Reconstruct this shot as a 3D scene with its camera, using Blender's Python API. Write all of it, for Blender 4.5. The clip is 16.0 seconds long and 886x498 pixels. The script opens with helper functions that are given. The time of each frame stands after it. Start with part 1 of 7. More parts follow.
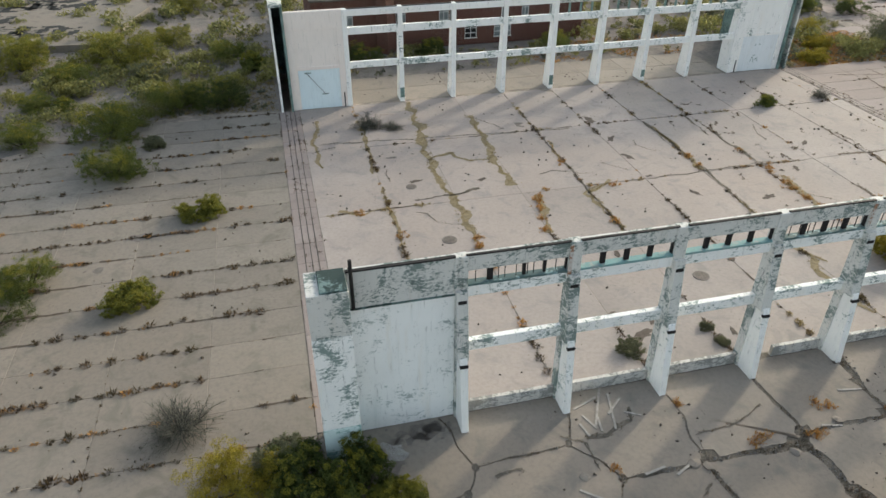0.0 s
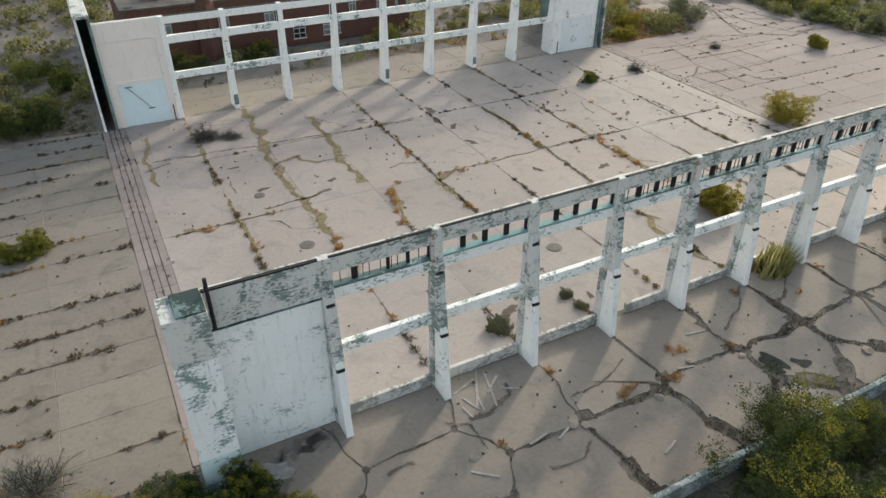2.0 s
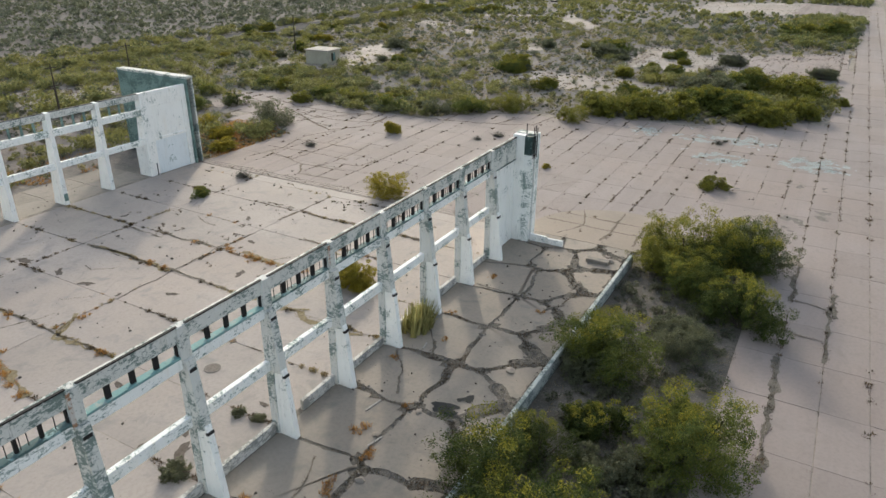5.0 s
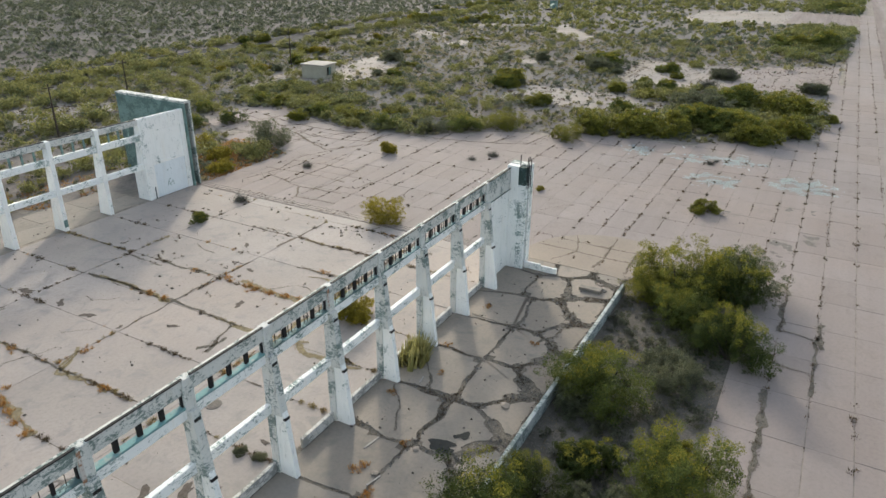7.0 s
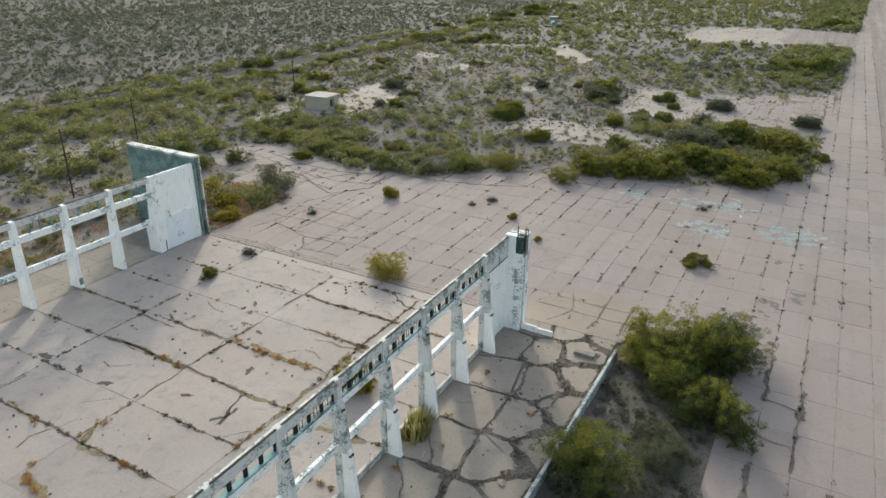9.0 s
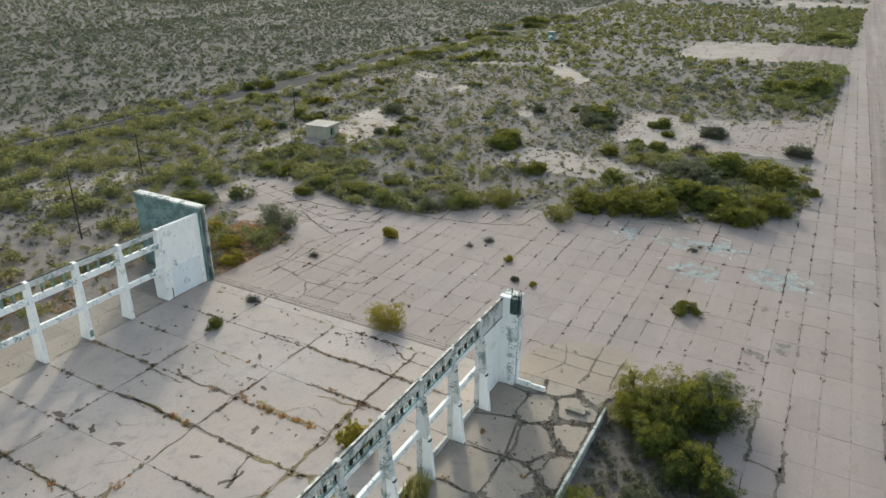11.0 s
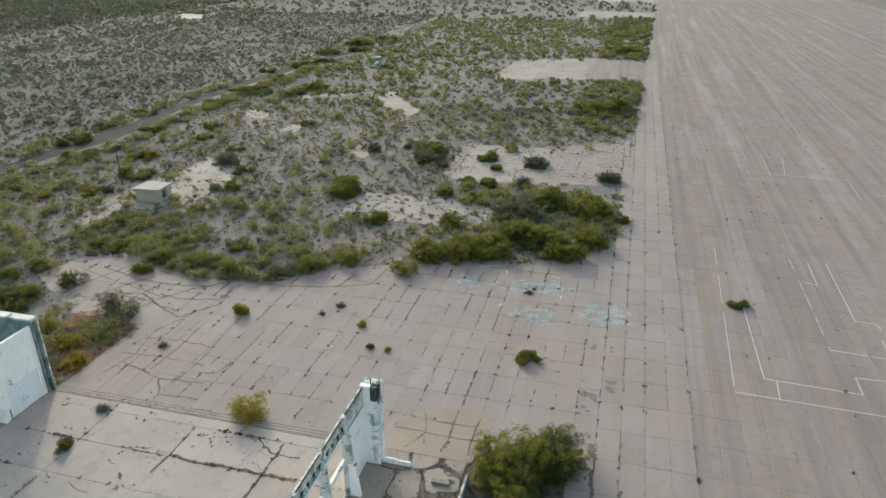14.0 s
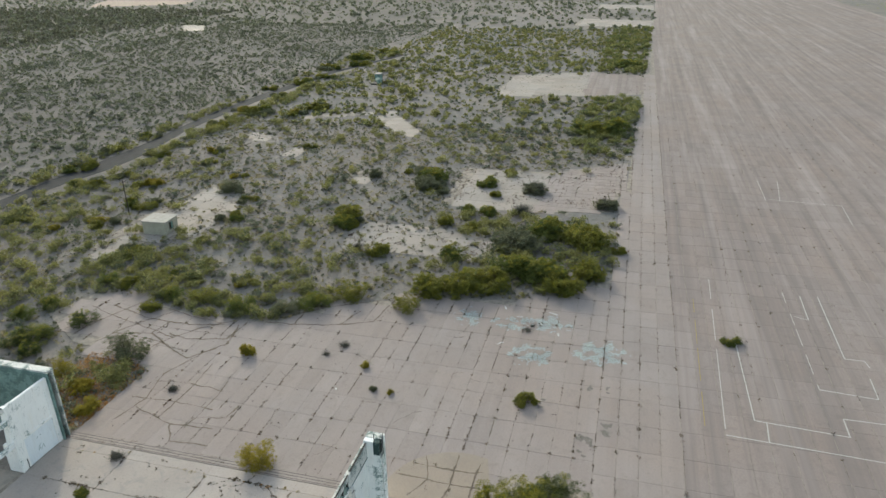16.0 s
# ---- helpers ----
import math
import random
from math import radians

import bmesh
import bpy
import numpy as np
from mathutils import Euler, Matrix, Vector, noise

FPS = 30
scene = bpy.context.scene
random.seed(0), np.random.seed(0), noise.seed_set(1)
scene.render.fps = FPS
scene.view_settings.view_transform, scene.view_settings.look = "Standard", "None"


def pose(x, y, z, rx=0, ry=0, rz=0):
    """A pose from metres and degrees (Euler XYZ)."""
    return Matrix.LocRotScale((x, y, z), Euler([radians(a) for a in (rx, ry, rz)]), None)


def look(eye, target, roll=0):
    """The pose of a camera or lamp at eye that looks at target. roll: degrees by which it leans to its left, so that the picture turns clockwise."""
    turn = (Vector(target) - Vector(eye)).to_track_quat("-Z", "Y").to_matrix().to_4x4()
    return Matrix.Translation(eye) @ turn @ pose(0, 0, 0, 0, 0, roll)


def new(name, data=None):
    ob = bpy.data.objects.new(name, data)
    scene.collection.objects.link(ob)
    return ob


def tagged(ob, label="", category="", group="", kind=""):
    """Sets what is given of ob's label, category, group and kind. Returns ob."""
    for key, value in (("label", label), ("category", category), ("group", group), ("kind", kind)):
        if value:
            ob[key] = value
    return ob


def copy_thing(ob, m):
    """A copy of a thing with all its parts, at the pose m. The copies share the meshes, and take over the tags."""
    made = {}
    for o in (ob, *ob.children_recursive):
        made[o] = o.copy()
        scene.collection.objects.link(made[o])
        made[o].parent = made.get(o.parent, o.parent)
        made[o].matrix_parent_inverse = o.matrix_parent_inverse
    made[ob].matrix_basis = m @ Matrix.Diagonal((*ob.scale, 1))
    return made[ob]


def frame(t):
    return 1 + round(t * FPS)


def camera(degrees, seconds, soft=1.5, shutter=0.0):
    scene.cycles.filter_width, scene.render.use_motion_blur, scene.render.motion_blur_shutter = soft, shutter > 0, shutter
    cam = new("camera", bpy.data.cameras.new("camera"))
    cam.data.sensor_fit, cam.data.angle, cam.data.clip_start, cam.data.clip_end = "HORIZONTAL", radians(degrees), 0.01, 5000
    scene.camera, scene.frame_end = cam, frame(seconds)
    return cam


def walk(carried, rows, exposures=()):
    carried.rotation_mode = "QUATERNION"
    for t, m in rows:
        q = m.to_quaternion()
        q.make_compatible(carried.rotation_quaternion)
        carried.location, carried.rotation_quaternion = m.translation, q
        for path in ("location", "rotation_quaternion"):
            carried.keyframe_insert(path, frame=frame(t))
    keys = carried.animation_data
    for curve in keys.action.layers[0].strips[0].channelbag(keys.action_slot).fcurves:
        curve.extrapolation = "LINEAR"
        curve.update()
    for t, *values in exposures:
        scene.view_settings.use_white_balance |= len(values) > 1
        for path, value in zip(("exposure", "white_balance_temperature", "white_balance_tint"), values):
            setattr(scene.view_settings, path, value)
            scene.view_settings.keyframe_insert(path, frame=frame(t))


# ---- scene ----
cam = camera(65.5, 16.0)
PATH = [
    (0, (-7.752, -25.741, 29.795), (-7.356, -24.112, 28.703), 0.0),
    (0.5, (-7.754, -25.556, 29.613), (-7.267, -23.952, 28.521), -0.0),
    (1, (-7.749, -25.524, 29.559), (-7.211, -23.938, 28.466), -0.1),
    (1.5, (-7.764, -25.509, 29.532), (-7.116, -23.965, 28.438), 0.0),
    (2, (-7.839, -25.424, 29.46), (-7.061, -23.943, 28.365), 0.1),
    (2.5, (-7.863, -25.262, 29.382), (-6.966, -23.839, 28.3), 0.3),
    (3, (-7.856, -25.195, 29.344), (-6.847, -23.775, 28.361), 0.3),
    (3.5, (-7.778, -25.401, 29.357), (-6.659, -23.987, 28.494), 0.3),
    (4, (-7.851, -25.232, 29.238), (-6.394, -24.143, 28.407), 0.4),
    (4.5, (-7.859, -25.084, 29.101), (-6.38, -24.024, 28.273), 0.4),
    (5, (-7.933, -24.999, 29.033), (-6.343, -24.108, 28.209), 0.4),
    (5.2, (-7.92, -24.97, 29.0), (-6.325, -24.088, 28.178), 0.4),
    (5.65, (-7.93, -24.95, 29.0), (-6.33, -24.07, 28.18), 0.4),
    (6.15, (-7.95, -24.94, 29.46), (-6.35, -24.06, 28.64), 0.4),
    (6.65, (-7.97, -24.93, 30.85), (-6.37, -24.05, 30.03), 0.4),
    (7.5, (-8.014, -24.917, 33.997), (-6.415, -24.037, 33.179), 0.5),
    (8, (-8.057, -24.932, 35.882), (-6.459, -24.051, 35.065), 0.4),
    (8.5, (-8.103, -24.977, 37.661), (-6.504, -24.094, 36.846), 0.4),
    (9, (-8.135, -24.995, 39.564), (-6.536, -24.112, 38.749), 0.4),
    (11.0, (-8.13, -25.3, 47.02), (-6.53, -24.417, 46.205), 0.3),
    (11.3, (-8.13, -25.45, 48.12), (-6.518, -24.583, 47.313), 0.1),
    (11.5, (-8.132, -25.523, 48.858), (-6.488, -24.721, 48.05), 0.1),
    (12, (-8.089, -25.464, 50.593), (-6.364, -24.854, 49.786), -0.0),
    (12.5, (-8.137, -25.273, 52.517), (-6.374, -24.781, 51.71), -0.1),
    (13, (-8.188, -25.341, 54.423), (-6.423, -24.859, 53.617), -0.2),
    (13.5, (-8.28, -25.418, 56.332), (-6.512, -24.939, 55.528), -0.3),
    (14, (-8.415, -25.377, 58.315), (-6.647, -24.898, 57.511), -0.3),
    (14.5, (-8.462, -25.521, 60.289), (-6.695, -25.039, 59.486), -0.5),
    (15, (-8.481, -25.822, 62.338), (-6.714, -25.337, 61.535), -0.6),
    (15.5, (-8.492, -25.966, 64.328), (-6.726, -25.479, 63.526), -0.8),
    (16, (-8.593, -25.884, 66.375), (-6.827, -25.399, 65.573), -0.8),
]
walk(cam, [(t, look(e, g, r)) for t, e, g, r in PATH], exposures=[(0.0, 0.84, 6620, 5), (3.0, 0.80, 6660, 5), (5.0, 0.85, 6530, 6), (9.0, 0.88, 6390, 4), (12.0, 0.87, 6360, 1), (16.0, 0.86, 6340, 0)])

# ---- light ----
SUN_AZ, SUN_EL = 35.0, 20.0          # degrees: from +x towards +y, and above the horizon
world = bpy.data.worlds.new("sky")
scene.world = world
world.use_nodes = True
wt = world.node_tree
sky = wt.nodes.new("ShaderNodeTexSky")
sky.sky_type = 'NISHITA'
sky.sun_disc = False
sky.sun_elevation = radians(SUN_EL)
sky.sun_rotation = radians(90 - SUN_AZ)
sky.air_density, sky.dust_density, sky.ozone_density = 1.0, 2.5, 1.0
# a thin milky overcast: paler than a clear sky
haze = wt.nodes.new("ShaderNodeHueSaturation")
haze.inputs["Saturation"].default_value = 0.60
wt.links.new(sky.outputs[0], haze.inputs["Color"])
wt.links.new(haze.outputs[0], wt.nodes["Background"].inputs[0])
wt.nodes["Background"].inputs[1].default_value = 0.158
sun = new("sun", bpy.data.lights.new("sun", 'SUN'))
sun.data.energy, sun.data.angle, sun.data.color = 1.27, radians(3.0), (1.0, 0.88, 0.72)
toward = Vector((math.cos(radians(SUN_AZ)) * math.cos(radians(SUN_EL)), math.sin(radians(SUN_AZ)) * math.cos(radians(SUN_EL)), math.sin(radians(SUN_EL))))
sun.matrix_world = look(toward * 60, (0, 0, 0))


# ---- materials ----
class Mat:
    """A node material: short calls for noise, ramps and mixes in world metres."""

    def __init__(self, name, rough=0.9, metal=0.0, local=False):
        self.m = bpy.data.materials.new(name)
        self.m.use_nodes = True
        self.t = self.m.node_tree
        self.n, self.l = self.t.nodes, self.t.links
        self.b = self.n["Principled BSDF"]
        self.b.inputs["Roughness"].default_value = rough
        self.b.inputs["Metallic"].default_value = metal
        self.b.inputs["Specular IOR Level"].default_value = 0.25
        if local:
            self.pos = self.n.new("ShaderNodeTexCoord").outputs["Object"]
        else:
            self.geo = self.n.new("ShaderNodeNewGeometry")
            self.pos = self.geo.outputs["Position"]

    def scaled(self, sx, sy, sz):
        v = self.n.new("ShaderNodeMapping")
        v.inputs["Scale"].default_value = (sx, sy, sz)
        self.l.new(self.pos, v.inputs[0])
        return v.outputs[0]

    def noise(self, scale, detail=4, rough=0.6, stretch=None, warp=0.0):
        x = self.n.new("ShaderNodeTexNoise")
        x.inputs["Scale"].default_value, x.inputs["Detail"].default_value, x.inputs["Roughness"].default_value = scale, detail, rough
        x.inputs["Distortion"].default_value = warp
        self.l.new(self.scaled(*stretch) if stretch else self.pos, x.inputs["Vector"])
        return x.outputs["Fac"]

    def ramp(self, fac, *stops):
        r = self.n.new("ShaderNodeValToRGB")
        e = r.color_ramp.elements
        while len(e) < len(stops):
            e.new(0.5)
        for k, (p, c) in zip(e, stops):
            k.position = p
            k.color = (c, c, c, 1) if isinstance(c, (int, float)) else (*c, 1)
        self.l.new(fac, r.inputs[0])
        return r.outputs[0]

    def mix(self, fac, a, b, how='MIX'):
        x = self.n.new("ShaderNodeMix")
        x.data_type, x.blend_type = 'RGBA', how
        for s, v in ((x.inputs[0], fac), (x.inputs[6], a), (x.inputs[7], b)):
            if isinstance(v, (int, float)):
                s.default_value = v
            elif isinstance(v, tuple):
                s.default_value = (*v, 1)
            else:
                self.l.new(v, s)
        return x.outputs[2]

    def chance(self):
        """A number of its own for each object and for each loose piece of a joined mesh."""
        o, g, a = self.n.new("ShaderNodeObjectInfo"), self.n.new("ShaderNodeNewGeometry"), self.n.new("ShaderNodeMath")
        a.operation = 'ADD'
        self.l.new(o.outputs["Random"], a.inputs[0])
        self.l.new(g.outputs["Random Per Island"], a.inputs[1])
        f = self.n.new("ShaderNodeMath")
        f.operation = 'FRACT'
        self.l.new(a.outputs[0], f.inputs[0])
        return f.outputs[0]

    def done(self, color, bump=None, strength=0.4, depth=0.02, rough=None):
        if isinstance(color, tuple):
            self.b.inputs["Base Color"].default_value = (*color, 1)
        else:
            self.l.new(color, self.b.inputs["Base Color"])
        if bump is not None:
            k = self.n.new("ShaderNodeBump")
            k.inputs["Strength"].default_value, k.inputs["Distance"].default_value = strength, depth
            self.l.new(bump, k.inputs["Height"])
            self.l.new(k.outputs[0], self.b.inputs["Normal"])
        if rough is not None:
            self.l.new(rough, self.b.inputs["Roughness"])
        return self.m


def concrete(name, base, stain, amount=1.0, vary=0.55, streak=0.0):
    k = Mat(name, 0.85)
    a, b = base, tuple(v * 0.80 for v in base)
    c = k.mix(k.ramp(k.noise(0.09, 5, 0.6), (0.35, 0.0), (0.68, 1.0 if not streak else 0.5)), a, b)
    c = k.mix(k.ramp(k.noise(0.033, 4, 0.6), (0.42, 0.0), (0.62, 0.6)), c, (base[0] * 0.98, base[1] * 0.91, base[2] * 0.84))
    c = k.mix(k.ramp(k.noise(0.55, 6, 0.65, warp=0.6), (0.52, 0.0), (0.72, 0.75 * amount)), c, stain)
    c = k.mix(k.ramp(k.noise(3.5, 5, 0.7), (0.45, 0.0), (0.8, 0.5 * amount)), c, tuple(v * 0.62 for v in base))
    if streak:
        c = k.mix(k.ramp(k.noise(1.0, 5, 0.65, stretch=(0.0045, 0.36, 0.3)), (0.44, 0.0), (0.64, streak)), c, tuple(v * 0.72 for v in base))
        c = k.mix(k.ramp(k.noise(1.0, 4, 0.6, stretch=(0.007, 0.15, 0.3)), (0.52, 0.0), (0.74, streak)), c, tuple(min(1, v * 1.2) for v in base))
    c = k.mix(vary, c, k.ramp(k.chance(), (0.0, 0.80), (0.5, 1.0), (1.0, 1.13)), 'MULTIPLY')
    c = k.mix(k.ramp(k.noise(30, 3, 0.8), (0.3, 0.0), (0.75, 0.22)), c, tuple(v * 0.55 for v in base))
    return k.done(c, k.noise(14, 6, 0.75), 0.35, 0.015)


FLOOR = concrete("floor concrete", (0.418, 0.371, 0.342), (0.280, 0.263, 0.250), 1.35, 0.35)
FLOOR.node_tree.nodes["Principled BSDF"].inputs["Roughness"].default_value = 0.80
FLOOR.node_tree.nodes["Principled BSDF"].inputs["Specular IOR Level"].default_value = 0.22
WESTC = concrete("apron concrete", (0.282, 0.254, 0.218), (0.185, 0.168, 0.138), 1.7, 0.65)
RAMPC = concrete("ramp concrete", (0.334, 0.287, 0.269), (0.262, 0.226, 0.205), 1.15, 0.32, 0.3)
LANEC = concrete("lane concrete", (0.322, 0.275, 0.257), (0.246, 0.206, 0.189), 1.4, 0.35, 1.0)
LANEC.node_tree.nodes["Principled BSDF"].inputs["Roughness"].default_value = 1.0
LANEC.node_tree.nodes["Principled BSDF"].inputs["Specular IOR Level"].default_value = 0.06
FRONTC = concrete("front apron concrete", (0.335, 0.297, 0.257), (0.215, 0.200, 0.176), 1.4, 0.6)
PATCHC = concrete("warm patch concrete", (0.355, 0.300, 0.250), (0.27, 0.235, 0.20), 1.0, 0.4)
PADC = concrete("pale pad concrete", (0.37, 0.332, 0.30), (0.28, 0.255, 0.23), 1.0)
for pale in (PADC, RAMPC):
    pale.node_tree.nodes["Principled BSDF"].inputs["Specular IOR Level"].default_value = 0.15


def soil():
    k = Mat("desert soil", 1.0)
    k.b.inputs["Specular IOR Level"].default_value = 0.05
    c = k.mix(k.ramp(k.noise(0.02, 6, 0.6), (0.40, 0.0), (0.60, 1.0)), (0.249, 0.218, 0.196), (0.195, 0.185, 0.177))
    c = k.mix(k.ramp(k.noise(0.10, 6, 0.7), (0.50, 0.0), (0.62, 0.8)), c, (0.302, 0.262, 0.224))
    c = k.mix(k.ramp(k.noise(0.45, 7, 0.75), (0.50, 0.0), (0.58, 0.55)), c, (0.147, 0.144, 0.125))
    c = k.mix(k.ramp(k.noise(2.2, 6, 0.8), (0.51, 0.0), (0.60, 0.5)), c, (0.116, 0.116, 0.098))
    c = k.mix(k.ramp(k.noise(6, 5, 0.8), (0.54, 0.0), (0.63, 0.7)), c, (0.320, 0.291, 0.264))
    # past the road the colour turns darker, with an uneven edge
    split, edge = k.n.new("ShaderNodeSeparateXYZ"), k.n.new("ShaderNodeMath")
    k.l.new(k.pos, split.inputs[0])
    edge.operation = 'MULTIPLY_ADD'
    edge.inputs[1].default_value = 0.005
    k.l.new(split.outputs[1], edge.inputs[0])
    k.l.new(k.noise(0.012, 4, 0.6), edge.inputs[2])
    c = k.mix(k.ramp(k.mix(0.5, edge.outputs[0], k.noise(0.06, 4, 0.6)), (0.80, 0.0), (1.0, 0.7)), c, (0.117, 0.109, 0.100))
    return k.done(c, k.noise(5, 8, 0.8), 0.8, 0.06)


SOIL = soil()


def bed_soil():
    k = Mat("gravelly bed soil", 0.95)
    c = k.mix(k.ramp(k.noise(0.3, 6, 0.65), (0.40, 0.0), (0.62, 1.0)), (0.178, 0.157, 0.132), (0.108, 0.098, 0.084))
    c = k.mix(k.ramp(k.noise(2.2, 6, 0.8), (0.50, 0.0), (0.62, 0.7)), c, (0.080, 0.074, 0.060))
    c = k.mix(k.ramp(k.noise(9, 5, 0.8), (0.55, 0.0), (0.64, 0.7)), c, (0.33, 0.30, 0.26))
    return k.done(c, k.noise(8, 8, 0.8), 0.9, 0.06)


BEDSOIL = bed_soil()


def dark_joint():
    k = Mat("gravelly joint soil", 0.95)
    c = k.mix(k.ramp(k.noise(0.5, 5, 0.7), (0.42, 0.0), (0.62, 1.0)), (0.135, 0.12, 0.10), (0.24, 0.205, 0.165))
    c = k.mix(k.ramp(k.noise(7, 5, 0.8), (0.45, 0.0), (0.7, 0.8)), c, (0.07, 0.065, 0.055))
    c = k.mix(k.ramp(k.noise(16, 4, 0.8), (0.56, 0.0), (0.66, 0.7)), c, (0.34, 0.31, 0.28))
    return k.done(c, k.noise(18, 5, 0.8), 0.9, 0.05)


JOINT_DARK = dark_joint()


def floor_joint():
    k = Mat("pale joint filler", 0.95)
    c = k.mix(k.ramp(k.noise(0.5, 5, 0.7), (0.42, 0.0), (0.6, 1.0)), (0.33, 0.285, 0.24), (0.19, 0.165, 0.14))
    return k.done(c, k.noise(18, 5, 0.8), 0.8, 0.03)


JOINT_PALE = floor_joint()


def paint(name, white, bare, worn, rot=0.5):
    """Old white paint: scoured patches, streaks that run down, wear along the formwork's boards and chips that bare grey-green concrete."""
    k = Mat(name, 0.75)
    c = k.mix(k.ramp(k.noise(0.5, 4, 0.6), (0.4, 0.0), (0.7, 0.6)), white, tuple(v * 0.92 for v in white))
    run = k.ramp(k.noise(1.0, 5, 0.65, stretch=(3.2, 3.2, 0.22)), (0.55, 0.0), (0.75, 0.3))
    c = k.mix(run, c, (white[0] * 0.62, white[1] * 0.68, white[2] * 0.66))
    c = k.mix(k.ramp(k.noise(1.0, 5, 0.7, stretch=(1.1, 1.1, 0.12)), (0.58, 0.0), (0.74, 0.3)), c, (white[0] * 0.80, white[1] * 0.70, white[2] * 0.56))
    patch = k.noise(0.6, 5, 0.6, warp=0.3)
    chips = k.noise(5.5, 10, 0.8, stretch=(0.8, 0.8, 1.5))
    boards = k.noise(1.0, 7, 0.8, stretch=(1.3, 1.3, 4.6))
    both = k.mix(0.36, k.mix(0.28, chips, boards), patch)
    c = k.mix(k.ramp(both, (worn - 0.004, 0.0), (worn + 0.014, 0.95)), c, bare)
    c = k.mix(k.ramp(k.noise(1.0, 7, 0.75, stretch=(5.5, 5.5, 0.8)), (0.58, 0.0), (0.68, rot)), c, (0.06, 0.068, 0.064))
    return k.done(c, both, 0.5, 0.02)


PAINT = paint("weathered white paint", (0.92, 0.915, 0.885), (0.27, 0.33, 0.31), 0.565, 0.45)
PAINT_WORN = paint("peeling white paint", (0.66, 0.655, 0.62), (0.155, 0.205, 0.19), 0.514, 0.7)
PAINT_MID = paint("stained white paint", (0.91, 0.915, 0.89), (0.20, 0.27, 0.25), 0.530, 0.65)
PAINT_SILL = paint("grimy sill paint", (0.60, 0.585, 0.55), (0.25, 0.25, 0.235), 0.50, 0.75)
PAINT_PANEL = paint("scoured white paint", (0.94, 0.95, 0.93), (0.36, 0.42, 0.405), 0.553, 0.45)
PAINT_PINK = paint("faded cream paint", (0.88, 0.80, 0.74), (0.36, 0.36, 0.35), 0.60, 0.25)
PAINT_BLUE = paint("pale blue-white paint", (0.74, 0.85, 0.89), (0.34, 0.42, 0.45), 0.60, 0.2)
CAPTOP = paint("dark mottled teal paint", (0.17, 0.25, 0.24), (0.028, 0.05, 0.046), 0.47, 0.9)
TEAL = paint("flaking teal paint", (0.30, 0.44, 0.44), (0.08, 0.13, 0.13), 0.47, 0.8)


def plain(name, base, rough=0.8, metal=0.0, vary=0.35, scale=2.0):
    k = Mat(name, rough, metal)
    c = k.mix(k.ramp(k.noise(scale, 6, 0.7), (0.35, 0.0), (0.7, 1.0)), base, tuple(v * (1 - vary) for v in base))
    return k.done(c, k.noise(scale * 8, 5, 0.7), 0.3, 0.01)


DARK = plain("dark rusted steel", (0.030, 0.028, 0.028), 0.7, 0.2)
STEEL = plain("worn steel rail", (0.12, 0.11, 0.10), 0.55, 0.5)
TARFELT = plain("grey roofing felt", (0.15, 0.14, 0.13), 0.95, 0, 0.6, 0.45)
TARDARK = plain("torn roofing felt", (0.09, 0.083, 0.075), 0.95, 0, 0.5, 1.5)
GREENGREY = paint("grey-green weathered concrete", (0.20, 0.295, 0.27), (0.10, 0.155, 0.145), 0.50, 0.4)
VENT = plain("dark green sheet metal", (0.05, 0.062, 0.058), 0.7, 0.2)
POLE = plain("weathered pole wood", (0.075, 0.06, 0.05), 0.95)
ASPHALT = plain("old asphalt", (0.052, 0.052, 0.054), 1.0, 0, 0.35, 0.6)
ASPHALT.node_tree.nodes["Principled BSDF"].inputs["Specular IOR Level"].default_value = 0.15
HUT = plain("tan block wall", (0.40, 0.375, 0.30), 0.9, 0, 0.2, 0.8)
HUTROOF = plain("pale flat roof", (0.42, 0.39, 0.35), 0.9, 0, 0.25, 0.8)
VOIDM = plain("black pane for an unlit opening", (0.02, 0.02, 0.02), 0.9)
GLASS = plain("dusty window glass", (0.24, 0.28, 0.29), 0.25, 0.0, 0.5, 0.7)
FRAMEW = plain("white window frame", (0.62, 0.63, 0.62), 0.7, 0, 0.25)
WOOD = plain("grey weathered boards", (0.44, 0.41, 0.37), 0.95, 0, 0.4, 3)
GUIDELINE = plain("faded white road paint", (0.55, 0.52, 0.48), 0.9, 0, 0.35, 2)
GRAVEL = plain("crumbled concrete", (0.30, 0.275, 0.245), 0.95, 0, 0.5, 6)
SPALL = plain("spalled dark concrete", (0.15, 0.125, 0.105), 0.95, 0, 0.5, 3)
WHITELINE = plain("worn white road paint", (0.62, 0.60, 0.57), 0.9, 0, 0.35, 3)
YELLOWLINE = plain("worn yellow road paint", (0.38, 0.29, 0.13), 0.9, 0, 0.35, 3)
BLUECHIP = plain("pale turquoise paint flakes", (0.43, 0.51, 0.51), 0.9, 0, 0.35, 3)
STAINDARK = plain("wet black concrete", (0.04, 0.042, 0.04), 0.9, 0, 0.4, 1.5)
CLEARED = plain("pinkish cleared soil", (0.36, 0.27, 0.225), 1.0, 0, 0.4, 0.3)
TANSOIL = plain("tan soil and trodden dry grass", (0.30, 0.245, 0.15), 0.95, 0, 0.5, 3)
TANJOINT = plain("brown soil in a joint", (0.215, 0.175, 0.142), 0.95, 0, 0.45, 2.5)
STAIN = plain("damp dark concrete", (0.215, 0.19, 0.17), 0.8, 0, 0.4, 1.5)
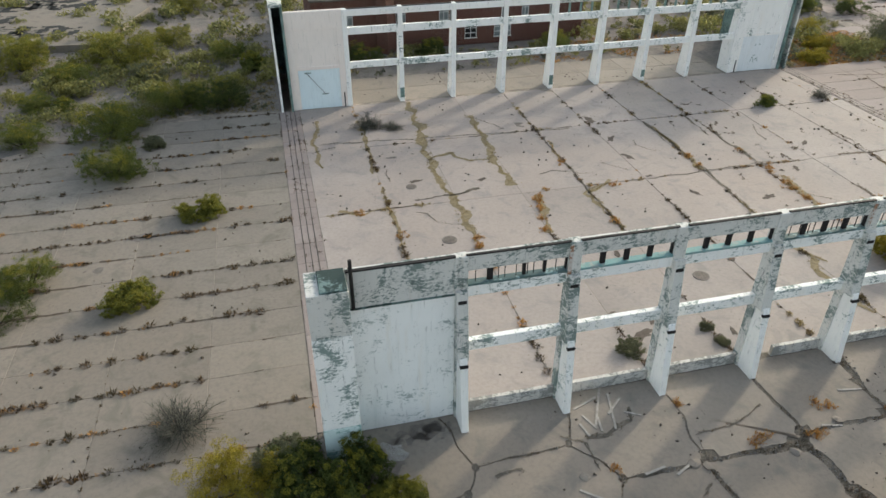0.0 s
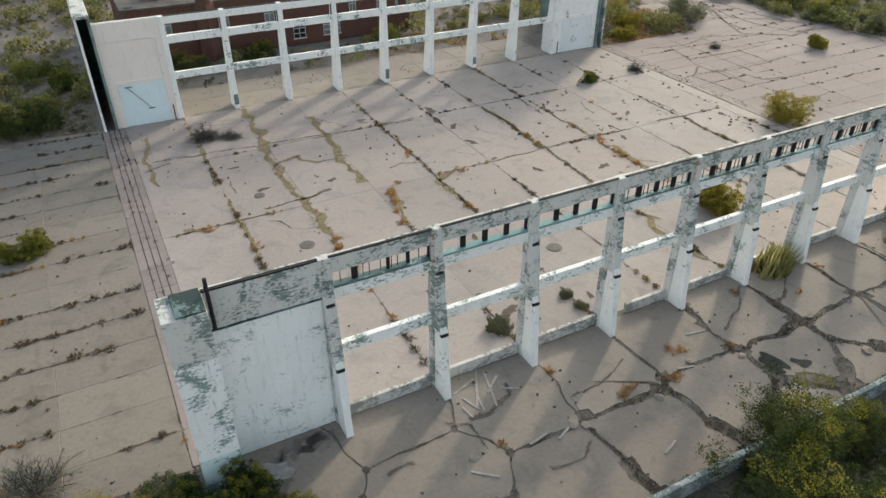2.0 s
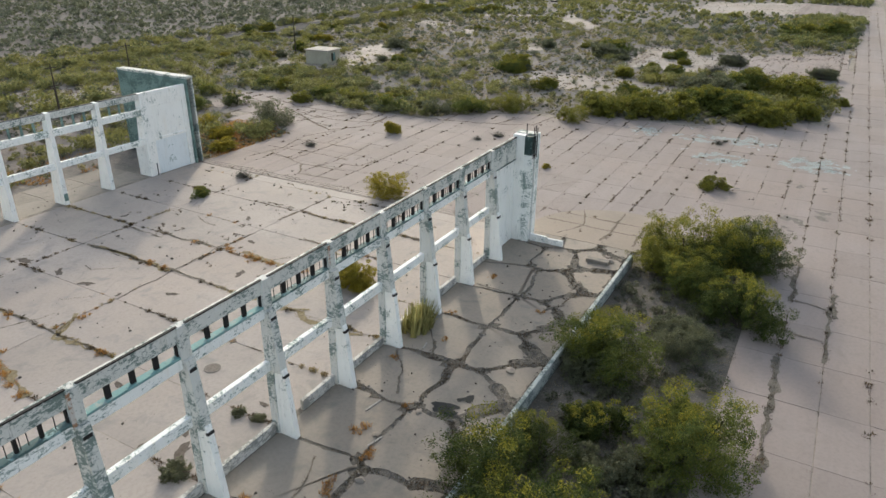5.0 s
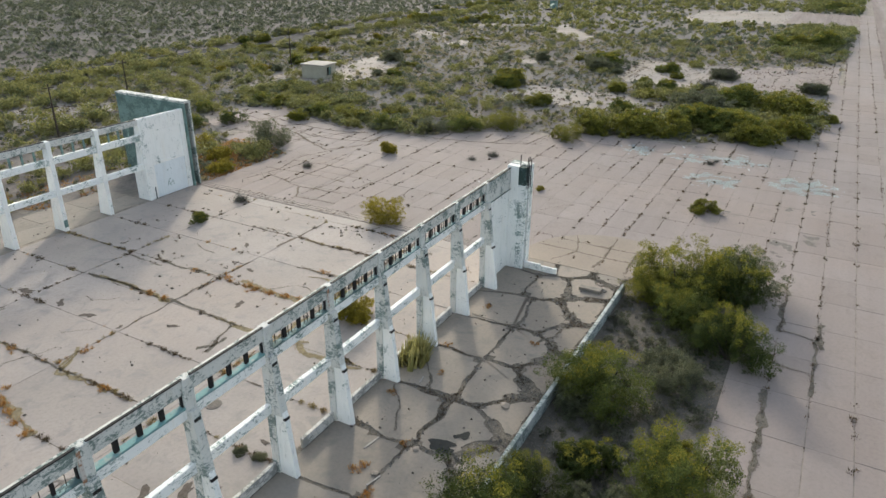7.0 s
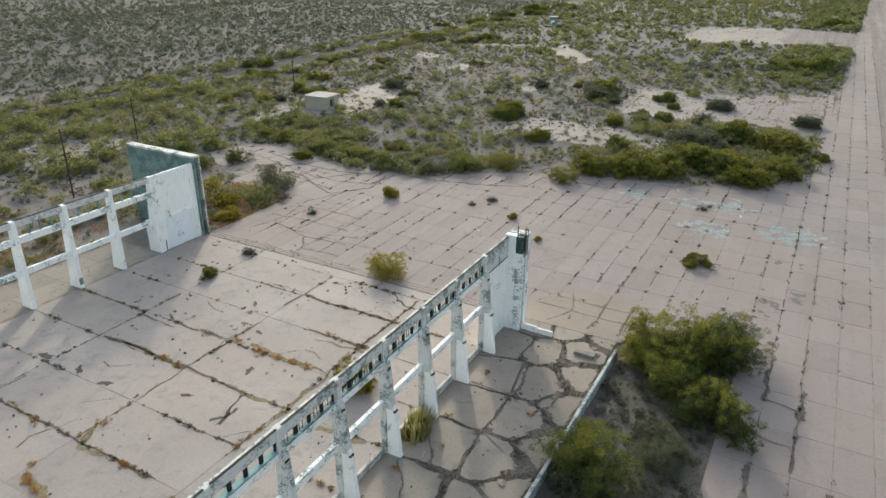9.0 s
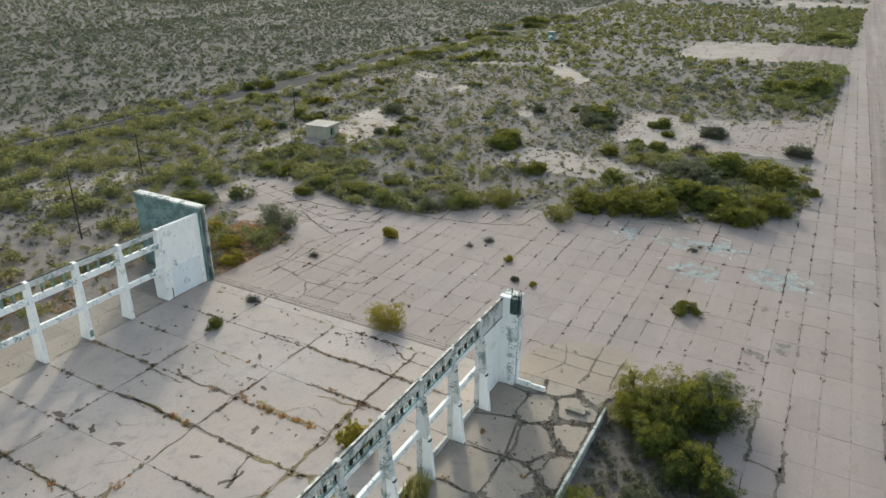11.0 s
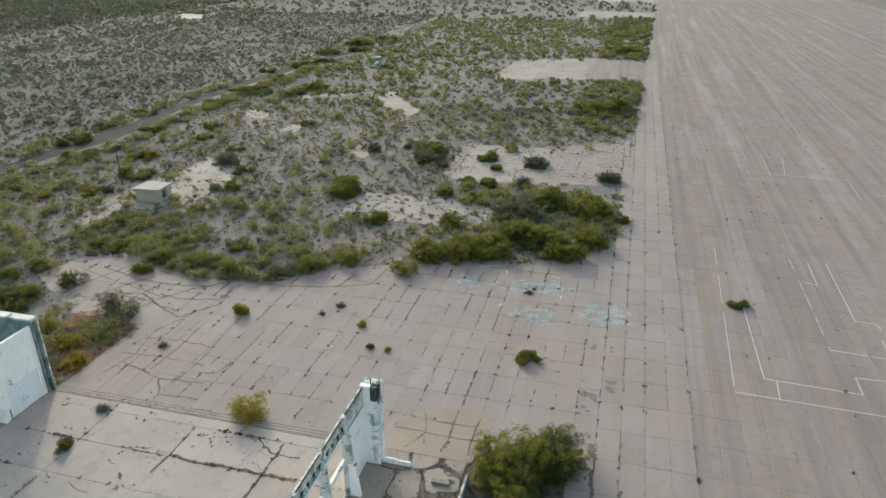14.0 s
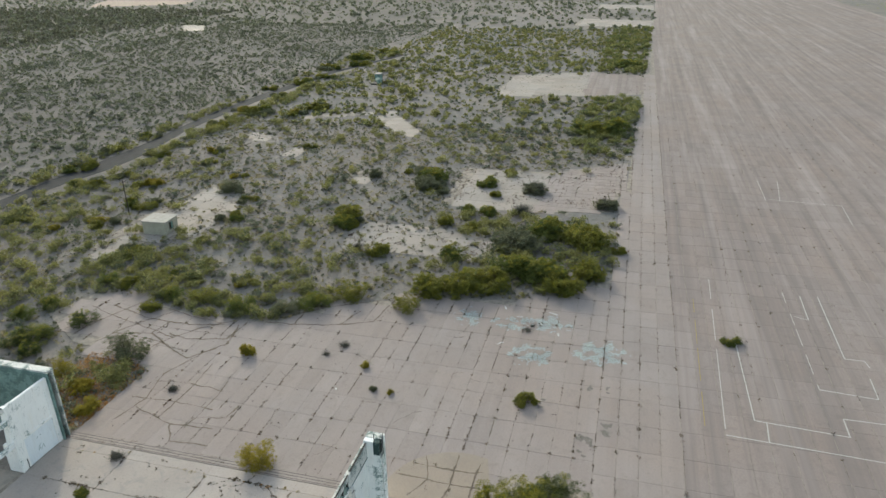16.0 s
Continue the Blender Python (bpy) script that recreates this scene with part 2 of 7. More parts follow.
COVER = plain("iron cover", (0.19, 0.165, 0.145), 0.8, 0.1, 0.5, 6)


def brick():
    k = Mat("red brick", 0.9)
    t = k.n.new("ShaderNodeTexBrick")
    t.inputs["Scale"].default_value = 1.0
    t.inputs["Color1"].default_value, t.inputs["Color2"].default_value = (0.112, 0.041, 0.030, 1), (0.076, 0.029, 0.023, 1)
    t.inputs["Mortar"].default_value = (0.20, 0.15, 0.12, 1)
    t.inputs["Brick Width"].default_value, t.inputs["Row Height"].default_value, t.inputs["Mortar Size"].default_value = 0.22, 0.075, 0.008
    turn = k.n.new("ShaderNodeMapping")
    turn.inputs["Rotation"].default_value = (radians(-90), 0, 0)
    k.l.new(k.pos, turn.inputs[0])
    k.l.new(turn.outputs[0], t.inputs["Vector"])
    c = k.mix(k.ramp(k.noise(0.5, 5, 0.7), (0.45, 0.0), (0.7, 0.6)), t.outputs[0], (0.10, 0.045, 0.035))
    return k.done(c, k.noise(9, 5, 0.7), 0.4, 0.01)


BRICK = brick()


def leaves(name, dark, mid, light, drift=0.0, other=(0.3, 0.25, 0.05), scale=0.16, thin=0.34):
    """Thin leaves that let light through, each its own tone; drift: how far whole clumps lean to another colour."""
    k = Mat(name, 0.7)
    c = k.ramp(k.chance(), (0.0, dark), (0.45, mid), (0.9, light))
    if drift:
        c = k.mix(k.ramp(k.noise(scale, 3, 0.6), (0.42, 0.0), (0.62, drift)), c, other)
    b = k.b
    k.l.new(c, b.inputs["Base Color"])
    tr = k.n.new("ShaderNodeBsdfTranslucent")
    k.l.new(c, tr.inputs[0])
    ms = k.n.new("ShaderNodeMixShader")
    ms.inputs[0].default_value = thin
    k.l.new(b.outputs[0], ms.inputs[1])
    k.l.new(tr.outputs[0], ms.inputs[2])
    k.l.new(ms.outputs[0], k.n["Material Output"].inputs[0])
    return k.m


LEAF_GOLD = leaves("golden leaves", (0.16, 0.145, 0.02), (0.28, 0.235, 0.028), (0.42, 0.335, 0.045), 0.5, (0.17, 0.16, 0.03), 0.9, 0.42)
LEAF_YELLOW = leaves("yellow-green leaves", (0.088, 0.105, 0.022), (0.185, 0.185, 0.030), (0.325, 0.29, 0.042), 0.6, (0.085, 0.108, 0.03), 0.9)
LEAF_OLIVE = leaves("olive green leaves", (0.042, 0.070, 0.021), (0.090, 0.124, 0.031), (0.19, 0.205, 0.042), 0.6, (0.155, 0.165, 0.034), 0.7)
LEAF_GREEN = leaves("dark green leaves", (0.022, 0.043, 0.014), (0.046, 0.073, 0.020), (0.110, 0.130, 0.028), 0.5, (0.105, 0.117, 0.026), 0.8)
LEAF_GREY = leaves("grey-green leaves", (0.075, 0.088, 0.055), (0.125, 0.138, 0.086), (0.20, 0.202, 0.12), 0.4, (0.17, 0.168, 0.07), 0.8)
# puts the sun on a crown's top into the leaf colour
LEAF_LIT_TIP = leaves("sunlit yellow leaf tips", (0.13, 0.14, 0.024), (0.22, 0.215, 0.030), (0.34, 0.30, 0.042), 0.5, (0.11, 0.13, 0.03), 0.8, 0.45)
SCRUB = leaves("desert scrub leaves", (0.090, 0.106, 0.045), (0.176, 0.188, 0.076), (0.310, 0.294, 0.102), 0.7, (0.265, 0.245, 0.074))
SCRUB_GREEN = leaves("green desert scrub leaves", (0.080, 0.102, 0.043), (0.155, 0.177, 0.067), (0.26, 0.26, 0.09), 0.6, (0.22, 0.21, 0.06))
STRAW = leaves("straw-coloured dry grass", (0.20, 0.178, 0.100), (0.30, 0.258, 0.145), (0.40, 0.342, 0.195), 0.5, (0.22, 0.20, 0.10))
SCRUB_GREY = leaves("grey desert scrub leaves", (0.060, 0.067, 0.050), (0.098, 0.105, 0.077), (0.155, 0.156, 0.11), 0.55, (0.145, 0.143, 0.068))
# grey-green scrub with the distance haze mixed into its leaf colour
SCRUB_FAR = leaves("haze-paled grey-green scrub leaves", (0.084, 0.100, 0.073), (0.131, 0.146, 0.104), (0.187, 0.195, 0.132), 0.5, (0.176, 0.180, 0.088))
TWIG = leaves("grey twigs", (0.068, 0.069, 0.058), (0.118, 0.117, 0.096), (0.19, 0.182, 0.145))
BARK = plain("dark bark", (0.06, 0.048, 0.04), 0.95)
DRY = leaves("dry brown weeds", (0.045, 0.032, 0.022), (0.085, 0.058, 0.036), (0.20, 0.125, 0.06), 0.7, (0.08, 0.07, 0.038))
LITTER = plain("dark litter and soil", (0.135, 0.108, 0.085), 0.95, 0, 0.55, 3)
PALEWEED = leaves("pale yellow-green stems", (0.20, 0.19, 0.07), (0.31, 0.29, 0.11), (0.42, 0.38, 0.16))
TAN = leaves("tan dry grass", (0.19, 0.145, 0.07), (0.30, 0.23, 0.11), (0.40, 0.32, 0.16))
RUSTGRASS = leaves("orange dry grass", (0.27, 0.13, 0.045), (0.42, 0.22, 0.07), (0.54, 0.33, 0.12))


# ---- building helpers ----
def mesh(name, verts, faces, material):
    me = bpy.data.meshes.new(name)
    me.from_pydata([tuple(v) for v in verts], [], [tuple(f) for f in faces])
    me.materials.append(material)
    me.update()
    return me


def hang(ob, parent):
    ob.parent = parent
    if parent is not None:
        ob.matrix_parent_inverse = parent.matrix_basis.inverted()
    return ob


def part(name, bm, material, parent, label=""):
    """Links a bmesh or mesh, laid out in the world's metres, as one mesh object under a thing or a part."""
    if isinstance(bm, bmesh.types.BMesh):
        me = bpy.data.meshes.new(name)
        bmesh.ops.recalc_face_normals(bm, faces=bm.faces)
        bm.to_mesh(me)
        bm.free()
        me.materials.append(material)
    else:
        me = bm
    ob = hang(new(name, me), parent)
    if label:
        tagged(ob, label)
    return ob


def thing(name, at, label, category, group="", kind=""):
    ob = new(name)
    ob.matrix_basis = pose(*at)
    ob.empty_display_size = 0.2
    return tagged(ob, label, category, group, kind)


def worn_box(x0, x1, y0, y1, z0, z1, bevel=0.03, step=0.8, amp=0.012):
    """A cast block with broken edges and an uneven face."""
    bm = bmesh.new()
    bmesh.ops.create_cube(bm, size=1, matrix=Matrix.LocRotScale(((x0 + x1) / 2, (y0 + y1) / 2, (z0 + z1) / 2), None, (x1 - x0, y1 - y0, z1 - z0)))
    if bevel:
        bmesh.ops.bevel(bm, geom=bm.edges[:], offset=min(bevel, (x1 - x0) / 4, (y1 - y0) / 4, (z1 - z0) / 4), segments=1, affect='EDGES')
    if amp:
        for axis, lo, hi in ((0, x0, x1), (1, y0, y1), (2, z0, z1)):
            count = int((hi - lo) / step)
            for k in range(1, count + 1):
                at, no = [0, 0, 0], [0, 0, 0]
                at[axis], no[axis] = lo + (hi - lo) * k / (count + 1), 1
                bmesh.ops.bisect_plane(bm, geom=bm.verts[:] + bm.edges[:] + bm.faces[:], plane_co=at, plane_no=no)
        for v in bm.verts:
            v.co += noise.noise_vector(v.co * 1.7) * amp
    return bm


def prism(profile, x0, x1, bevel=0.02, amp=0.012):
    """An outline in y and z, drawn out along x."""
    bm = bmesh.new()
    a = [bm.verts.new((x0, y, z)) for y, z in profile]
    b = [bm.verts.new((x1, y, z)) for y, z in profile]
    bm.faces.new(a)
    bm.faces.new(b[::-1])
    for k in range(len(a)):
        j = (k + 1) % len(a)
        bm.faces.new((a[j], a[k], b[k], b[j]))
    bmesh.ops.bevel(bm, geom=bm.edges[:], offset=bevel, segments=1, affect='EDGES')
    zs = [z for _, z in profile]
    for k in range(1, 8):
        bmesh.ops.bisect_plane(bm, geom=bm.verts[:] + bm.edges[:] + bm.faces[:], plane_co=(0, 0, min(zs) + (max(zs) - min(zs)) * k / 8), plane_no=(0, 0, 1))
    for v in bm.verts:
        v.co += noise.noise_vector(v.co * 1.7) * amp
    return bm


def rod(a, b, r0, r1=None, sides=8):
    a, b = Vector(a), Vector(b)
    bm = bmesh.new()
    turn = (b - a).to_track_quat('Z', 'Y').to_matrix().to_4x4()
    bmesh.ops.create_cone(bm, cap_ends=True, segments=sides, radius1=r0, radius2=r0 if r1 is None else r1, depth=(b - a).length, matrix=Matrix.Translation((a + b) / 2) @ turn)
    return bm


def slab_data(sx, sy, thick=0.07, edge=0.02, shallow=False):
    """A slab's corners and faces, top at z = 0, with broken top edges."""
    hx, hy = sx / 2, sy / 2
    v = [(-hx, -hy, -thick), (hx, -hy, -thick), (hx, hy, -thick), (-hx, hy, -thick)]
    v += [(-hx, -hy, -edge), (hx, -hy, -edge), (hx, hy, -edge), (-hx, hy, -edge)]
    hx, hy = hx - edge, hy - edge
    v += [(-hx, -hy, 0), (hx, -hy, 0), (hx, hy, 0), (-hx, hy, 0)]
    f = [(8, 9, 10, 11)]
    if shallow:
        return [(x, y, z if n > 3 else -edge * 3) for n, (x, y, z) in enumerate(v[:4] + v[8:])], [(4, 5, 6, 7)] + [(k, (k + 1) % 4, 4 + (k + 1) % 4, 4 + k) for k in range(4)]
    for k in range(4):
        j = (k + 1) % 4
        f += [(k, j, 4 + j, 4 + k), (4 + k, 4 + j, 8 + j, 8 + k)]
    return v, f


def inside(poly, x, y):
    """Which of the points lie in the polygon."""
    x, y = np.asarray(x, float), np.asarray(y, float)
    hit = np.zeros(x.shape, bool)
    for (xa, ya), (xb, yb) in zip(poly, poly[1:] + poly[:1]):
        cross = ((ya > y) != (yb > y)) & (x < (xb - xa) * (y - ya) / (yb - ya + 1e-12) + xa)
        hit ^= cross
    return hit


def sheet(name, poly, z, material, thick=0.05):
    """A flat-topped plate over a polygon."""
    bm = bmesh.new()
    top = [bm.verts.new((x, y, z)) for x, y in poly]
    low = [bm.verts.new((x, y, z - thick)) for x, y in poly]
    bm.faces.new(top)
    for k in range(len(poly)):
        j = (k + 1) % len(poly)
        bm.faces.new((top[k], low[k], low[j], top[j]))
    bmesh.ops.triangulate(bm, faces=[f for f in bm.faces if len(f.verts) > 4])
    bmesh.ops.recalc_face_normals(bm, faces=bm.faces)
    up = max(bm.faces, key=lambda f: abs(f.normal.z))
    if up.normal.z < 0:
        bmesh.ops.reverse_faces(bm, faces=bm.faces)
    me = bpy.data.meshes.new(name)
    bm.to_mesh(me)
    bm.free()
    me.materials.append(material)
    return me


# ---- the plan ----
BAY = 6.1
HANGAR = [(-8.3, -11.2), (58.4, -11.2), (58.4, 51.6), (-8.3, 51.6)]
WEST = [(-8.3, -70), (-8.3, 51.4), (-19, 52.5), (-26, 50), (-36, 45), (-80, 43), (-80, -70)]
EAST = [(64.5, -25.6), (64.5, -19), (61, -13.5), (58.4, -11.2), (58.4, 50.8), (63, 49.7), (68, 50.6), (75, 50), (79, 58), (80, 70), (88, 83), (98, 80), (99, 70), (96, 60), (93.5, 46),
        (97, 36), (106, 28), (110, 17), (114, 0), (119, -16), (128, -23.5), (130, -25.6)]
BED = [(-9, -11.2), (58.4, -11.2), (61, -13.5), (64.5, -19), (64.5, -22.55), (-9, -22.55)]
MARGIN = [(-9, -25.6), (64.5, -25.6), (64.5, -22.55), (-9, -22.55)]
RAMP = [(-150, -25.6), (130, -25.6), (400, -32.5), (1100, -49), (1100, -260), (-150, -240)]
PADS = {"hut": [(112.9, 98.7), (113.2, 90.4), (125.1, 87.5), (130.1, 77.6), (137.1, 80.6), (151.7, 79.8), (162.4, 83.5), (169.7, 97.5), (156.3, 95.3), (141.0, 100.4), (124.5, 99.1)],
        "north": [(62, 104.6), (67, 112), (74, 119), (86, 111), (90, 106), (83, 100), (66.5, 100.4)],
        "near": [(134.6, 39.2), (144.4, 40.3), (148.8, 36), (150.1, 27.3), (148.7, 15.1), (147.3, 3.5), (136.2, 2.6), (132.6, 13.6), (133.5, 24.7)],
        "side": [(168.5, 23), (204, 24.3), (204.3, -4.0), (167, -1.0)],
        "grid": [(167, -1.15), (204.3, -4.15), (221, -27.2), (195, -26.6), (172, -23.5)],
        "bent": [(269, 80), (277, 74), (247, 53), (238, 57)],
        "arm": [(258, 109), (263, 110), (277, 88), (272, 80)],
        "far": [(324, 41), (381, 36), (400, -2), (330, -4)],
        "fringe": [(330, -4), (400, -2), (392, -33), (340, -31)],
        "farther": [(655, 30), (720, 28), (705, -40), (640, -37)],
        "farthest": [(840, 20), (905, 20), (895, -42), (830, -42)],
        "corner": [(605, 402), (607, 380), (562, 351), (559, 371)],
        "small": [(231, 118), (229, 106), (220, 106), (221, 114)],
        "tiny": [(188, 58), (195, 56), (183, 50), (180, 55)],
        "strip": [(205, 92), (213, 90), (211, 85), (203, 87)]}
BEHIND = [(-9, 51), (57.6, 51), (57.6, 65), (50, 65), (48, 60), (-9, 60)]
HOUSE = [(-3.5, 69), (38, 69), (38, 91), (-3.5, 91)]
ROAD = [(60, 147), (104, 143), (156, 143.5), (177, 139.5), (196, 140), (229, 146), (262, 147), (284, 146.5), (365, 144), (455, 122), (455, 125), (411, 137.5), (365, 149), (303, 153.5), (272, 154), (244, 153), (206, 149.5), (178, 149.5), (160, 150.5), (104, 150), (60, 153)]

CLEARING = [(800, 676), (838, 600), (860, 570), (895, 586), (930, 604), (926, 680), (918, 744), (860, 716)]


def paved(x, y):
    got = inside(HANGAR, x, y) | inside(BEHIND, x, y) | inside(HOUSE, x, y) | inside(WEST, x, y) | inside(EAST, x, y) | inside(RAMP, x, y) | inside(MARGIN, x, y) | inside(ROAD, x, y) | inside(CLEARING, x, y)
    spare = np.sin(np.asarray(x) * 91.7 + np.asarray(y) * 37.3) > -0.35
    for poly in PADS.values():
        got |= inside(poly, x, y) & spare
    return got & ~inside(BED, x, y)


# ---- the ground ----
def ground():
    """One sheet out to the horizon, fine near the hangar."""
    steps = [-3500, -1500, -700] + [float(v) for v in range(-300, 1201, 20)] + [1500, 2200, 3600, 4800]
    ys = [-4000, -2000, -900, -500] + [float(v) for v in range(-300, 801, 20)] + [1100, 1700, 2600, 4200]
    verts = [(x, y, -0.10) for y in ys for x in steps]
    w = len(steps)
    faces = [(r * w + c, r * w + c + 1, r * w + w + c + 1, r * w + w + c) for r in range(len(ys) - 1) for c in range(w - 1)]
    ob = new("ground", mesh("ground", verts, faces, SOIL))
    tagged(ob, "flat grey-tan desert soil with gravel and dry litter", "ground", kind="structure")


ground()


# ---- the hangar's walls ----
FW = 1.5            # outer face of the south wall


def column_south(parent, i):
    x = BAY * i - 0.21
    col = part("column", prism([(1.88, 0), (1.88, 9.0), (1.12, 9.0), (0.66, 4.75), (1.3, 4.75), (1.3, 0)], x - 0.31, x + 0.31), PAINT_WORN, parent)
    part("fin", prism([(1.32, 0), (1.32, 4.95), (0.62, 4.95), (0.52, 4.55), (0.0, 0)], x - 0.21, x + 0.21), PAINT, col, "white painted concrete buttress fin")
    part("capital", worn_box(x - 0.36, x + 0.36, 1.34, 1.90, 9.0, 10.97, 0.04), PAINT_WORN, col)
    if i in (1, 4):
        part("rust_stain", worn_box(x - 0.363, x - 0.16, 1.333, 1.36, 8.9 + 0.5 * (i > 1), 10.8, 0.0, 9, 0), RUST_PAINT, col, "orange rust stain running down the paint")
    # added black blocks that stand for dark notches in the column
    part("bracket", worn_box(x - 0.23, x + 0.23, 0.44, 0.66, 4.42, 4.6, 0.02, 9, 0), DARK, col, "black block marking a dark notch")
    part("bracket", worn_box(x - 0.23, x + 0.23, 1.02, 1.2, 8.3, 8.5, 0.02, 9, 0), DARK, col, "black block marking a dark notch")


PAINT_ICE = paint("faint blue-white paint", (0.79, 0.83, 0.85), (0.36, 0.42, 0.44), 0.60, 0.25)
TEAL_LIGHT = paint("white paint over teal", (0.62, 0.74, 0.73), (0.20, 0.36, 0.34), 0.50, 0.4)
TEAL_BRIGHT = paint("flaking turquoise paint", (0.19, 0.35, 0.35), (0.30, 0.36, 0.35), 0.52, 0.6)
RUST_PAINT = paint("rust-streaked white paint", (0.56, 0.52, 0.48), (0.30, 0.15, 0.08), 0.50, 0.6)


def bay_south(parent, i):
    a, b = BAY * i + 0.10, BAY * (i + 1) - 0.52
    # the sill wall is broken away in some bays
    low, high = {3: (a + 2.0, b), 6: (a, b - 0.3), 4: (a, b)}.get(i, (a, b))
    part("sill_wall", worn_box(low, high, FW, FW + 0.28, 0, 0.82 if i not in (4, 7) else 0.66, 0.03), PAINT_SILL, parent, "low white sill wall with chipped paint")
    part("middle_beam", worn_box(a - 0.03, b + 0.03, FW - 0.05, FW + 0.33, 4.75, 5.45), PAINT_MID, parent)
    part("lintel", worn_box(a - 0.03, b + 0.03, FW - 0.06, FW + 0.34, 8.45, 9.12), PAINT_MID, parent)
    part("ledge", worn_box(a - 0.02, b + 0.02, FW - 0.12, FW + 0.36, 9.12, 9.26, 0.02), TEAL_BRIGHT if i in (1, 2) else TEAL, parent, "turquoise window ledge" if i in (1, 2) else "dark teal window ledge")
    part("top_beam", worn_box(a - 0.03, b + 0.03, FW - 0.06, FW + 0.34, 10.05, 10.95), PAINT_WORN, parent)
    part("coping", worn_box(a - 0.05, b + 0.05, FW - 0.10, FW + 0.06, 10.95, 11.03, 0.01), DARK, parent, "black coping strip")
    wide = b - a
    for k in (1, 2, 3):
        x = a + wide * k / 4 + (0.0 if i else (-0.1, 0.35, 0.1)[k - 1])
        w = 0.14 if i else (0.14, 0.08, 0.08)[k - 1]
        part("mullion", worn_box(x - w, x + w, FW + 0.04, FW + 0.20, 9.26, 10.05, 0.01, 9, 0), DARK, parent, "black window mullion")
    part("mullion", worn_box(b - 0.12, b, FW + 0.02, FW + 0.22, 9.26, 10.05, 0.01, 9, 0), DARK, parent, "black window mullion")
    part("mullion", worn_box(a, a + 0.06, FW + 0.02, FW + 0.22, 9.26, 10.05, 0.01, 9, 0), DARK, parent, "black window mullion")
    if i in (0, 3, 4, 5, 6, 7):
        for k in range(9):
            x = a + 0.5 + (wide - 0.8) * k / 9 + 0.09 * ((k * 7) % 3)
            part("glazing_bar", worn_box(x - 0.016, x + 0.016, FW + 0.10, FW + 0.14, 9.26, 10.05, 0, 9, 0), DARK, parent, "thin steel glazing bar")


def south_wall():
    w = thing("wall_south", (0, FW, 0), "roofless white concrete hangar wall with tall open bays and peeling paint", "wall", kind="structure")
    for i in range(9):
        column_south(w, i)
    for i in range(8):
        bay_south(w, i)
    # solid end bays, with a heavier band along the top
    for a, b, m in ((-5.95, -0.50, PAINT_PANEL), (48.85, 54.1, PAINT)):
        part("panel", worn_box(a, b, FW, FW + 0.34, 0, 8.75, 0.03, 1.2), m, w, "solid white concrete end panel")
        part("band", worn_box(a, b, FW - 0.09, FW + 0.38, 8.75, 10.95, 0.04), PAINT_WORN, w, "grey-streaked concrete band")
        part("drip", worn_box(a, b, FW - 0.15, FW - 0.05, 8.70, 8.80, 0.01), CAPTOP, w)
        part("coping", worn_box(a, b, FW - 0.12, FW + 0.1, 10.95, 11.04, 0.01), DARK, w, "black coping strip")
    return w


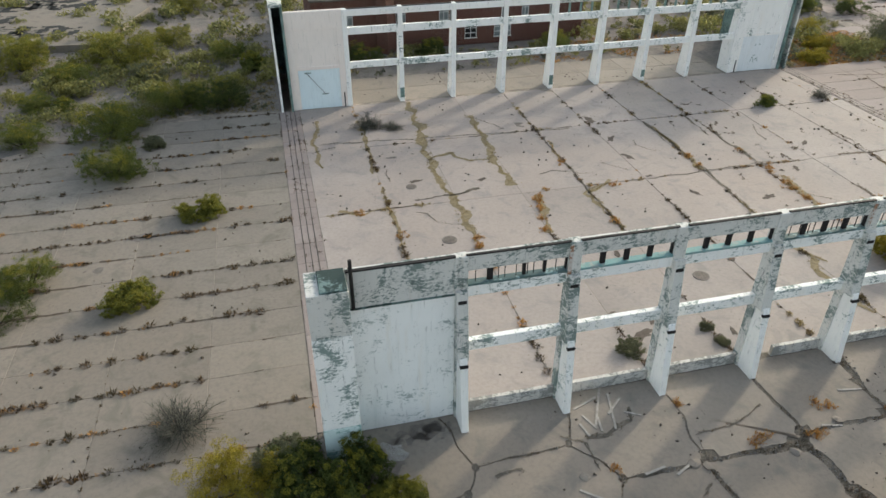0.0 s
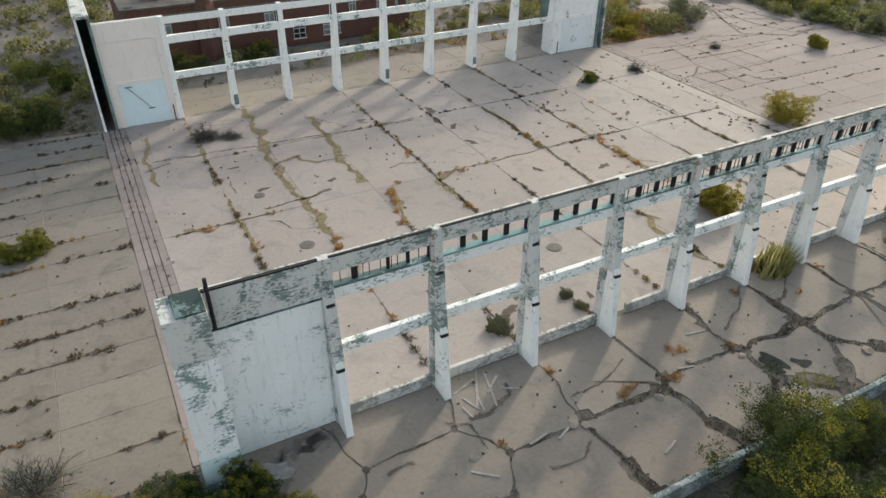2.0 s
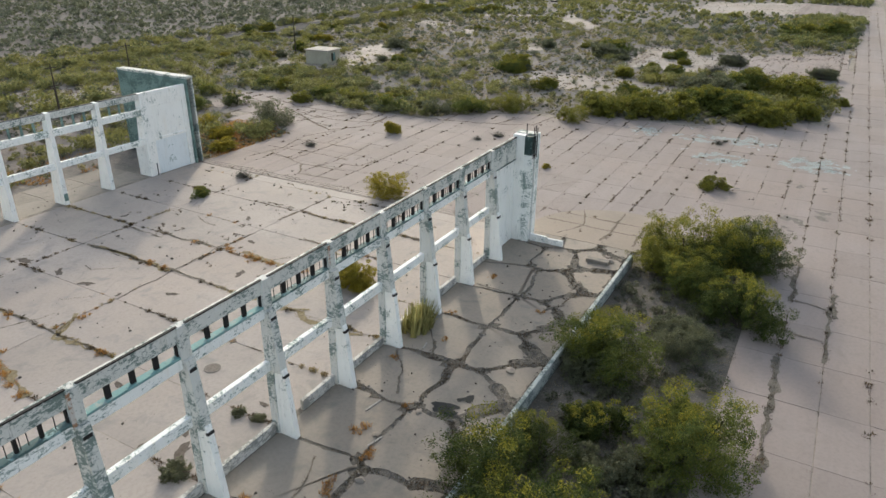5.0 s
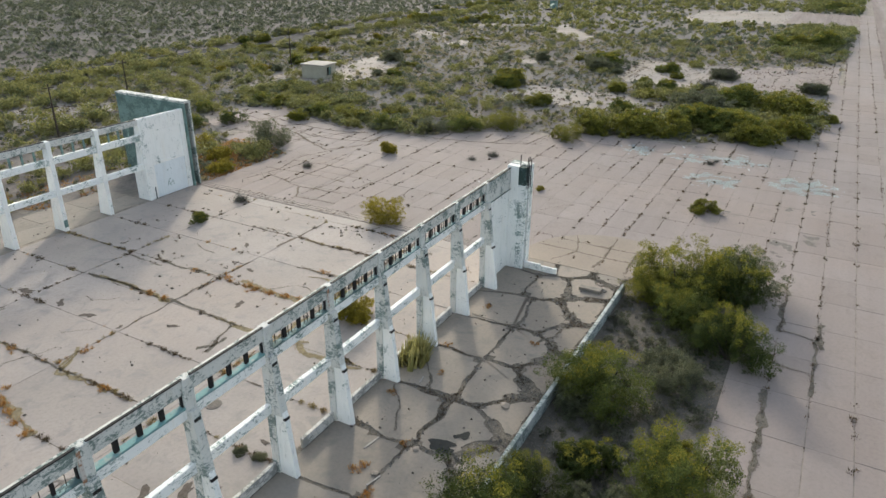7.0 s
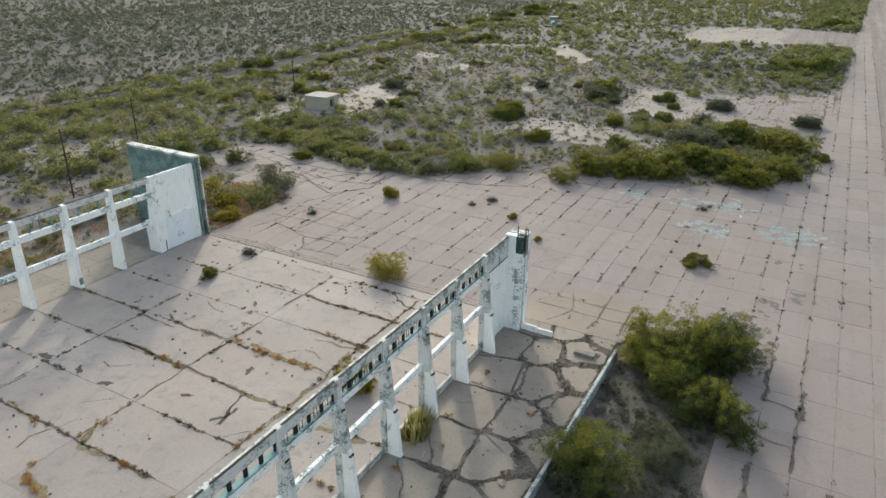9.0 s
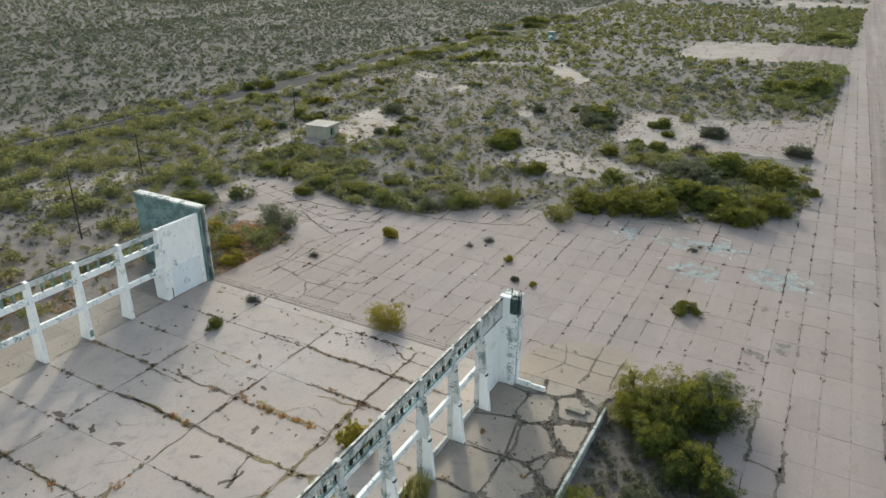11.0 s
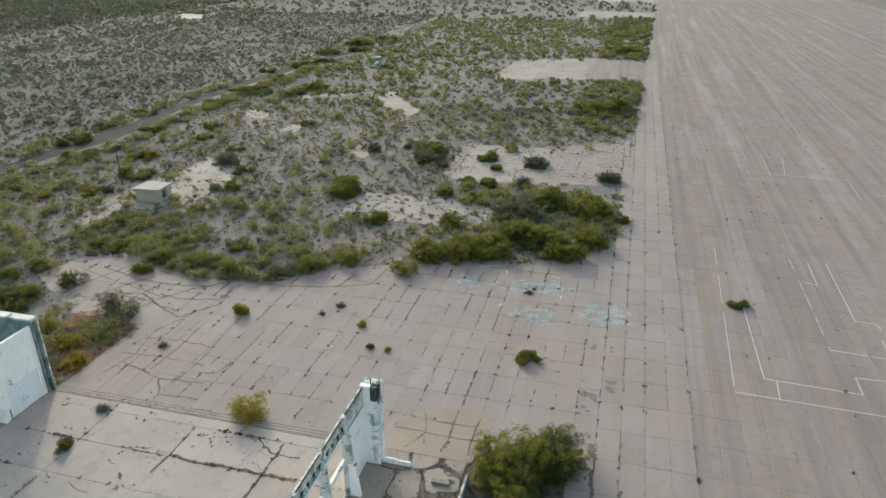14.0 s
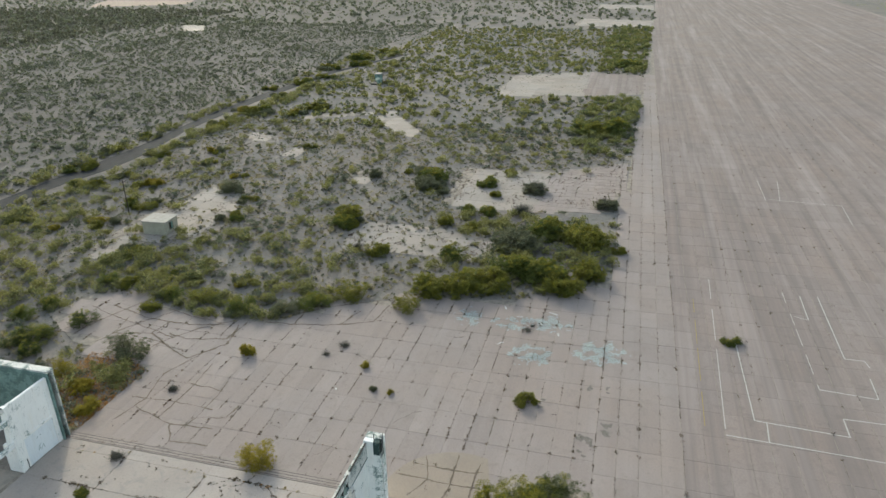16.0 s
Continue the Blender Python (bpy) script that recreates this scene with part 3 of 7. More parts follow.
def towers():
    t = thing("tower_west", (-6.9, 0.8, 0), "white concrete corner pier with mottled grey-green peeling paint", "pier", "hangar piers", "structure")
    for a, b, m in ((0, 2.3, TEAL_LIGHT), (2.32, 8.4, PAINT_MID), (8.42, 11.0, PAINT_WORN)):
        part("pier_block", worn_box(-7.92, -5.97, -0.18, 1.84, a, b, 0.03), m, t)
    part("pier_cap", worn_box(-7.30, -6.0, -0.14, 1.7, 11.0, 11.12, 0.03), CAPTOP, t, "dark mottled pier top")
    part("downpipe", rod((-5.72, 1.05, 9.0), (-5.72, 1.05, 11.9), 0.09), DARK, t, "black iron downpipe")
    part("downpipe", rod((-5.72, 1.05, 11.2), (-5.75, 1.45, 11.2), 0.07), DARK, t, "black iron downpipe")
    t = thing("tower_east", (55.0, 0.6, 0), "white concrete corner pier with bare steel rods at the top", "pier", "hangar piers", "structure")
    part("pier_block", worn_box(54.12, 55.95, 0.55, 1.84, 0, 11.25, 0.03), PAINT, t)
    part("pier_block", worn_box(54.95, 55.95, -0.35, 0.57, 0, 11.25, 0.03), PAINT_MID, t)
    part("pier_block", worn_box(54.12, 54.46, -0.35, 0.57, 0, 9.3, 0.03), PAINT_MID, t)
    part("groove", worn_box(54.46, 54.95, 0.10, 0.57, 0, 9.3, 0.0, 9, 0), GREENGREY, t, "dark recessed door guide")
    part("rail", rod((54.70, 0.02, 0.4), (54.70, 0.02, 9.3), 0.035), DARK, t, "black steel guide rail")
    part("pier_head", worn_box(54.12, 54.97, -0.20, 0.57, 9.32, 11.2, 0.02), CAPTOP, t, "dark mottled pier head")
    for x in (54.16, 54.56, 55.0):
        part("steel_rod", rod((x, -0.40, 9.0), (x, -0.40, 12.3 - 0.3 * (x > 54.7)), 0.045), DARK, t, "black reinforcing rod")
    part("steel_rod", rod((54.16, 0.4, 11.2), (54.16, 0.4, 12.5), 0.045), DARK, t, "black reinforcing rod")
    for k in range(5):
        part("tie_bar", rod((54.08, -0.42, 9.35 + 0.46 * k), (55.06, -0.42, 9.35 + 0.46 * k), 0.035), DARK, t, "black steel tie bar")
    part("pier_cap", worn_box(54.9, 55.97, -0.36, 1.86, 11.25, 11.31, 0.02), PAINT_WORN, t, "weathered grey pier top")
    for x in (55.2, 55.55):
        part("stain", worn_box(x, x + 0.09, -0.356, -0.34, 5.6 + 2 * (x - 55), 11.1, 0.0, 9, 0), GREENGREY, t, "dark streak run down the pier")
    k = thing("low_wall", (54.9, -2.2, 0), "low white concrete spur wall beside the corner pier", "low wall", kind="structure")
    part("spur", worn_box(54.65, 54.95, -2.2, -0.36, 0, 0.75), PAINT, k)
    part("spur", worn_box(54.65, 54.95, -4.0, -2.25, 0, 0.62), PAINT, k)


NORTH_BAY = 6.165


def column_north(parent, i):
    x = NORTH_BAY * i - 0.17
    col = part("column", prism([(50.85, 0), (50.85, 10.9), (51.65, 10.9), (52.3, 4.7), (52.9, 0)], x - 0.27, x + 0.27), PAINT, parent)
    if i in (1, 4, 6):
        part("repair_patch", worn_box(x - 0.25, x + 0.25, 50.835, 50.87, 0.5, 1.4 + 0.3 * (i % 3), 0.01, 9, 0), GREENGREY, col, "grey-green cement patch")


def north_wall():
    y = 51.0
    w = thing("wall_north", (0, y, 0), "roofless white concrete hangar wall with open bays seen from inside", "wall", kind="structure")
    for i in range(9):
        column_north(w, i)
    for i in range(8):
        a, b = NORTH_BAY * i + 0.10, NORTH_BAY * (i + 1) - 0.44
        part("middle_beam", worn_box(a, b, y, y + 0.34, 4.35, 5.10), PAINT_MID, w)
        part("lintel", worn_box(a, b, y - 0.04, y + 0.36, 8.15, 8.95), PAINT_MID, w)
        part("top_beam", worn_box(a, b, y - 0.04, y + 0.36, 10.15, 10.85), PAINT if i < 4 else PAINT_WORN, w)
        part("coping", worn_box(a, b, y + 0.1, y + 0.4, 10.85, 10.93, 0.01), DARK, w, "dark coping strip")
        if i > 3:
            for k in (1, 2, 3):
                x = a + (b - a) * k / 4
                part("mullion", worn_box(x - 0.12, x + 0.12, y + 0.1, y + 0.25, 8.95, 10.15, 0.01, 9, 0), GREENGREY, w, "dark window mullion")
        if i in (0, 1, 2):
            part("mullion", worn_box(b - 0.1, b, y + 0.05, y + 0.2, 8.95, 10.15, 0.01, 9, 0), DARK, w, "dark window mullion")
    for a, b, m in ((-6.65, -0.36, PAINT_PINK), (49.45, 56.25, PAINT)):
        part("panel", worn_box(a, b, y + 0.06, y + 0.38, 0, 10.95, 0.03, 1.2), m, w, "solid end panel with a recessed field")
        part("panel_band", worn_box(a, b, y - 0.06, y + 0.09, 9.0, 10.9, 0.02), m, w)
        part("panel_band", worn_box(a, b, y - 0.06, y + 0.09, 4.55, 4.9, 0.02), m, w)
        part("panel_jamb", worn_box(a, a + 0.9, y - 0.06, y + 0.09, 0, 9.0, 0.02), m, w)
        part("panel_jamb", worn_box(b - 0.75, b, y - 0.06, y + 0.09, 0, 9.0, 0.02), m, w)
        part("door_field", worn_box(a + 0.92, b - 0.77, y + 0.02, y + 0.10, 0, 4.53, 0.02), PAINT_BLUE if a < 0 else PAINT_ICE, w, "pale blue-white painted lower field")
        if a > 0:
            part("return", worn_box(a - 0.55, a, y + 0.1, y + 2.2, 0, 4.4, 0.03), PAINT, w, "white concrete return wall")
    part("conduit", rod((-0.75, y - 0.1, 0), (-0.75, y - 0.1, 1.7), 0.06), DARK, w, "black conduit")
    part("conduit", rod((49.95, y - 0.1, 0), (49.95, y - 0.1, 1.6), 0.06), DARK, w, "black conduit")
    # a mark drawn on the panel, built as a thin dark rod
    part("crack_line", rod((-4.9, y, 4.3), (-2.9, y, 1.7), 0.025), DARK, w, "dark diagonal drawn line")
    # faded scrawl on the lower field, unreadable
    for dx, z, h, lean in [(0, 1.2, 0.6, 12), (0.28, 1.1, 0.75, -18), (0.62, 1.3, 0.45, 40), (0.9, 1.15, 0.6, -8), (0.3, 1.75, 0.5, 75), (0.2, 3.2, 0.3, 30), (0.8, 3.3, 0.25, -50)]:
        bm = worn_box(-0.035, 0.035, -0.004, 0.012, -h / 2, h / 2, 0, 9, 0)
        bmesh.ops.transform(bm, matrix=pose(52.2 + dx, y + 0.012, z + h / 2, 0, lean, 0), verts=bm.verts)
        part("paint_mark", bm, GREENGREY, w, "faded grey paint scrawl")
    for x, z in ((-4.7, 4.15), (-2.9, 1.62)):
        part("paint_mark", prism([(y - 0.004, z), (y + 0.02, z), (y + 0.02, z + 0.12), (y - 0.004, z + 0.12)], x - 0.35, x + 0.35, 0.001, 0), GREENGREY, w, "faded grey paint scrawl")


def door_pocket(name, xa, xb, inner):
    """The tall narrow pocket into which the hangar doors slid: two walls, a back and a lid, open to the south."""
    t = thing(name, ((xa + xb) / 2, 57, 0), "tall narrow concrete door pocket, dark inside, weathered grey-green", "wall", "door pockets", "structure")
    lo, hi = (xa, xb)
    part("side_wall", worn_box(lo, lo + 0.24, 50.6, 64.4, 0, 11.6, 0.03, 1.5), GREENGREY if inner < 0 else PAINT, t)
    part("side_wall", worn_box(hi - 0.24, hi, 50.6, 64.4, 0, 11.6, 0.03, 1.5), GREENGREY if inner > 0 else PAINT_WORN, t)
    part("back_wall", worn_box(lo + 0.24, hi - 0.24, 64.1, 64.4, 0, 11.6, 0.03, 1.5), GREENGREY, t)
    part("lid", worn_box(lo - 0.04, hi + 0.04, 50.5, 64.5, 11.6, 11.9, 0.04, 1.5), PAINT_WORN, t, "crumbling flat concrete lid")


south_wall()
towers()
north_wall()
door_pocket("door_pocket_west", -8.05, -6.66, 1)
door_pocket("door_pocket_east", 56.27, 57.45, -1)


# ---- floors and aprons ----
SLABS = {}


def lay(name, label, category, material, poly, x0, x1, xs, y0, y1, ys, near, turn=0.0, gap=0.05, base_z=-0.02, skip=None, loose=0.012, base_poly=None, cross=1.0):
    """Rows of cast slabs over a sub-base: those inside the near box are pieces of their own, the rest one joined sheet."""
    base = new(name, sheet(name, base_poly or poly, base_z, JOINT_PALE, 0.05))
    tagged(base, label, category, kind="structure")
    ex = list(xs) if isinstance(xs, (list, tuple)) else [x0]
    while not isinstance(xs, (list, tuple)) and ex[-1] < x1:
        ex.append(ex[-1] + xs)
    ey = list(ys) if isinstance(ys, (list, tuple)) else [y0 + ys * k for k in range(int((y1 - y0) / ys) + 1)]
    c, s = math.cos(radians(turn)), math.sin(radians(turn))
    verts, faces = [], []
    for xa, xb in zip(ex, ex[1:]):
        for ya, yb in zip(ey, ey[1:]):
            mx, my = (xa + xb) / 2, (ya + yb) / 2
            px, py = c * (mx - x0) - s * (my - y0) + x0, s * (mx - x0) + c * (my - y0) + y0
            if not inside(poly, [px], [py])[0] or (skip and inside(skip, [px], [py])[0]):
                continue
            size = (round(xb - xa - gap * cross, 3), round(yb - ya - gap, 3))
            z = random.uniform(-loose, loose)
            if near[0] < px < near[1] and near[2] < py < near[3]:
                if (size, material.name) not in SLABS:
                    SLABS[size, material.name] = mesh("slab", *slab_data(*size), material)
                ob = hang(new("slab", SLABS[size, material.name]), base)
                ob.matrix_basis = pose(px, py, z, random.uniform(-0.12, 0.12), random.uniform(-0.12, 0.12), turn)
            else:
                v, f = slab_data(*size, shallow=True)
                k = len(verts)
                verts += [(c * a - s * b + px, s * a + c * b + py, h + z) for a, b, h in v]
                faces += [tuple(q + k for q in g) for g in f]
    if faces:
        tagged(hang(new("slab_field", mesh("slab_field", verts, faces, material)), base), "distant rows of concrete slabs", kind="stuff")
    return base


def pad(name, poly, size=6.0, material=None):
    xs, ys = [p[0] for p in poly], [p[1] for p in poly]
    lay(name, "pale cracked concrete foundation pad in the scrub", "pad", material or PADC, poly, min(xs), max(xs), size, min(ys), max(ys), size, (0, 0, 0, 0), gap=0.10, base_z=-0.03, loose=0.008)


def tuft_arrays(pts, size, blades, rng, squat=0.8):
    """Clumps of blades: one thin triangle each."""
    pts = np.asarray(pts, float)
    n = len(pts)
    size = np.broadcast_to(np.asarray(size, float), (n,))
    p = np.repeat(pts, blades, 0)
    s = np.repeat(size, blades)
    a = rng.uniform(0, 2 * np.pi, n * blades)
    r = s * 0.52 * np.sqrt(rng.uniform(0, 1, n * blades))
    base = p + np.stack([np.cos(a) * r, np.sin(a) * r, np.zeros_like(r)], 1)
    lean = rng.uniform(-0.3, 0.9, n * blades) * s
    tip = base + np.stack([np.cos(a) * lean * 0.6, np.sin(a) * lean * 0.6, s * squat * rng.uniform(0.35, 1.0, n * blades)], 1)
    side = np.stack([-np.sin(a), np.cos(a), np.zeros_like(a)], 1) * (s * rng.uniform(0.035, 0.10, n * blades))[:, None]
    verts = np.stack([base - side, base + side, tip], 1).reshape(-1, 3)
    return verts, np.arange(len(verts)).reshape(-1, 3)


def leaf_arrays(centers, radii, per, leaf, rng, flat=0.75, shell=0.45):
    """Small leaf cards in uneven clumps: centres and radii of the clumps, cards per clump."""
    c, r = np.repeat(centers, per, 0), np.repeat(radii, per)
    d = rng.normal(size=c.shape)
    d /= np.linalg.norm(d, axis=1)[:, None]
    p = c + d * (r * rng.uniform(shell, 1.05, len(r)) ** 0.7)[:, None] * np.array([1, 1, flat])
    p[:, 2] = np.maximum(p[:, 2], 0.02)
    u = np.cross(d + rng.normal(size=d.shape) * 0.6, rng.normal(size=d.shape))
    u /= np.linalg.norm(u, axis=1)[:, None] + 1e-9
    w = np.cross(u, d + rng.normal(size=d.shape) * 0.6)
    w /= np.linalg.norm(w, axis=1)[:, None] + 1e-9
    h = (leaf * rng.uniform(0.5, 1.3, len(r)))[:, None] if np.isscalar(leaf) else (np.repeat(leaf, per) * rng.uniform(0.5, 1.3, len(r)))[:, None]
    card = np.stack([p - u * h, p + u * h * 0.6 - w * h * 0.5, p + u * h * 0.6 + w * h * 0.5], 1).reshape(-1, 3)
    return card, np.arange(len(card)).reshape(-1, 3)


def stuff(name, verts, faces, material, label, category, parent=None):
    """A joined mesh of what nobody could count."""
    me = bpy.data.meshes.new(name)
    me.from_pydata(verts.tolist(), [], faces.tolist())
    me.materials.append(material)
    ob = new(name, me)
    if parent:
        hang(ob, parent)
    return tagged(ob, label, category, kind="stuff")


WEST_Y = 29.2 - 3.05 * 33
FLOOR_ROWS = [1.95, 13.0, 26.0, 39.2, 50.9]


# ---- plants ----
def bush_meshes(seed, leaf_mat, spread=1.0, height=0.9, lobes=9, cards=150, leaf=0.075, open_=0.0):
    """A bush of unit radius on the ground: its stems and its leaves."""
    rng = np.random.default_rng(seed)
    a = rng.uniform(0, 2 * np.pi, lobes) + np.arange(lobes) * 2.4
    rr = np.sqrt(rng.uniform(0.02, 0.75, lobes)) * spread
    tall = height * (1.05 - 0.45 * rr ** 2) * rng.uniform(0.62, 1.1, lobes)
    size = rng.uniform(0.24, 0.42, lobes) * spread
    centers = np.stack([np.cos(a) * rr, np.sin(a) * rr, np.maximum(tall - size * 0.6, size * 0.5)], 1)
    low = centers.copy()
    low[:, 2] *= 0.45
    low[:, :2] *= 0.95
    centers = np.concatenate([centers, low])
    size = np.concatenate([size, size * 1.05])
    # finer sprays that break the outline
    k = rng.integers(0, len(centers), lobes * 4)
    d = rng.normal(size=(len(k), 3))
    d[:, 2] = np.abs(d[:, 2]) * 0.8
    d /= np.linalg.norm(d, axis=1)[:, None]
    spray = centers[k] + d * (size[k] * rng.uniform(0.8, 1.25, len(k)))[:, None]
    # sprigs on each lobe's shell, with gaps between them
    sprigs = 13
    d = rng.normal(size=(len(centers) * sprigs, 3))
    d /= np.linalg.norm(d, axis=1)[:, None]
    sc = np.repeat(centers, sprigs, 0) + d * (np.repeat(size, sprigs) * rng.uniform(0.45, 1.15, len(d)))[:, None] * np.array([1, 1, 0.85])
    sc[:, 2] = np.maximum(sc[:, 2], 0.05)
    v1, f1 = leaf_arrays(sc, np.repeat(size, sprigs) * rng.uniform(0.22, 0.42, len(d)), max(4, cards // sprigs), leaf, rng, 0.85, 0.1)
    v2, f2 = leaf_arrays(spray, np.full(len(k), 0.13), max(6, cards // 7), leaf * 0.9, rng)
    # tips on the highest lobes, coloured as sunlit; gold and grey keep their own leaves
    high = centers[:lobes][np.argsort(-centers[:lobes, 2])[:max(3, lobes // 2)]]
    d = rng.normal(size=(len(high) * 5, 3))
    d[:, 2] = np.abs(d[:, 2]) + 0.3
    d /= np.linalg.norm(d, axis=1)[:, None]
    tip = np.repeat(high, 5, 0) + d * (np.repeat(size[:lobes][np.argsort(-centers[:lobes, 2])[:max(3, lobes // 2)]], 5) * 1.08)[:, None]
    v3, f3 = leaf_arrays(tip, np.full(len(tip), 0.12), max(6, cards // 9), leaf * 0.9, rng)
    lv, lf = np.concatenate([v1, v2]), np.concatenate([f1, f2 + len(v1)])
    sv, sf = [], []
    for c in centers[:lobes]:
        base = np.array([c[0] * 0.08, c[1] * 0.08, 0.0])
        pts = [base, base * 0.4 + c * np.array([0.45, 0.45, 0.4]), c * np.array([0.9, 0.9, 0.95])]
        for p, q, r0, r1 in ((pts[0], pts[1], 0.03, 0.02), (pts[1], pts[2], 0.02, 0.008)):
            k = len(sv)
            for e, r in ((p, r0), (q, r1)):
                for g in range(3):
                    sv.append((e[0] + r * math.cos(2.1 * g), e[1] + r * math.sin(2.1 * g), e[2]))
            sf += [(k + g, k + (g + 1) % 3, k + 3 + (g + 1) % 3, k + 3 + g) for g in range(3)]
    return mesh("trunk", sv, sf, BARK), mesh("crown", lv.tolist(), lf.tolist(), leaf_mat), mesh("new_growth", v3.tolist(), f3.tolist(), LEAF_LIT_TIP if leaf_mat not in (LEAF_GOLD, LEAF_GREY) else leaf_mat)


def bare_meshes(seed, height=0.8, shoots=46):
    """A leafless bush: forking grey twigs."""
    rng = np.random.default_rng(seed)
    sv, sf = [], []

    def twig(p, q, r0, r1):
        k = len(sv)
        for e, r in ((p, r0), (q, r1)):
            for g in range(3):
                sv.append((e[0] + r * math.cos(2.1 * g), e[1] + r * math.sin(2.1 * g), e[2]))
        sf.extend([(k + g, k + (g + 1) % 3, k + 3 + (g + 1) % 3, k + 3 + g) for g in range(3)])

    for _ in range(shoots):
        a, up = rng.uniform(0, 6.28), rng.uniform(0.25, 1.0)
        out = math.sqrt(1.05 - up * up * 0.9) * rng.uniform(0.5, 1.0)
        p0 = np.array([math.cos(a) * 0.05, math.sin(a) * 0.05, 0])
        p1 = np.array([math.cos(a) * out * 0.5, math.sin(a) * out * 0.5, up * height * 0.55])
        twig(p0, p1, 0.02, 0.012)
        for _ in range(4):
            p2 = p1 + np.array([math.cos(a) * out * 0.28, math.sin(a) * out * 0.28, up * height * 0.24]) + rng.normal(size=3) * 0.15
            twig(p1, p2, 0.012, 0.007)
            for _ in range(4):
                p3 = p2 + (p2 - p1) * 0.35 + rng.normal(size=3) * 0.11
                p3[2] = max(p3[2], 0.02)
                twig(p2, p3, 0.007, 0.003)
    return mesh("bare_crown", sv, sf, TWIG)


KINDS = {}
BUSH_LABELS = {"gold": "golden yellow desert bush", "yellow": "rounded yellow-green desert bush", "olive": "olive green desert bush", "green": "dense dark green desert shrub", "grey": "grey-green desert bush",
               "bare": "leafless grey twiggy bush", "dead": "dead dark grey brush lying flat"}
WHERE = {"heap": "heaped on the open apron", "floor": "on the bare hangar floor", "apron": "growing through the cracked concrete apron", "bed": "in soil beside the low wall", "scrub": "at the edge of the desert scrub"}


def bush(kind, where, x, y, r, h=1.0, z=-0.02, fine=True):
    """A bush of the kind, of radius r, h times as tall as the kind's usual."""
    big = r > 2.2 and x < 110
    made = KINDS.setdefault((kind, big), [])
    turn = random.uniform(0, 360)
    m = pose(x, y, z, 0, 0, turn) @ Matrix.Diagonal((r, r, r * h, 1))
    if len(made) < 3:
        seed = 10 * (len(made) + 1) + 100 * big + {"gold": 7, "yellow": 1, "olive": 2, "green": 3, "grey": 4, "bare": 5, "dead": 6}[kind]
        ob = new("bush")
        if kind in ("bare", "dead"):
            tagged(hang(new("bare_crown", bare_meshes(seed, 0.75 if kind == "bare" else 0.4, 80 if kind == "bare" else 90)), ob), kind="stuff")
        else:
            mat = {"gold": LEAF_GOLD, "yellow": LEAF_YELLOW, "olive": LEAF_OLIVE, "green": LEAF_GREEN, "grey": LEAF_GREY}[kind]
            tall = {"gold": 1.0, "yellow": 1.0, "olive": 0.95, "green": 1.0, "grey": 0.9}[kind]
            stems, crown, tips = bush_meshes(seed, mat, height=tall, lobes=15 if big else 14, cards=(1000 if big else 640) - (80 if kind == "grey" else 0), leaf=0.0185 if big else 0.038)
            tagged(hang(new("trunk", stems), ob), kind="stuff")
            tagged(hang(new("crown", crown), ob), kind="stuff")
            tagged(hang(new("new_growth", tips), ob), kind="stuff")
        ob.matrix_basis = m
        made.append(ob)
    else:
        src = random.choice(made)
        keep = src.scale.copy()
        src.scale = (1, 1, 1)
        ob = copy_thing(src, m)
        src.scale = keep
    return tagged(ob, BUSH_LABELS[kind] + " " + WHERE[where], "bush", "desert bushes")


for row in [("olive", 'apron', -24.2, 38.2, 3.2, 0.8), ("yellow", 'apron', -15.9, 28.9, 1.9, 0.75), ("yellow", 'apron', -19.8, 16.8, 1.9, 0.75), ("olive", 'apron', -27.6, 20.5, 2.3, 1.0),
            ("green", 'apron', -28.5, 16.4, 2.4, 0.9), ("gold", 'bed', -12.7, -1.0, 2.4, 0.85), ("green", 'bed', -9.3, -1.0, 2.0, 0.7), ("green", 'bed', -6.5, -1.7, 1.6, 1.2), ("grey", 'bed', -10.4, 0.5, 1.5, 0.6), ("yellow", 'bed', -4.4, -3.6, 1.3, 0.8), ("olive", 'bed', -7.6, -3.4, 1.7, 0.8),
            ("bare", 'apron', -15.8, 3.9, 2.3, 0.7), ("olive", 'bed', -5.3, -3.4, 1.1, 0.7)]:
    bush(*row)
for row in [("yellow", 'scrub', -28.2, 74.0, 5.0, 0.8), ("yellow", 'scrub', -40.3, 73.4, 4.6, 0.8), ("olive", 'scrub', -33.5, 66.3, 3.4, 0.7), ("olive", 'scrub', -20.0, 55.5, 3.6, 0.8),
            ("green", 'scrub', -15.3, 55.0, 3.6, 0.75), ("olive", 'scrub', -14.6, 73.0, 2.8, 0.8), ("yellow", 'scrub', -22.7, 82.0, 2.7, 0.8), ("olive", 'scrub', -26.1, 48.4, 4.2, 0.8),
            ("olive", 'scrub', -34.1, 47.4, 2.8, 0.8), ("grey", 'apron', -21.1, 44.6, 1.3, 0.8), ("yellow", 'scrub', -21.6, 101.0, 3.2, 0.8), ("olive", 'scrub', -35.6, 58.4, 2.5, 0.7),
            ("olive", 'scrub', -11.3, 67.2, 2.2, 0.9), ("olive", 'scrub', -32.0, 57.5, 1.5, 0.8), ("grey", 'scrub', -24.0, 66.0, 2.5, 0.8), ("green", 'scrub', 3.6, 66.5, 2.6, 0.9), ("green", 'scrub', 13.5, 67.5, 2.2, 0.9), ("olive", 'scrub', 30.5, 66.0, 2.6, 1.0)]:
    bush(*row)
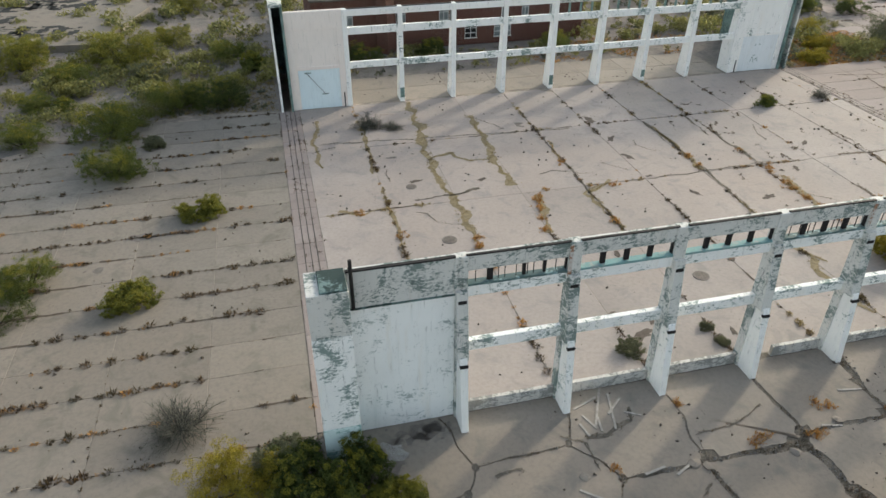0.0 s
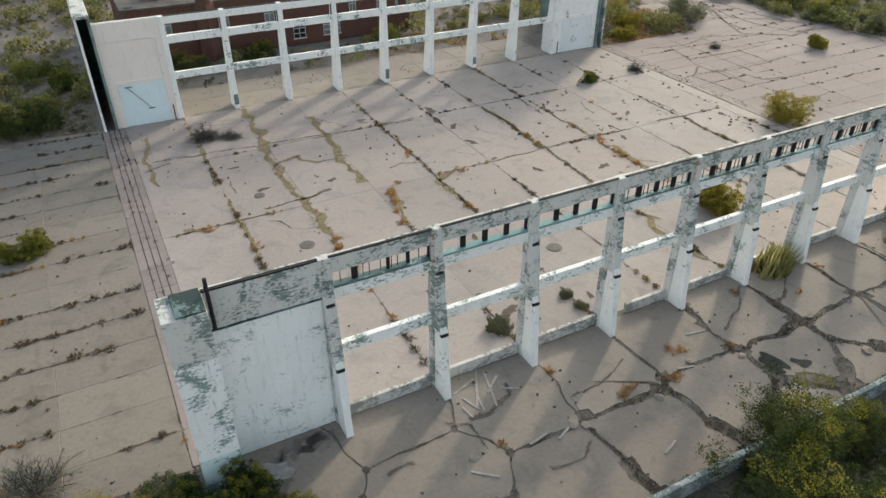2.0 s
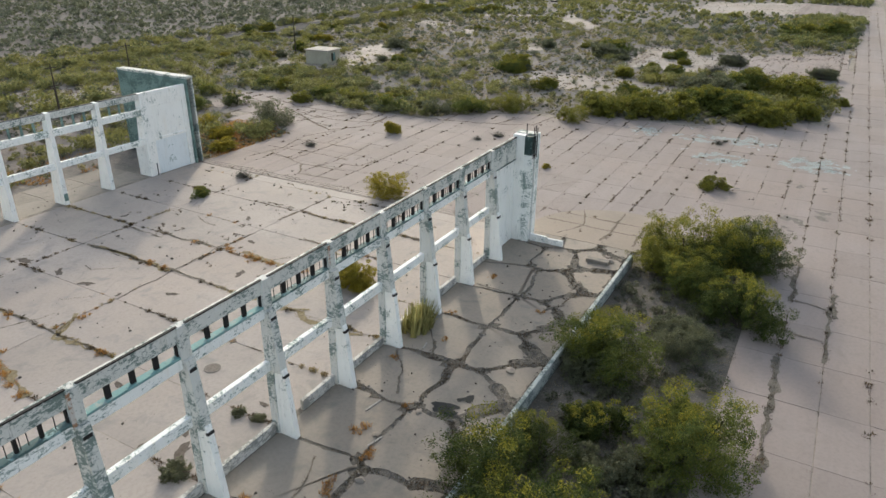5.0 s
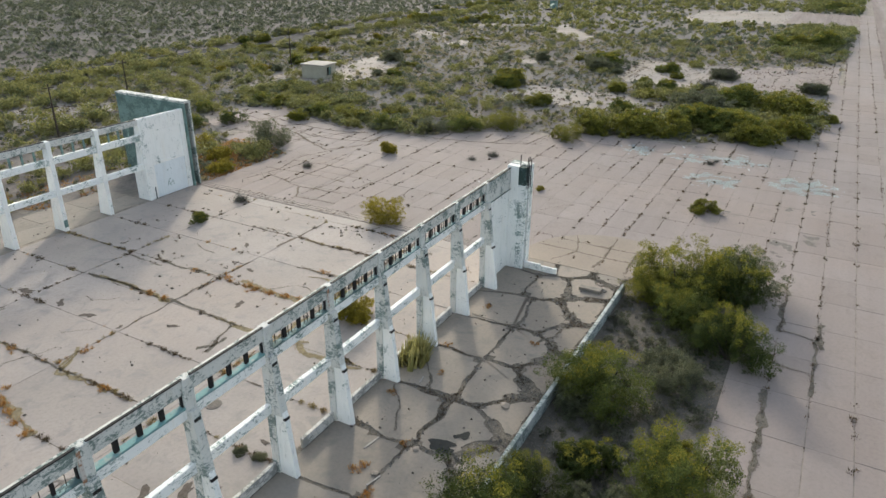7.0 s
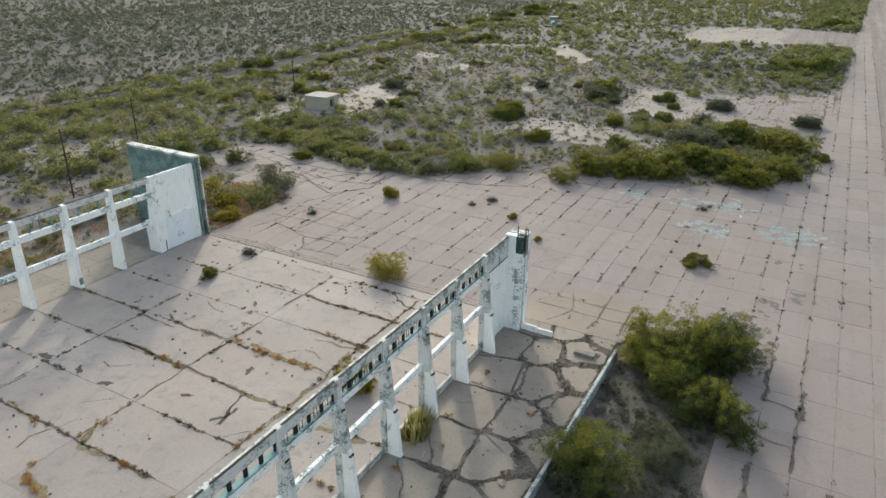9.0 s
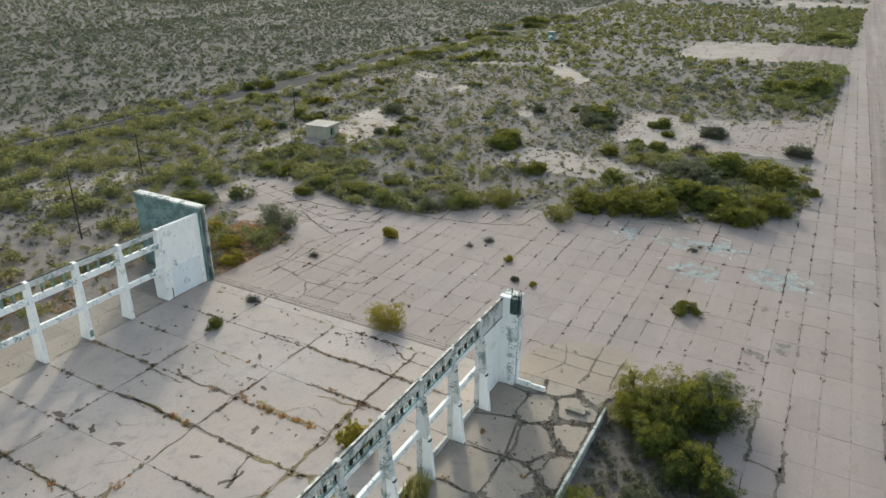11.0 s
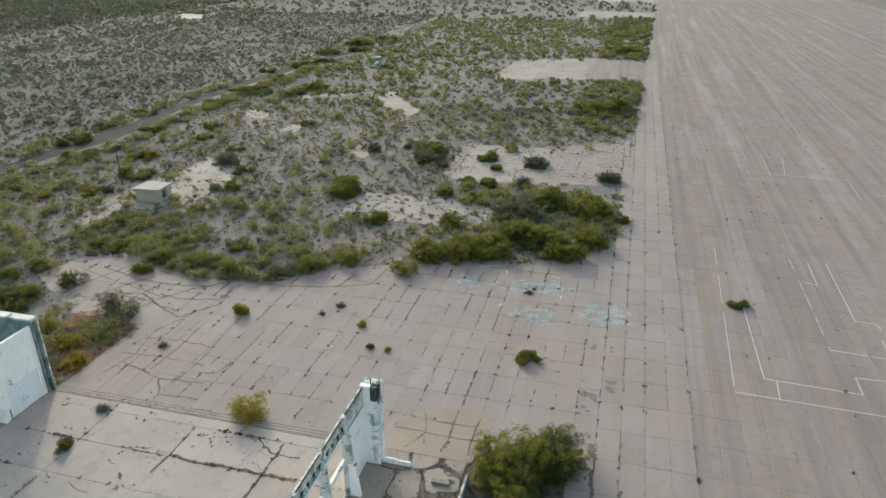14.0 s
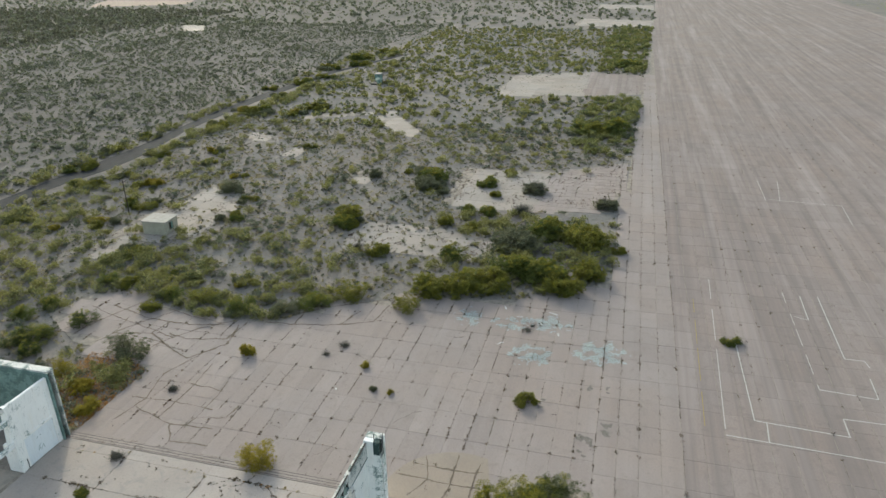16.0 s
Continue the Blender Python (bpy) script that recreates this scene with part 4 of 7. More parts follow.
for row in [("dead", 'floor', 1.0, 44.2, 1.9, 1.0), ("dead", 'floor', 3.3, 43.4, 1.5, 0.45), ("olive", 'floor', 46.8, 39.9, 1.2, 0.9), ("dead", 'floor', 54.8, 40.4, 1.3, 1.1), ("grey", 'floor', 12.0, 4.2, 0.9, 0.8),
            ("grey", 'floor', 18.0, 5.0, 0.5, 0.8), ("grey", 'floor', 18.2, 3.5, 0.5, 0.8), ("gold", 'apron', 36.9, 9.4, 2.2, 0.95), ("gold", 'apron', 58.8, 20.2, 2.7, 0.95)]:
    bush(*row)
for row in [("yellow", 'bed', 57.0, -15.8, 4.4, 1.1), ("green", 'bed', 58.6, -19.2, 4.4, 1.05), ("grey", 'bed', 59.6, -21.6, 3.9, 1.05), ("olive", 'bed', 51.4, -17.0, 3.3, 0.95), ("green", 'bed', 54.4, -17.8, 2.8, 1.1), ("yellow", 'bed', 54.2, -13.6, 2.6, 1.0),
            ("green", 'bed', 46.6, -22.4, 3.3, 1.15), ("green", 'bed', 49.6, -21.6, 2.2, 1.0), ("olive", 'bed', 36.8, -14.2, 4.0, 0.95), ("grey", 'bed', 34.2, -13.6, 1.9, 0.9), ("grey", 'bed', 40.6, -18.9, 2.8, 0.75),
            ("grey", 'bed', 43.4, -17.6, 1.8, 0.7), ("green", 'bed', 28.3, -16.0, 1.9, 0.95), ("olive", 'bed', 28.0, -21.8, 4.0, 1.05), ("yellow", 'bed', 31.2, -21.4, 1.9, 0.9), ("grey", 'bed', 25.6, -20.0, 2.0, 0.8),
            ("green", 'bed', 19.5, -14.2, 4.7, 0.95), ("green", 'bed', 23.6, -14.0, 2.4, 1.0), ("grey", 'bed', 24.4, -17.4, 1.7, 0.8), ("grey", 'bed', 62.0, -19.6, 2.0, 1.0), ("green", 'bed', 13.0, -17.0, 3.0, 0.9)]:
    bush(*row)
for row in [("yellow", 'scrub', 106.6, 13.6, 2.7, 0.9), ("yellow", 'scrub', 114.8, 11.6, 4.0, 0.8), ("yellow", 'scrub', 117.8, 4.6, 4.5, 0.8), ("yellow", 'scrub', 120.3, -1.1, 4.2, 0.8),
            ("olive", 'scrub', 127.4, -4.8, 4.8, 0.8), ("olive", 'scrub', 126.9, -11.0, 5.0, 0.8), ("yellow", 'scrub', 122.5, -15.5, 4.2, 0.8), ("yellow", 'scrub', 129.9, -20.4, 3.8, 0.8),
            ("yellow", 'scrub', 147.5, -17.9, 6.0, 0.7), ("grey", 'scrub', 142.4, -2.7, 6.0, 0.7), ("olive", 'scrub', 151.4, -9.8, 5.6, 0.7), ("yellow", 'scrub', 131.0, 29.0, 2.4, 0.8)]:
    bush(*row)
for row in [("yellow", 'scrub', 109.3, 26.1, 3.5, 0.8), ("olive", 'scrub', 103.5, 31.8, 3.4, 0.8), ("grey", 'scrub', 99.8, 36.9, 3.0, 0.8), ("olive", 'scrub', 98.8, 46.1, 3.1, 0.8),
            ("yellow", 'scrub', 100.8, 55.6, 3.2, 0.7), ("green", 'scrub', 77.2, 80.4, 3.2, 0.85), ("olive", 'scrub', 79.8, 77.0, 2.5, 0.9), ("olive", 'scrub', 86.0, 87.2, 2.8, 0.8), ("green", 'scrub', 75.6, 75.0, 2.3, 0.9),
            ("olive", 'scrub', 90.4, 85.2, 2.4, 0.8), ("olive", 'scrub', 102.6, 80.2, 2.6, 0.8), ("yellow", 'scrub', 102.6, 74.6, 2.2, 0.8), ("green", 'scrub', 86.4, 72.6, 2.7, 0.85), ("grey", 'scrub', 78.6, 57.2, 3.9, 0.9), ("gold", 'scrub', 63.2, 52.6, 2.0, 0.8),
            ("gold", 'scrub', 67.6, 57.6, 2.2, 0.8), ("gold", 'scrub', 71.4, 64.8, 2.3, 0.8), ("gold", 'apron', 84.2, 36.0, 1.5, 1.1), ("gold", 'apron', 85.6, 14.2, 0.95, 0.8),
            ("grey", 'apron', 79.3, 10.5, 0.7, 1.0), ("gold", 'apron', 79.0, 7.4, 0.6, 1.0), ("yellow", 'apron', 81.8, -14.4, 1.8, 0.75)]:
    bush(*row)
for row in [("bare", 'scrub', 174.4, -22.1, 3.6, 0.8), ("bare", 'scrub', 184.6, -1.4, 4.6, 0.6), ("bare", 'scrub', 166.1, -0.4, 3.6, 0.7), ("yellow", 'scrub', 144.8, -26.4, 1.8, 0.8),
            ("olive", 'scrub', 100.8, 63.0, 2.8, 0.8), ("grey", 'scrub', 165.3, 87.3, 3.8, 0.7), ("yellow", 'scrub', 152.3, 44.0, 4.2, 0.7), ("grey", 'scrub', 182.2, 30.6, 4.8, 0.7),
            ("olive", 'scrub', 262.2, -22.3, 6.5, 0.7), ("yellow", 'scrub', 260.6, -15.6, 5.6, 0.6), ("olive", 'scrub', 259.3, -8.9, 5.6, 0.6), ("olive", 'scrub', 424.0, -22.0, 8.0, 0.5),
            ("olive", 'apron', 108.7, -47.6, 1.7, 0.6), ("yellow", 'scrub', 94.8, 64.0, 2.1, 0.8)]:
    bush(*row)

for row in [("olive", 'scrub', 187.8, 13.7, 3.4, 0.7), ("yellow", 'scrub', 200.3, 8.5, 2.2, 0.7), ("yellow", 'scrub', 177.8, 9.3, 1.8, 0.8), ("bare", 'scrub', 165.5, -0.2, 2.6, 0.9), ("grey", 'scrub', 184.4, -1.4, 3.6, 0.7), ("olive", 'scrub', 163.3, 13.5, 2.4, 0.8),
            ("olive", 'scrub', 163.1, 8.6, 2.6, 0.8), ("yellow", 'scrub', 132.1, 28.4, 2.4, 0.9), ("bare", 'scrub', 132.9, 34.1, 1.9, 0.9), ("olive", 'scrub', 133.4, 10.8, 2.8, 0.9), ("olive", 'scrub', 189.1, 31.3, 4.6, 0.75), ("grey", 'scrub', 188.2, 50.2, 2.6, 0.9),
            ("grey", 'scrub', 175.3, -22.1, 3.2, 0.8), ("yellow", 'scrub', 153.2, 17.6, 2.2, 0.9), ("yellow", 'scrub', 151.0, 10.3, 2.0, 0.8), ("olive", 'scrub', 146.2, 43.4, 3.4, 0.8), ("grey", 'scrub', 177.2, 25.0, 1.8, 0.8)]:
    bush(*row)


def clump(kind, x, y, wide, count=3):
    """Bushes, most of them of one kind, grown together across the given half width."""
    mixed = {"olive": ("yellow", "grey", "olive", "yellow", "grey"), "yellow": ("gold", "yellow", "grey"), "green": ("olive", "grey", "yellow"), "grey": ("grey", "yellow", "grey")}[kind]
    for k in range(count):
        a = 2.4 * k + x
        bush(mixed[k % len(mixed)], "scrub", x + 0.52 * wide * math.cos(a), y + 0.62 * wide * math.sin(a), wide * random.uniform(0.30, 0.52), random.uniform(0.6, 0.85))


# the drifts that stand out along the road, about the block hut and round the pads
for row in [("olive", 174.2, 150.5, 6.2, 4), ("green", 195.4, 155.1, 4.6), ("olive", 216.5, 153.5, 4.8), ("olive", 193.8, 134.0, 4.8), ("olive", 160.7, 135.0, 5.6, 4), ("green", 170.5, 130.0, 3.2), ("yellow", 162.7, 115.0, 4.8, 4), ("olive", 147.8, 105.4, 5.2, 4),
            ("yellow", 132.6, 106.4, 4.8, 4), ("yellow", 125.0, 118.4, 3.8), ("olive", 130.1, 131.2, 3.8), ("olive", 237.2, 137.8, 6.2, 4), ("olive", 265.2, 132.8, 7.4, 5), ("yellow", 264.4, 114.7, 5.2), ("olive", 279.7, 111.9, 7.4, 5), ("yellow", 202.3, 116.0, 3.8),
            ("green", 189.2, 110.6, 3.6), ("yellow", 178.5, 92.8, 3.4), ("olive", 214.3, 85.4, 3.4), ("grey", 193.8, 37.4, 5.2, 4), ("olive", 179.9, 31.0, 2.8, 2), ("olive", 148.0, 42.0, 4.0), ("olive", 127.9, 73.2, 3.0), ("olive", 144.2, 75.6, 4.0), ("green", 157.7, 78.4, 3.8),
            ("olive", 117.3, 87.6, 4.8, 4), ("olive", 109.2, 67.4, 3.4), ("yellow", 109.6, 51.2, 3.1), ("olive", 452.1, 139.0, 9.0, 4), ("olive", 425.6, 148.0, 10.0, 5), ("olive", 383.3, 151.5, 8.4, 5), ("olive", 352.0, 141.0, 7.0, 4), ("olive", 334.7, 143.5, 7.0, 4),
            ("green", 300.2, 143.0, 5.2), ("yellow", 267.5, 144.0, 4.8), ("olive", 318.0, 155.0, 5.5, 3), ("olive", 400.0, 138.0, 7.0, 4), ("olive", 208.1, 136.0, 3.2)]:
    clump(*row)


def scrub(name, count, x0, x1, y0, y1, rmin, rmax, lobes, cards, leaf, seed, material, label, thin=0.45, edge=0.0):
    """Low desert scrub in drifts, off the paving: joined leaf clumps."""
    rng = np.random.default_rng(seed)
    x, y = rng.uniform(x0, x1, count * 4), rng.uniform(y0, y1, count * 4)
    drift = np.array([noise.noise((a * 0.018, b * 0.018, seed)) * 0.5 + noise.noise((a * 0.06, b * 0.06, 7 + seed)) * 0.5 for a, b in zip(x, y)])
    keep = (drift + rng.uniform(-0.35, 0.35, len(x)) > thin - 0.5) & ~paved(x, y)
    if x1 > 160:
        # trodden margins round the far pads
        keep &= ~((x > 150) & (paved(x + 4, y + 2.5) | paved(x + 8, y + 5)))
    x, y = x[keep][:count], y[keep][:count]
    r = rng.uniform(rmax ** -0.5, rmin ** -0.5, len(x)) ** -2.0
    a = rng.uniform(0, 6.28, (len(x), lobes))
    d = r[:, None] * rng.uniform(0.1, 0.65, (len(x), lobes))
    c = np.stack([x[:, None] + np.cos(a) * d, y[:, None] + np.sin(a) * d, r[:, None] * rng.uniform(0.25, 0.6, (len(x), lobes)) - 0.08], 2).reshape(-1, 3)
    v, f = leaf_arrays(c, np.repeat(r * 0.5, lobes), cards, np.repeat(np.maximum(1.25 * leaf * r, 0.06), lobes), rng, 0.7, 0.2)
    stuff(name, v, f, material, label, "scrub")
    return len(x)


scrub("scrub", 820, 58, 260, -30, 138, 0.8, 2.8, 7, 40, 0.08, 3, SCRUB, "olive and yellow desert scrub in drifts on bare soil", 0.52)
scrub("scrub", 280, 58, 330, 131, 146, 1.3, 3.4, 7, 34, 0.085, 23, SCRUB, "olive and yellow bushes along the road", 0.30)
scrub("scrub", 110, 58, 300, 150, 160, 1.2, 3.0, 7, 36, 0.085, 24, SCRUB, "olive and yellow bushes along the road", 0.40)
scrub("scrub", 170, 300, 480, 112, 158, 1.2, 3.2, 5, 22, 0.12, 41, SCRUB, "olive and yellow bushes along the road", 0.2)
scrub("scrub", 200, 58, 300, 140, 156, 0.8, 2.2, 6, 30, 0.1, 42, SCRUB, "olive and yellow bushes hiding the road's edges", 0.25)
scrub("scrub", 150, 88, 135, 62, 92, 1.0, 2.8, 7, 36, 0.085, 25, SCRUB, "olive and yellow bushes about the block hut", 0.25)
scrub("scrub", 210, 62, 135, 92, 138, 1.2, 3.0, 7, 36, 0.085, 26, SCRUB, "olive and yellow bushes in drifts on bare soil", 0.35)
scrub("scrub", 7500, 58, 260, -30, 165, 0.3, 0.95, 2, 11, 0.24, 4, SCRUB_GREY, "low grey-green desert scrub on bare soil", 0.2)
scrub("scrub", 4200, 58, 260, -30, 142, 0.35, 1.1, 3, 12, 0.2, 45, STRAW, "straw-coloured dry grass between the desert bushes", 0.4)
scrub("scrub", 700, -75, 58, 60, 142, 0.35, 1.1, 3, 12, 0.2, 46, STRAW, "straw-coloured dry grass between the desert bushes", 0.4)
scrub("scrub", 700, 58, 260, -30, 138, 0.8, 2.0, 5, 30, 0.11, 29, SCRUB_FAR, "grey-green desert bushes among the olive ones", 0.4)
scrub("scrub", 620, -75, 70, 60, 175, 0.8, 3.2, 6, 40, 0.095, 5, SCRUB, "olive and yellow desert scrub in drifts on bare soil", 0.34)
scrub("scrub", 1600, -75, 70, 50, 175, 0.3, 1.0, 2, 14, 0.22, 6, SCRUB_GREY, "low grey-green desert scrub on bare soil", 0.28)
scrub("scrub", 5000, -110, 320, 160, 420, 0.4, 1.5, 2, 7, 0.36, 19, SCRUB_FAR, "low grey desert scrub behind the brick building", 0.15)
scrub("scrub", 420, -110, 320, 172, 420, 1.0, 2.6, 4, 16, 0.18, 20, SCRUB_FAR, "olive desert scrub behind the brick building", 0.35)
scrub("scrub", 2000, 250, 620, -50, 140, 0.9, 3.2, 4, 12, 0.24, 8, SCRUB, "olive desert scrub in drifts far off", 0.40)
scrub("scrub", 16000, 100, 640, 152, 360, 0.45, 1.7, 2, 8, 0.34, 9, SCRUB_FAR, "low grey-green desert scrub beyond the road", 0.28)
scrub("scrub", 500, 120, 640, 152, 360, 1.2, 2.8, 5, 14, 0.2, 27, SCRUB_FAR, "grey-green desert bushes beyond the road", 0.4)
scrub("scrub", 7500, 60, 680, 330, 620, 0.8, 2.6, 2, 6, 0.40, 28, SCRUB_FAR, "dense grey-green desert scrub far off", 0.08)
scrub("scrub", 4500, 400, 770, 430, 760, 1.2, 3.6, 2, 6, 0.40, 44, SCRUB_GREY, "dense dark grey-green scrub far off", 0.1)
scrub("scrub", 3600, 250, 620, -50, 150, 0.6, 1.5, 2, 7, 0.38, 10, SCRUB_FAR, "low grey desert scrub far off", 0.2)
scrub("scrub", 6500, 600, 1400, -50, 900, 1.2, 4.4, 2, 5, 0.46, 11, SCRUB_FAR, "hazy desert scrub towards the horizon", 0.12)
scrub("scrub", 600, 600, 1500, -500, -240, 1.0, 3.6, 3, 8, 0.36, 12, SCRUB, "hazy desert scrub beyond the ramp", 0.3)
scrub("scrub", 130, 118, 165, -27, 14, 1.0, 3.0, 6, 44, 0.10, 13, SCRUB, "thick olive scrub along the ramp's edge", 0.15)
scrub("scrub", 190, 225, 330, -31, -5, 1.2, 3.4, 6, 26, 0.12, 14, SCRUB_GREEN, "thick olive scrub along the ramp's edge", 0.42)
scrub("scrub", 160, 222, 330, -31, 36, 1.0, 2.8, 5, 20, 0.14, 43, SCRUB_FAR, "grey-green bushes between the olive ones by the ramp", 0.4)
scrub("scrub", 330, 400, 640, -42, -6, 1.4, 3.8, 5, 14, 0.2, 15, SCRUB_GREEN, "thick olive scrub along the ramp's edge", 0.45)
scrub("scrub", 620, 8, 63, -22.3, -12, 0.3, 1.1, 3, 30, 0.12, 16, SCRUB_GREY, "low grey-green shrubs and litter in the soil strip", 0.15)
scrub("scrub", 80, 85, 112, 18, 66, 0.8, 2.6, 6, 44, 0.10, 17, SCRUB, "olive and yellow bushes along the apron's edge", 0.15)
scrub("scrub", 20, 60, 80, 54, 75, 0.6, 1.6, 6, 40, 0.10, 18, SCRUB, "yellowing bushes beside the apron", 0.2)


scrub("scrub", 330, -40, 75, 92, 170, 1.0, 3.0, 6, 30, 0.1, 31, SCRUB, "olive and yellow bushes behind the brick building", 0.3)
scrub("scrub", 1500, -60, 75, 92, 175, 0.4, 1.1, 2, 12, 0.24, 32, SCRUB_GREY, "low grey-green scrub behind the brick building", 0.15)
scrub("scrub", 110, -48, -9, 52, 84, 0.9, 2.6, 7, 36, 0.09, 30, SCRUB, "olive bushes crowding the apron's end", 0.2)


# ---- distant small buildings and poles ----
def hut():
    h = thing("hut", (132.5, 88.3, 0), "small windowless tan block hut with a pale flat roof", "hut")
    turn = Matrix.Translation((129.7, 85.1, 0)) @ Matrix.Rotation(radians(4), 4, 'Z')

    def put(name, bm, m, label="", parent=None):
        bmesh.ops.transform(bm, matrix=turn, verts=bm.verts)
        return part(name, bm, m, parent or h, label)

    # local x along the front with its opening, y to the back
    put("wall", worn_box(0, 5.6, 0, 0.25, 0, 0.8, 0.02, 2), HUT)
    put("wall", worn_box(0, 1.7, 0, 0.25, 0.8, 3.3, 0.02, 2), HUT)
    put("wall", worn_box(3.5, 5.6, 0, 0.25, 0.8, 3.3, 0.02, 2), HUT)
    put("wall", worn_box(1.7, 3.5, 0, 0.25, 2.75, 3.3, 0.02, 2), HUT)
    put("wall", worn_box(0, 0.25, 0.25, 6.2, 0, 3.3, 0.02, 2), HUT)
    put("wall", worn_box(5.35, 5.6, 0.25, 6.2, 0, 3.3, 0.02, 2), HUT)
    put("wall", worn_box(0, 5.6, 6.2, 6.45, 0, 3.3, 0.02, 2), HUT)
    put("roof", worn_box(-0.25, 5.95, -0.3, 6.75, 3.3, 3.55, 0.03, 2), HUTROOF)
    put("shutter", worn_box(2.7, 3.5, 0.1, 0.18, 0.8, 2.75, 0.01, 9, 0), GREENGREY, "grey-green half-open shutter")


hut()


def edging():
    """A broken line of low pale blocks among the scrub."""
    e = thing("block_edging", (224, 103, 0), "broken line of low pale concrete blocks in the scrub", "edging")
    for k in range(15):
        if k in (4, 9, 12):
            continue
        x, y = 204.0 + 2.72 * k, 91.3 + 1.63 * k
        bm = worn_box(-0.9, 0.9, -0.35, 0.35, 0, 0.5, 0.05, 9, 0)
        bmesh.ops.transform(bm, matrix=pose(x, y, -0.1, 0, 0, 31 + 25 * noise.noise((k * 1.7, 0, 0))), verts=bm.verts)
        part("block", bm, PADC, e)


edging()


def pole(x, y, h=9.0, arm=1.0):
    p = thing("utility_pole", (x, y, 0), "dark weathered wooden utility pole with a crossarm", "pole", "utility poles")
    part("mast", rod((x, y, -0.1), (x, y, h), 0.15, 0.10), POLE, p)
    part("crossarm", worn_box(x - arm, x + arm, y - 0.06, y + 0.06, h - 0.7, h - 0.55, 0.01, 9, 0), POLE, p)


for px, py, ph in ((19.6, 164.7, 11), (58.8, 156.1, 11), (140.3, 104.4, 10), (63.5, 92.0, 9), (87.4, 103.5, 9), (57.3, 82.0, 8)):
    pole(px, py, ph)


def brick_building():
    b = thing("brick_building", (17, 80, 0), "derelict red brick building with flat roof and tall chimney", "building")
    x0, x1, y0, y1, top = -2.6, 37.0, 71.0, 90.0, 7.1
    opens = [(1.6, 3.0), (9.0, 10.4), (15.2, 16.6), (19.0, 20.8), (23.4, 26.0), (27.5, 28.6), (31.8, 33.0)]
    edges = [x0] + [v for o in opens for v in o] + [x1]
    for k in range(0, len(edges), 2):
        part("wall", worn_box(edges[k], edges[k + 1], y0, y0 + 0.35, 0, top, 0.01, 3, 0.004), BRICK, b)
    for n, (a, c) in enumerate(opens):
        low, high = (0.9, 3.0) if n in (3, 4) else (2.6, 5.9)
        part("wall", worn_box(a, c, y0 + 0.004, y0 + 0.35, 0, low, 0.0, 9, 0), BRICK, b)
        part("wall", worn_box(a, c, y0 + 0.004, y0 + 0.35, high, top, 0.0, 9, 0), BRICK, b)
        # one window is a black sheet that paints in the unlit room behind
        w = part("window", worn_box(a, c, y0 + 0.16, y0 + 0.20, low, high, 0, 9, 0), VOIDM if n == 3 else GLASS, b, "dusty broken window")
        for xa, xb in ((a, a + 0.1), (c - 0.1, c), ((a + c) / 2 - 0.04, (a + c) / 2 + 0.04)):
            part("window_frame", worn_box(xa, xb, y0 + 0.06, y0 + 0.15, low, high, 0.01, 9, 0), FRAMEW, w)
        for z in (low + 0.33 * (high - low), low + 0.66 * (high - low)):
            part("window_bar", worn_box(a + 0.1, c - 0.1, y0 + 0.08, y0 + 0.14, z - 0.05, z + 0.05, 0.01, 9, 0), FRAMEW, w)
        part("window_sill", worn_box(a - 0.1, c + 0.1, y0 - 0.08, y0 + 0.15, low - 0.08, low + 0.04, 0.01, 9, 0), FRAMEW, w)
    part("wall", worn_box(x1 - 0.35, x1, y0 + 0.35, y1, 0, top, 0.01, 3, 0.004), BRICK, b)
    part("wall", worn_box(x0, x0 + 0.35, y0 + 0.35, y1, 0, top, 0.01, 3, 0.004), BRICK, b)
    part("wall", worn_box(x0 + 0.35, x1 - 0.35, y1 - 0.35, y1, 0, top, 0.01, 3, 0.004), BRICK, b)
    part("roof", worn_box(x0 - 0.15, x1 + 0.15, y0 - 0.15, y1 + 0.15, top, top + 0.22, 0.03, 2.5, 0.03), TARFELT, b, "worn grey flat felt roof")
    for x in (2.7, 12.0):
        v = part("roof_vent", worn_box(x - 0.9, x + 0.9, 74.9, 76.5, top + 0.2, top + 1.0, 0.04, 9, 0), VENT, b, "dark louvred roof vent")
        part("vent_hood", prism([(74.6, top + 1.0), (76.8, top + 1.0), (75.7, top + 1.7)], x - 1.1, x + 1.1, 0.02, 0), VENT, v)
    for k in range(26):
        x, y = x0 + 1 + (x1 - x0 - 2) * ((k * 0.381) % 1.0), y0 + 0.8 + (y1 - y0 - 2) * ((k * 0.617) % 1.0) ** 1.6
        s = 0.5 + 1.3 * ((k * 0.73) % 1.0)
        bm = worn_box(-s, s, -s * 0.5, s * 0.5, 0, 0.10, 0.03, 0.6, 0.12)
        bmesh.ops.transform(bm, matrix=pose(x, y, top + 0.21, 3 * math.sin(k * 2.0), 3 * math.cos(k), 47.0 * k), verts=bm.verts)
        part("felt_scrap", bm, VENT if k % 3 == 0 else TARDARK, b, "torn dark roofing felt")
    part("roof_hatch", worn_box(16.8, 18.2, 78.8, 80.0, top + 0.2, top + 0.7, 0.03, 9, 0), TARFELT, b)
    c = part("chimney", rod((7.4, 70.2, 0), (7.4, 70.2, 7.3), 1.35, 1.25, 4), BRICK, b, "square red brick chimney base")
    part("chimney_shaft", rod((7.4, 70.2, 7.3), (7.4, 70.2, 19.4), 1.05, 0.85, 12), BRICK, c)
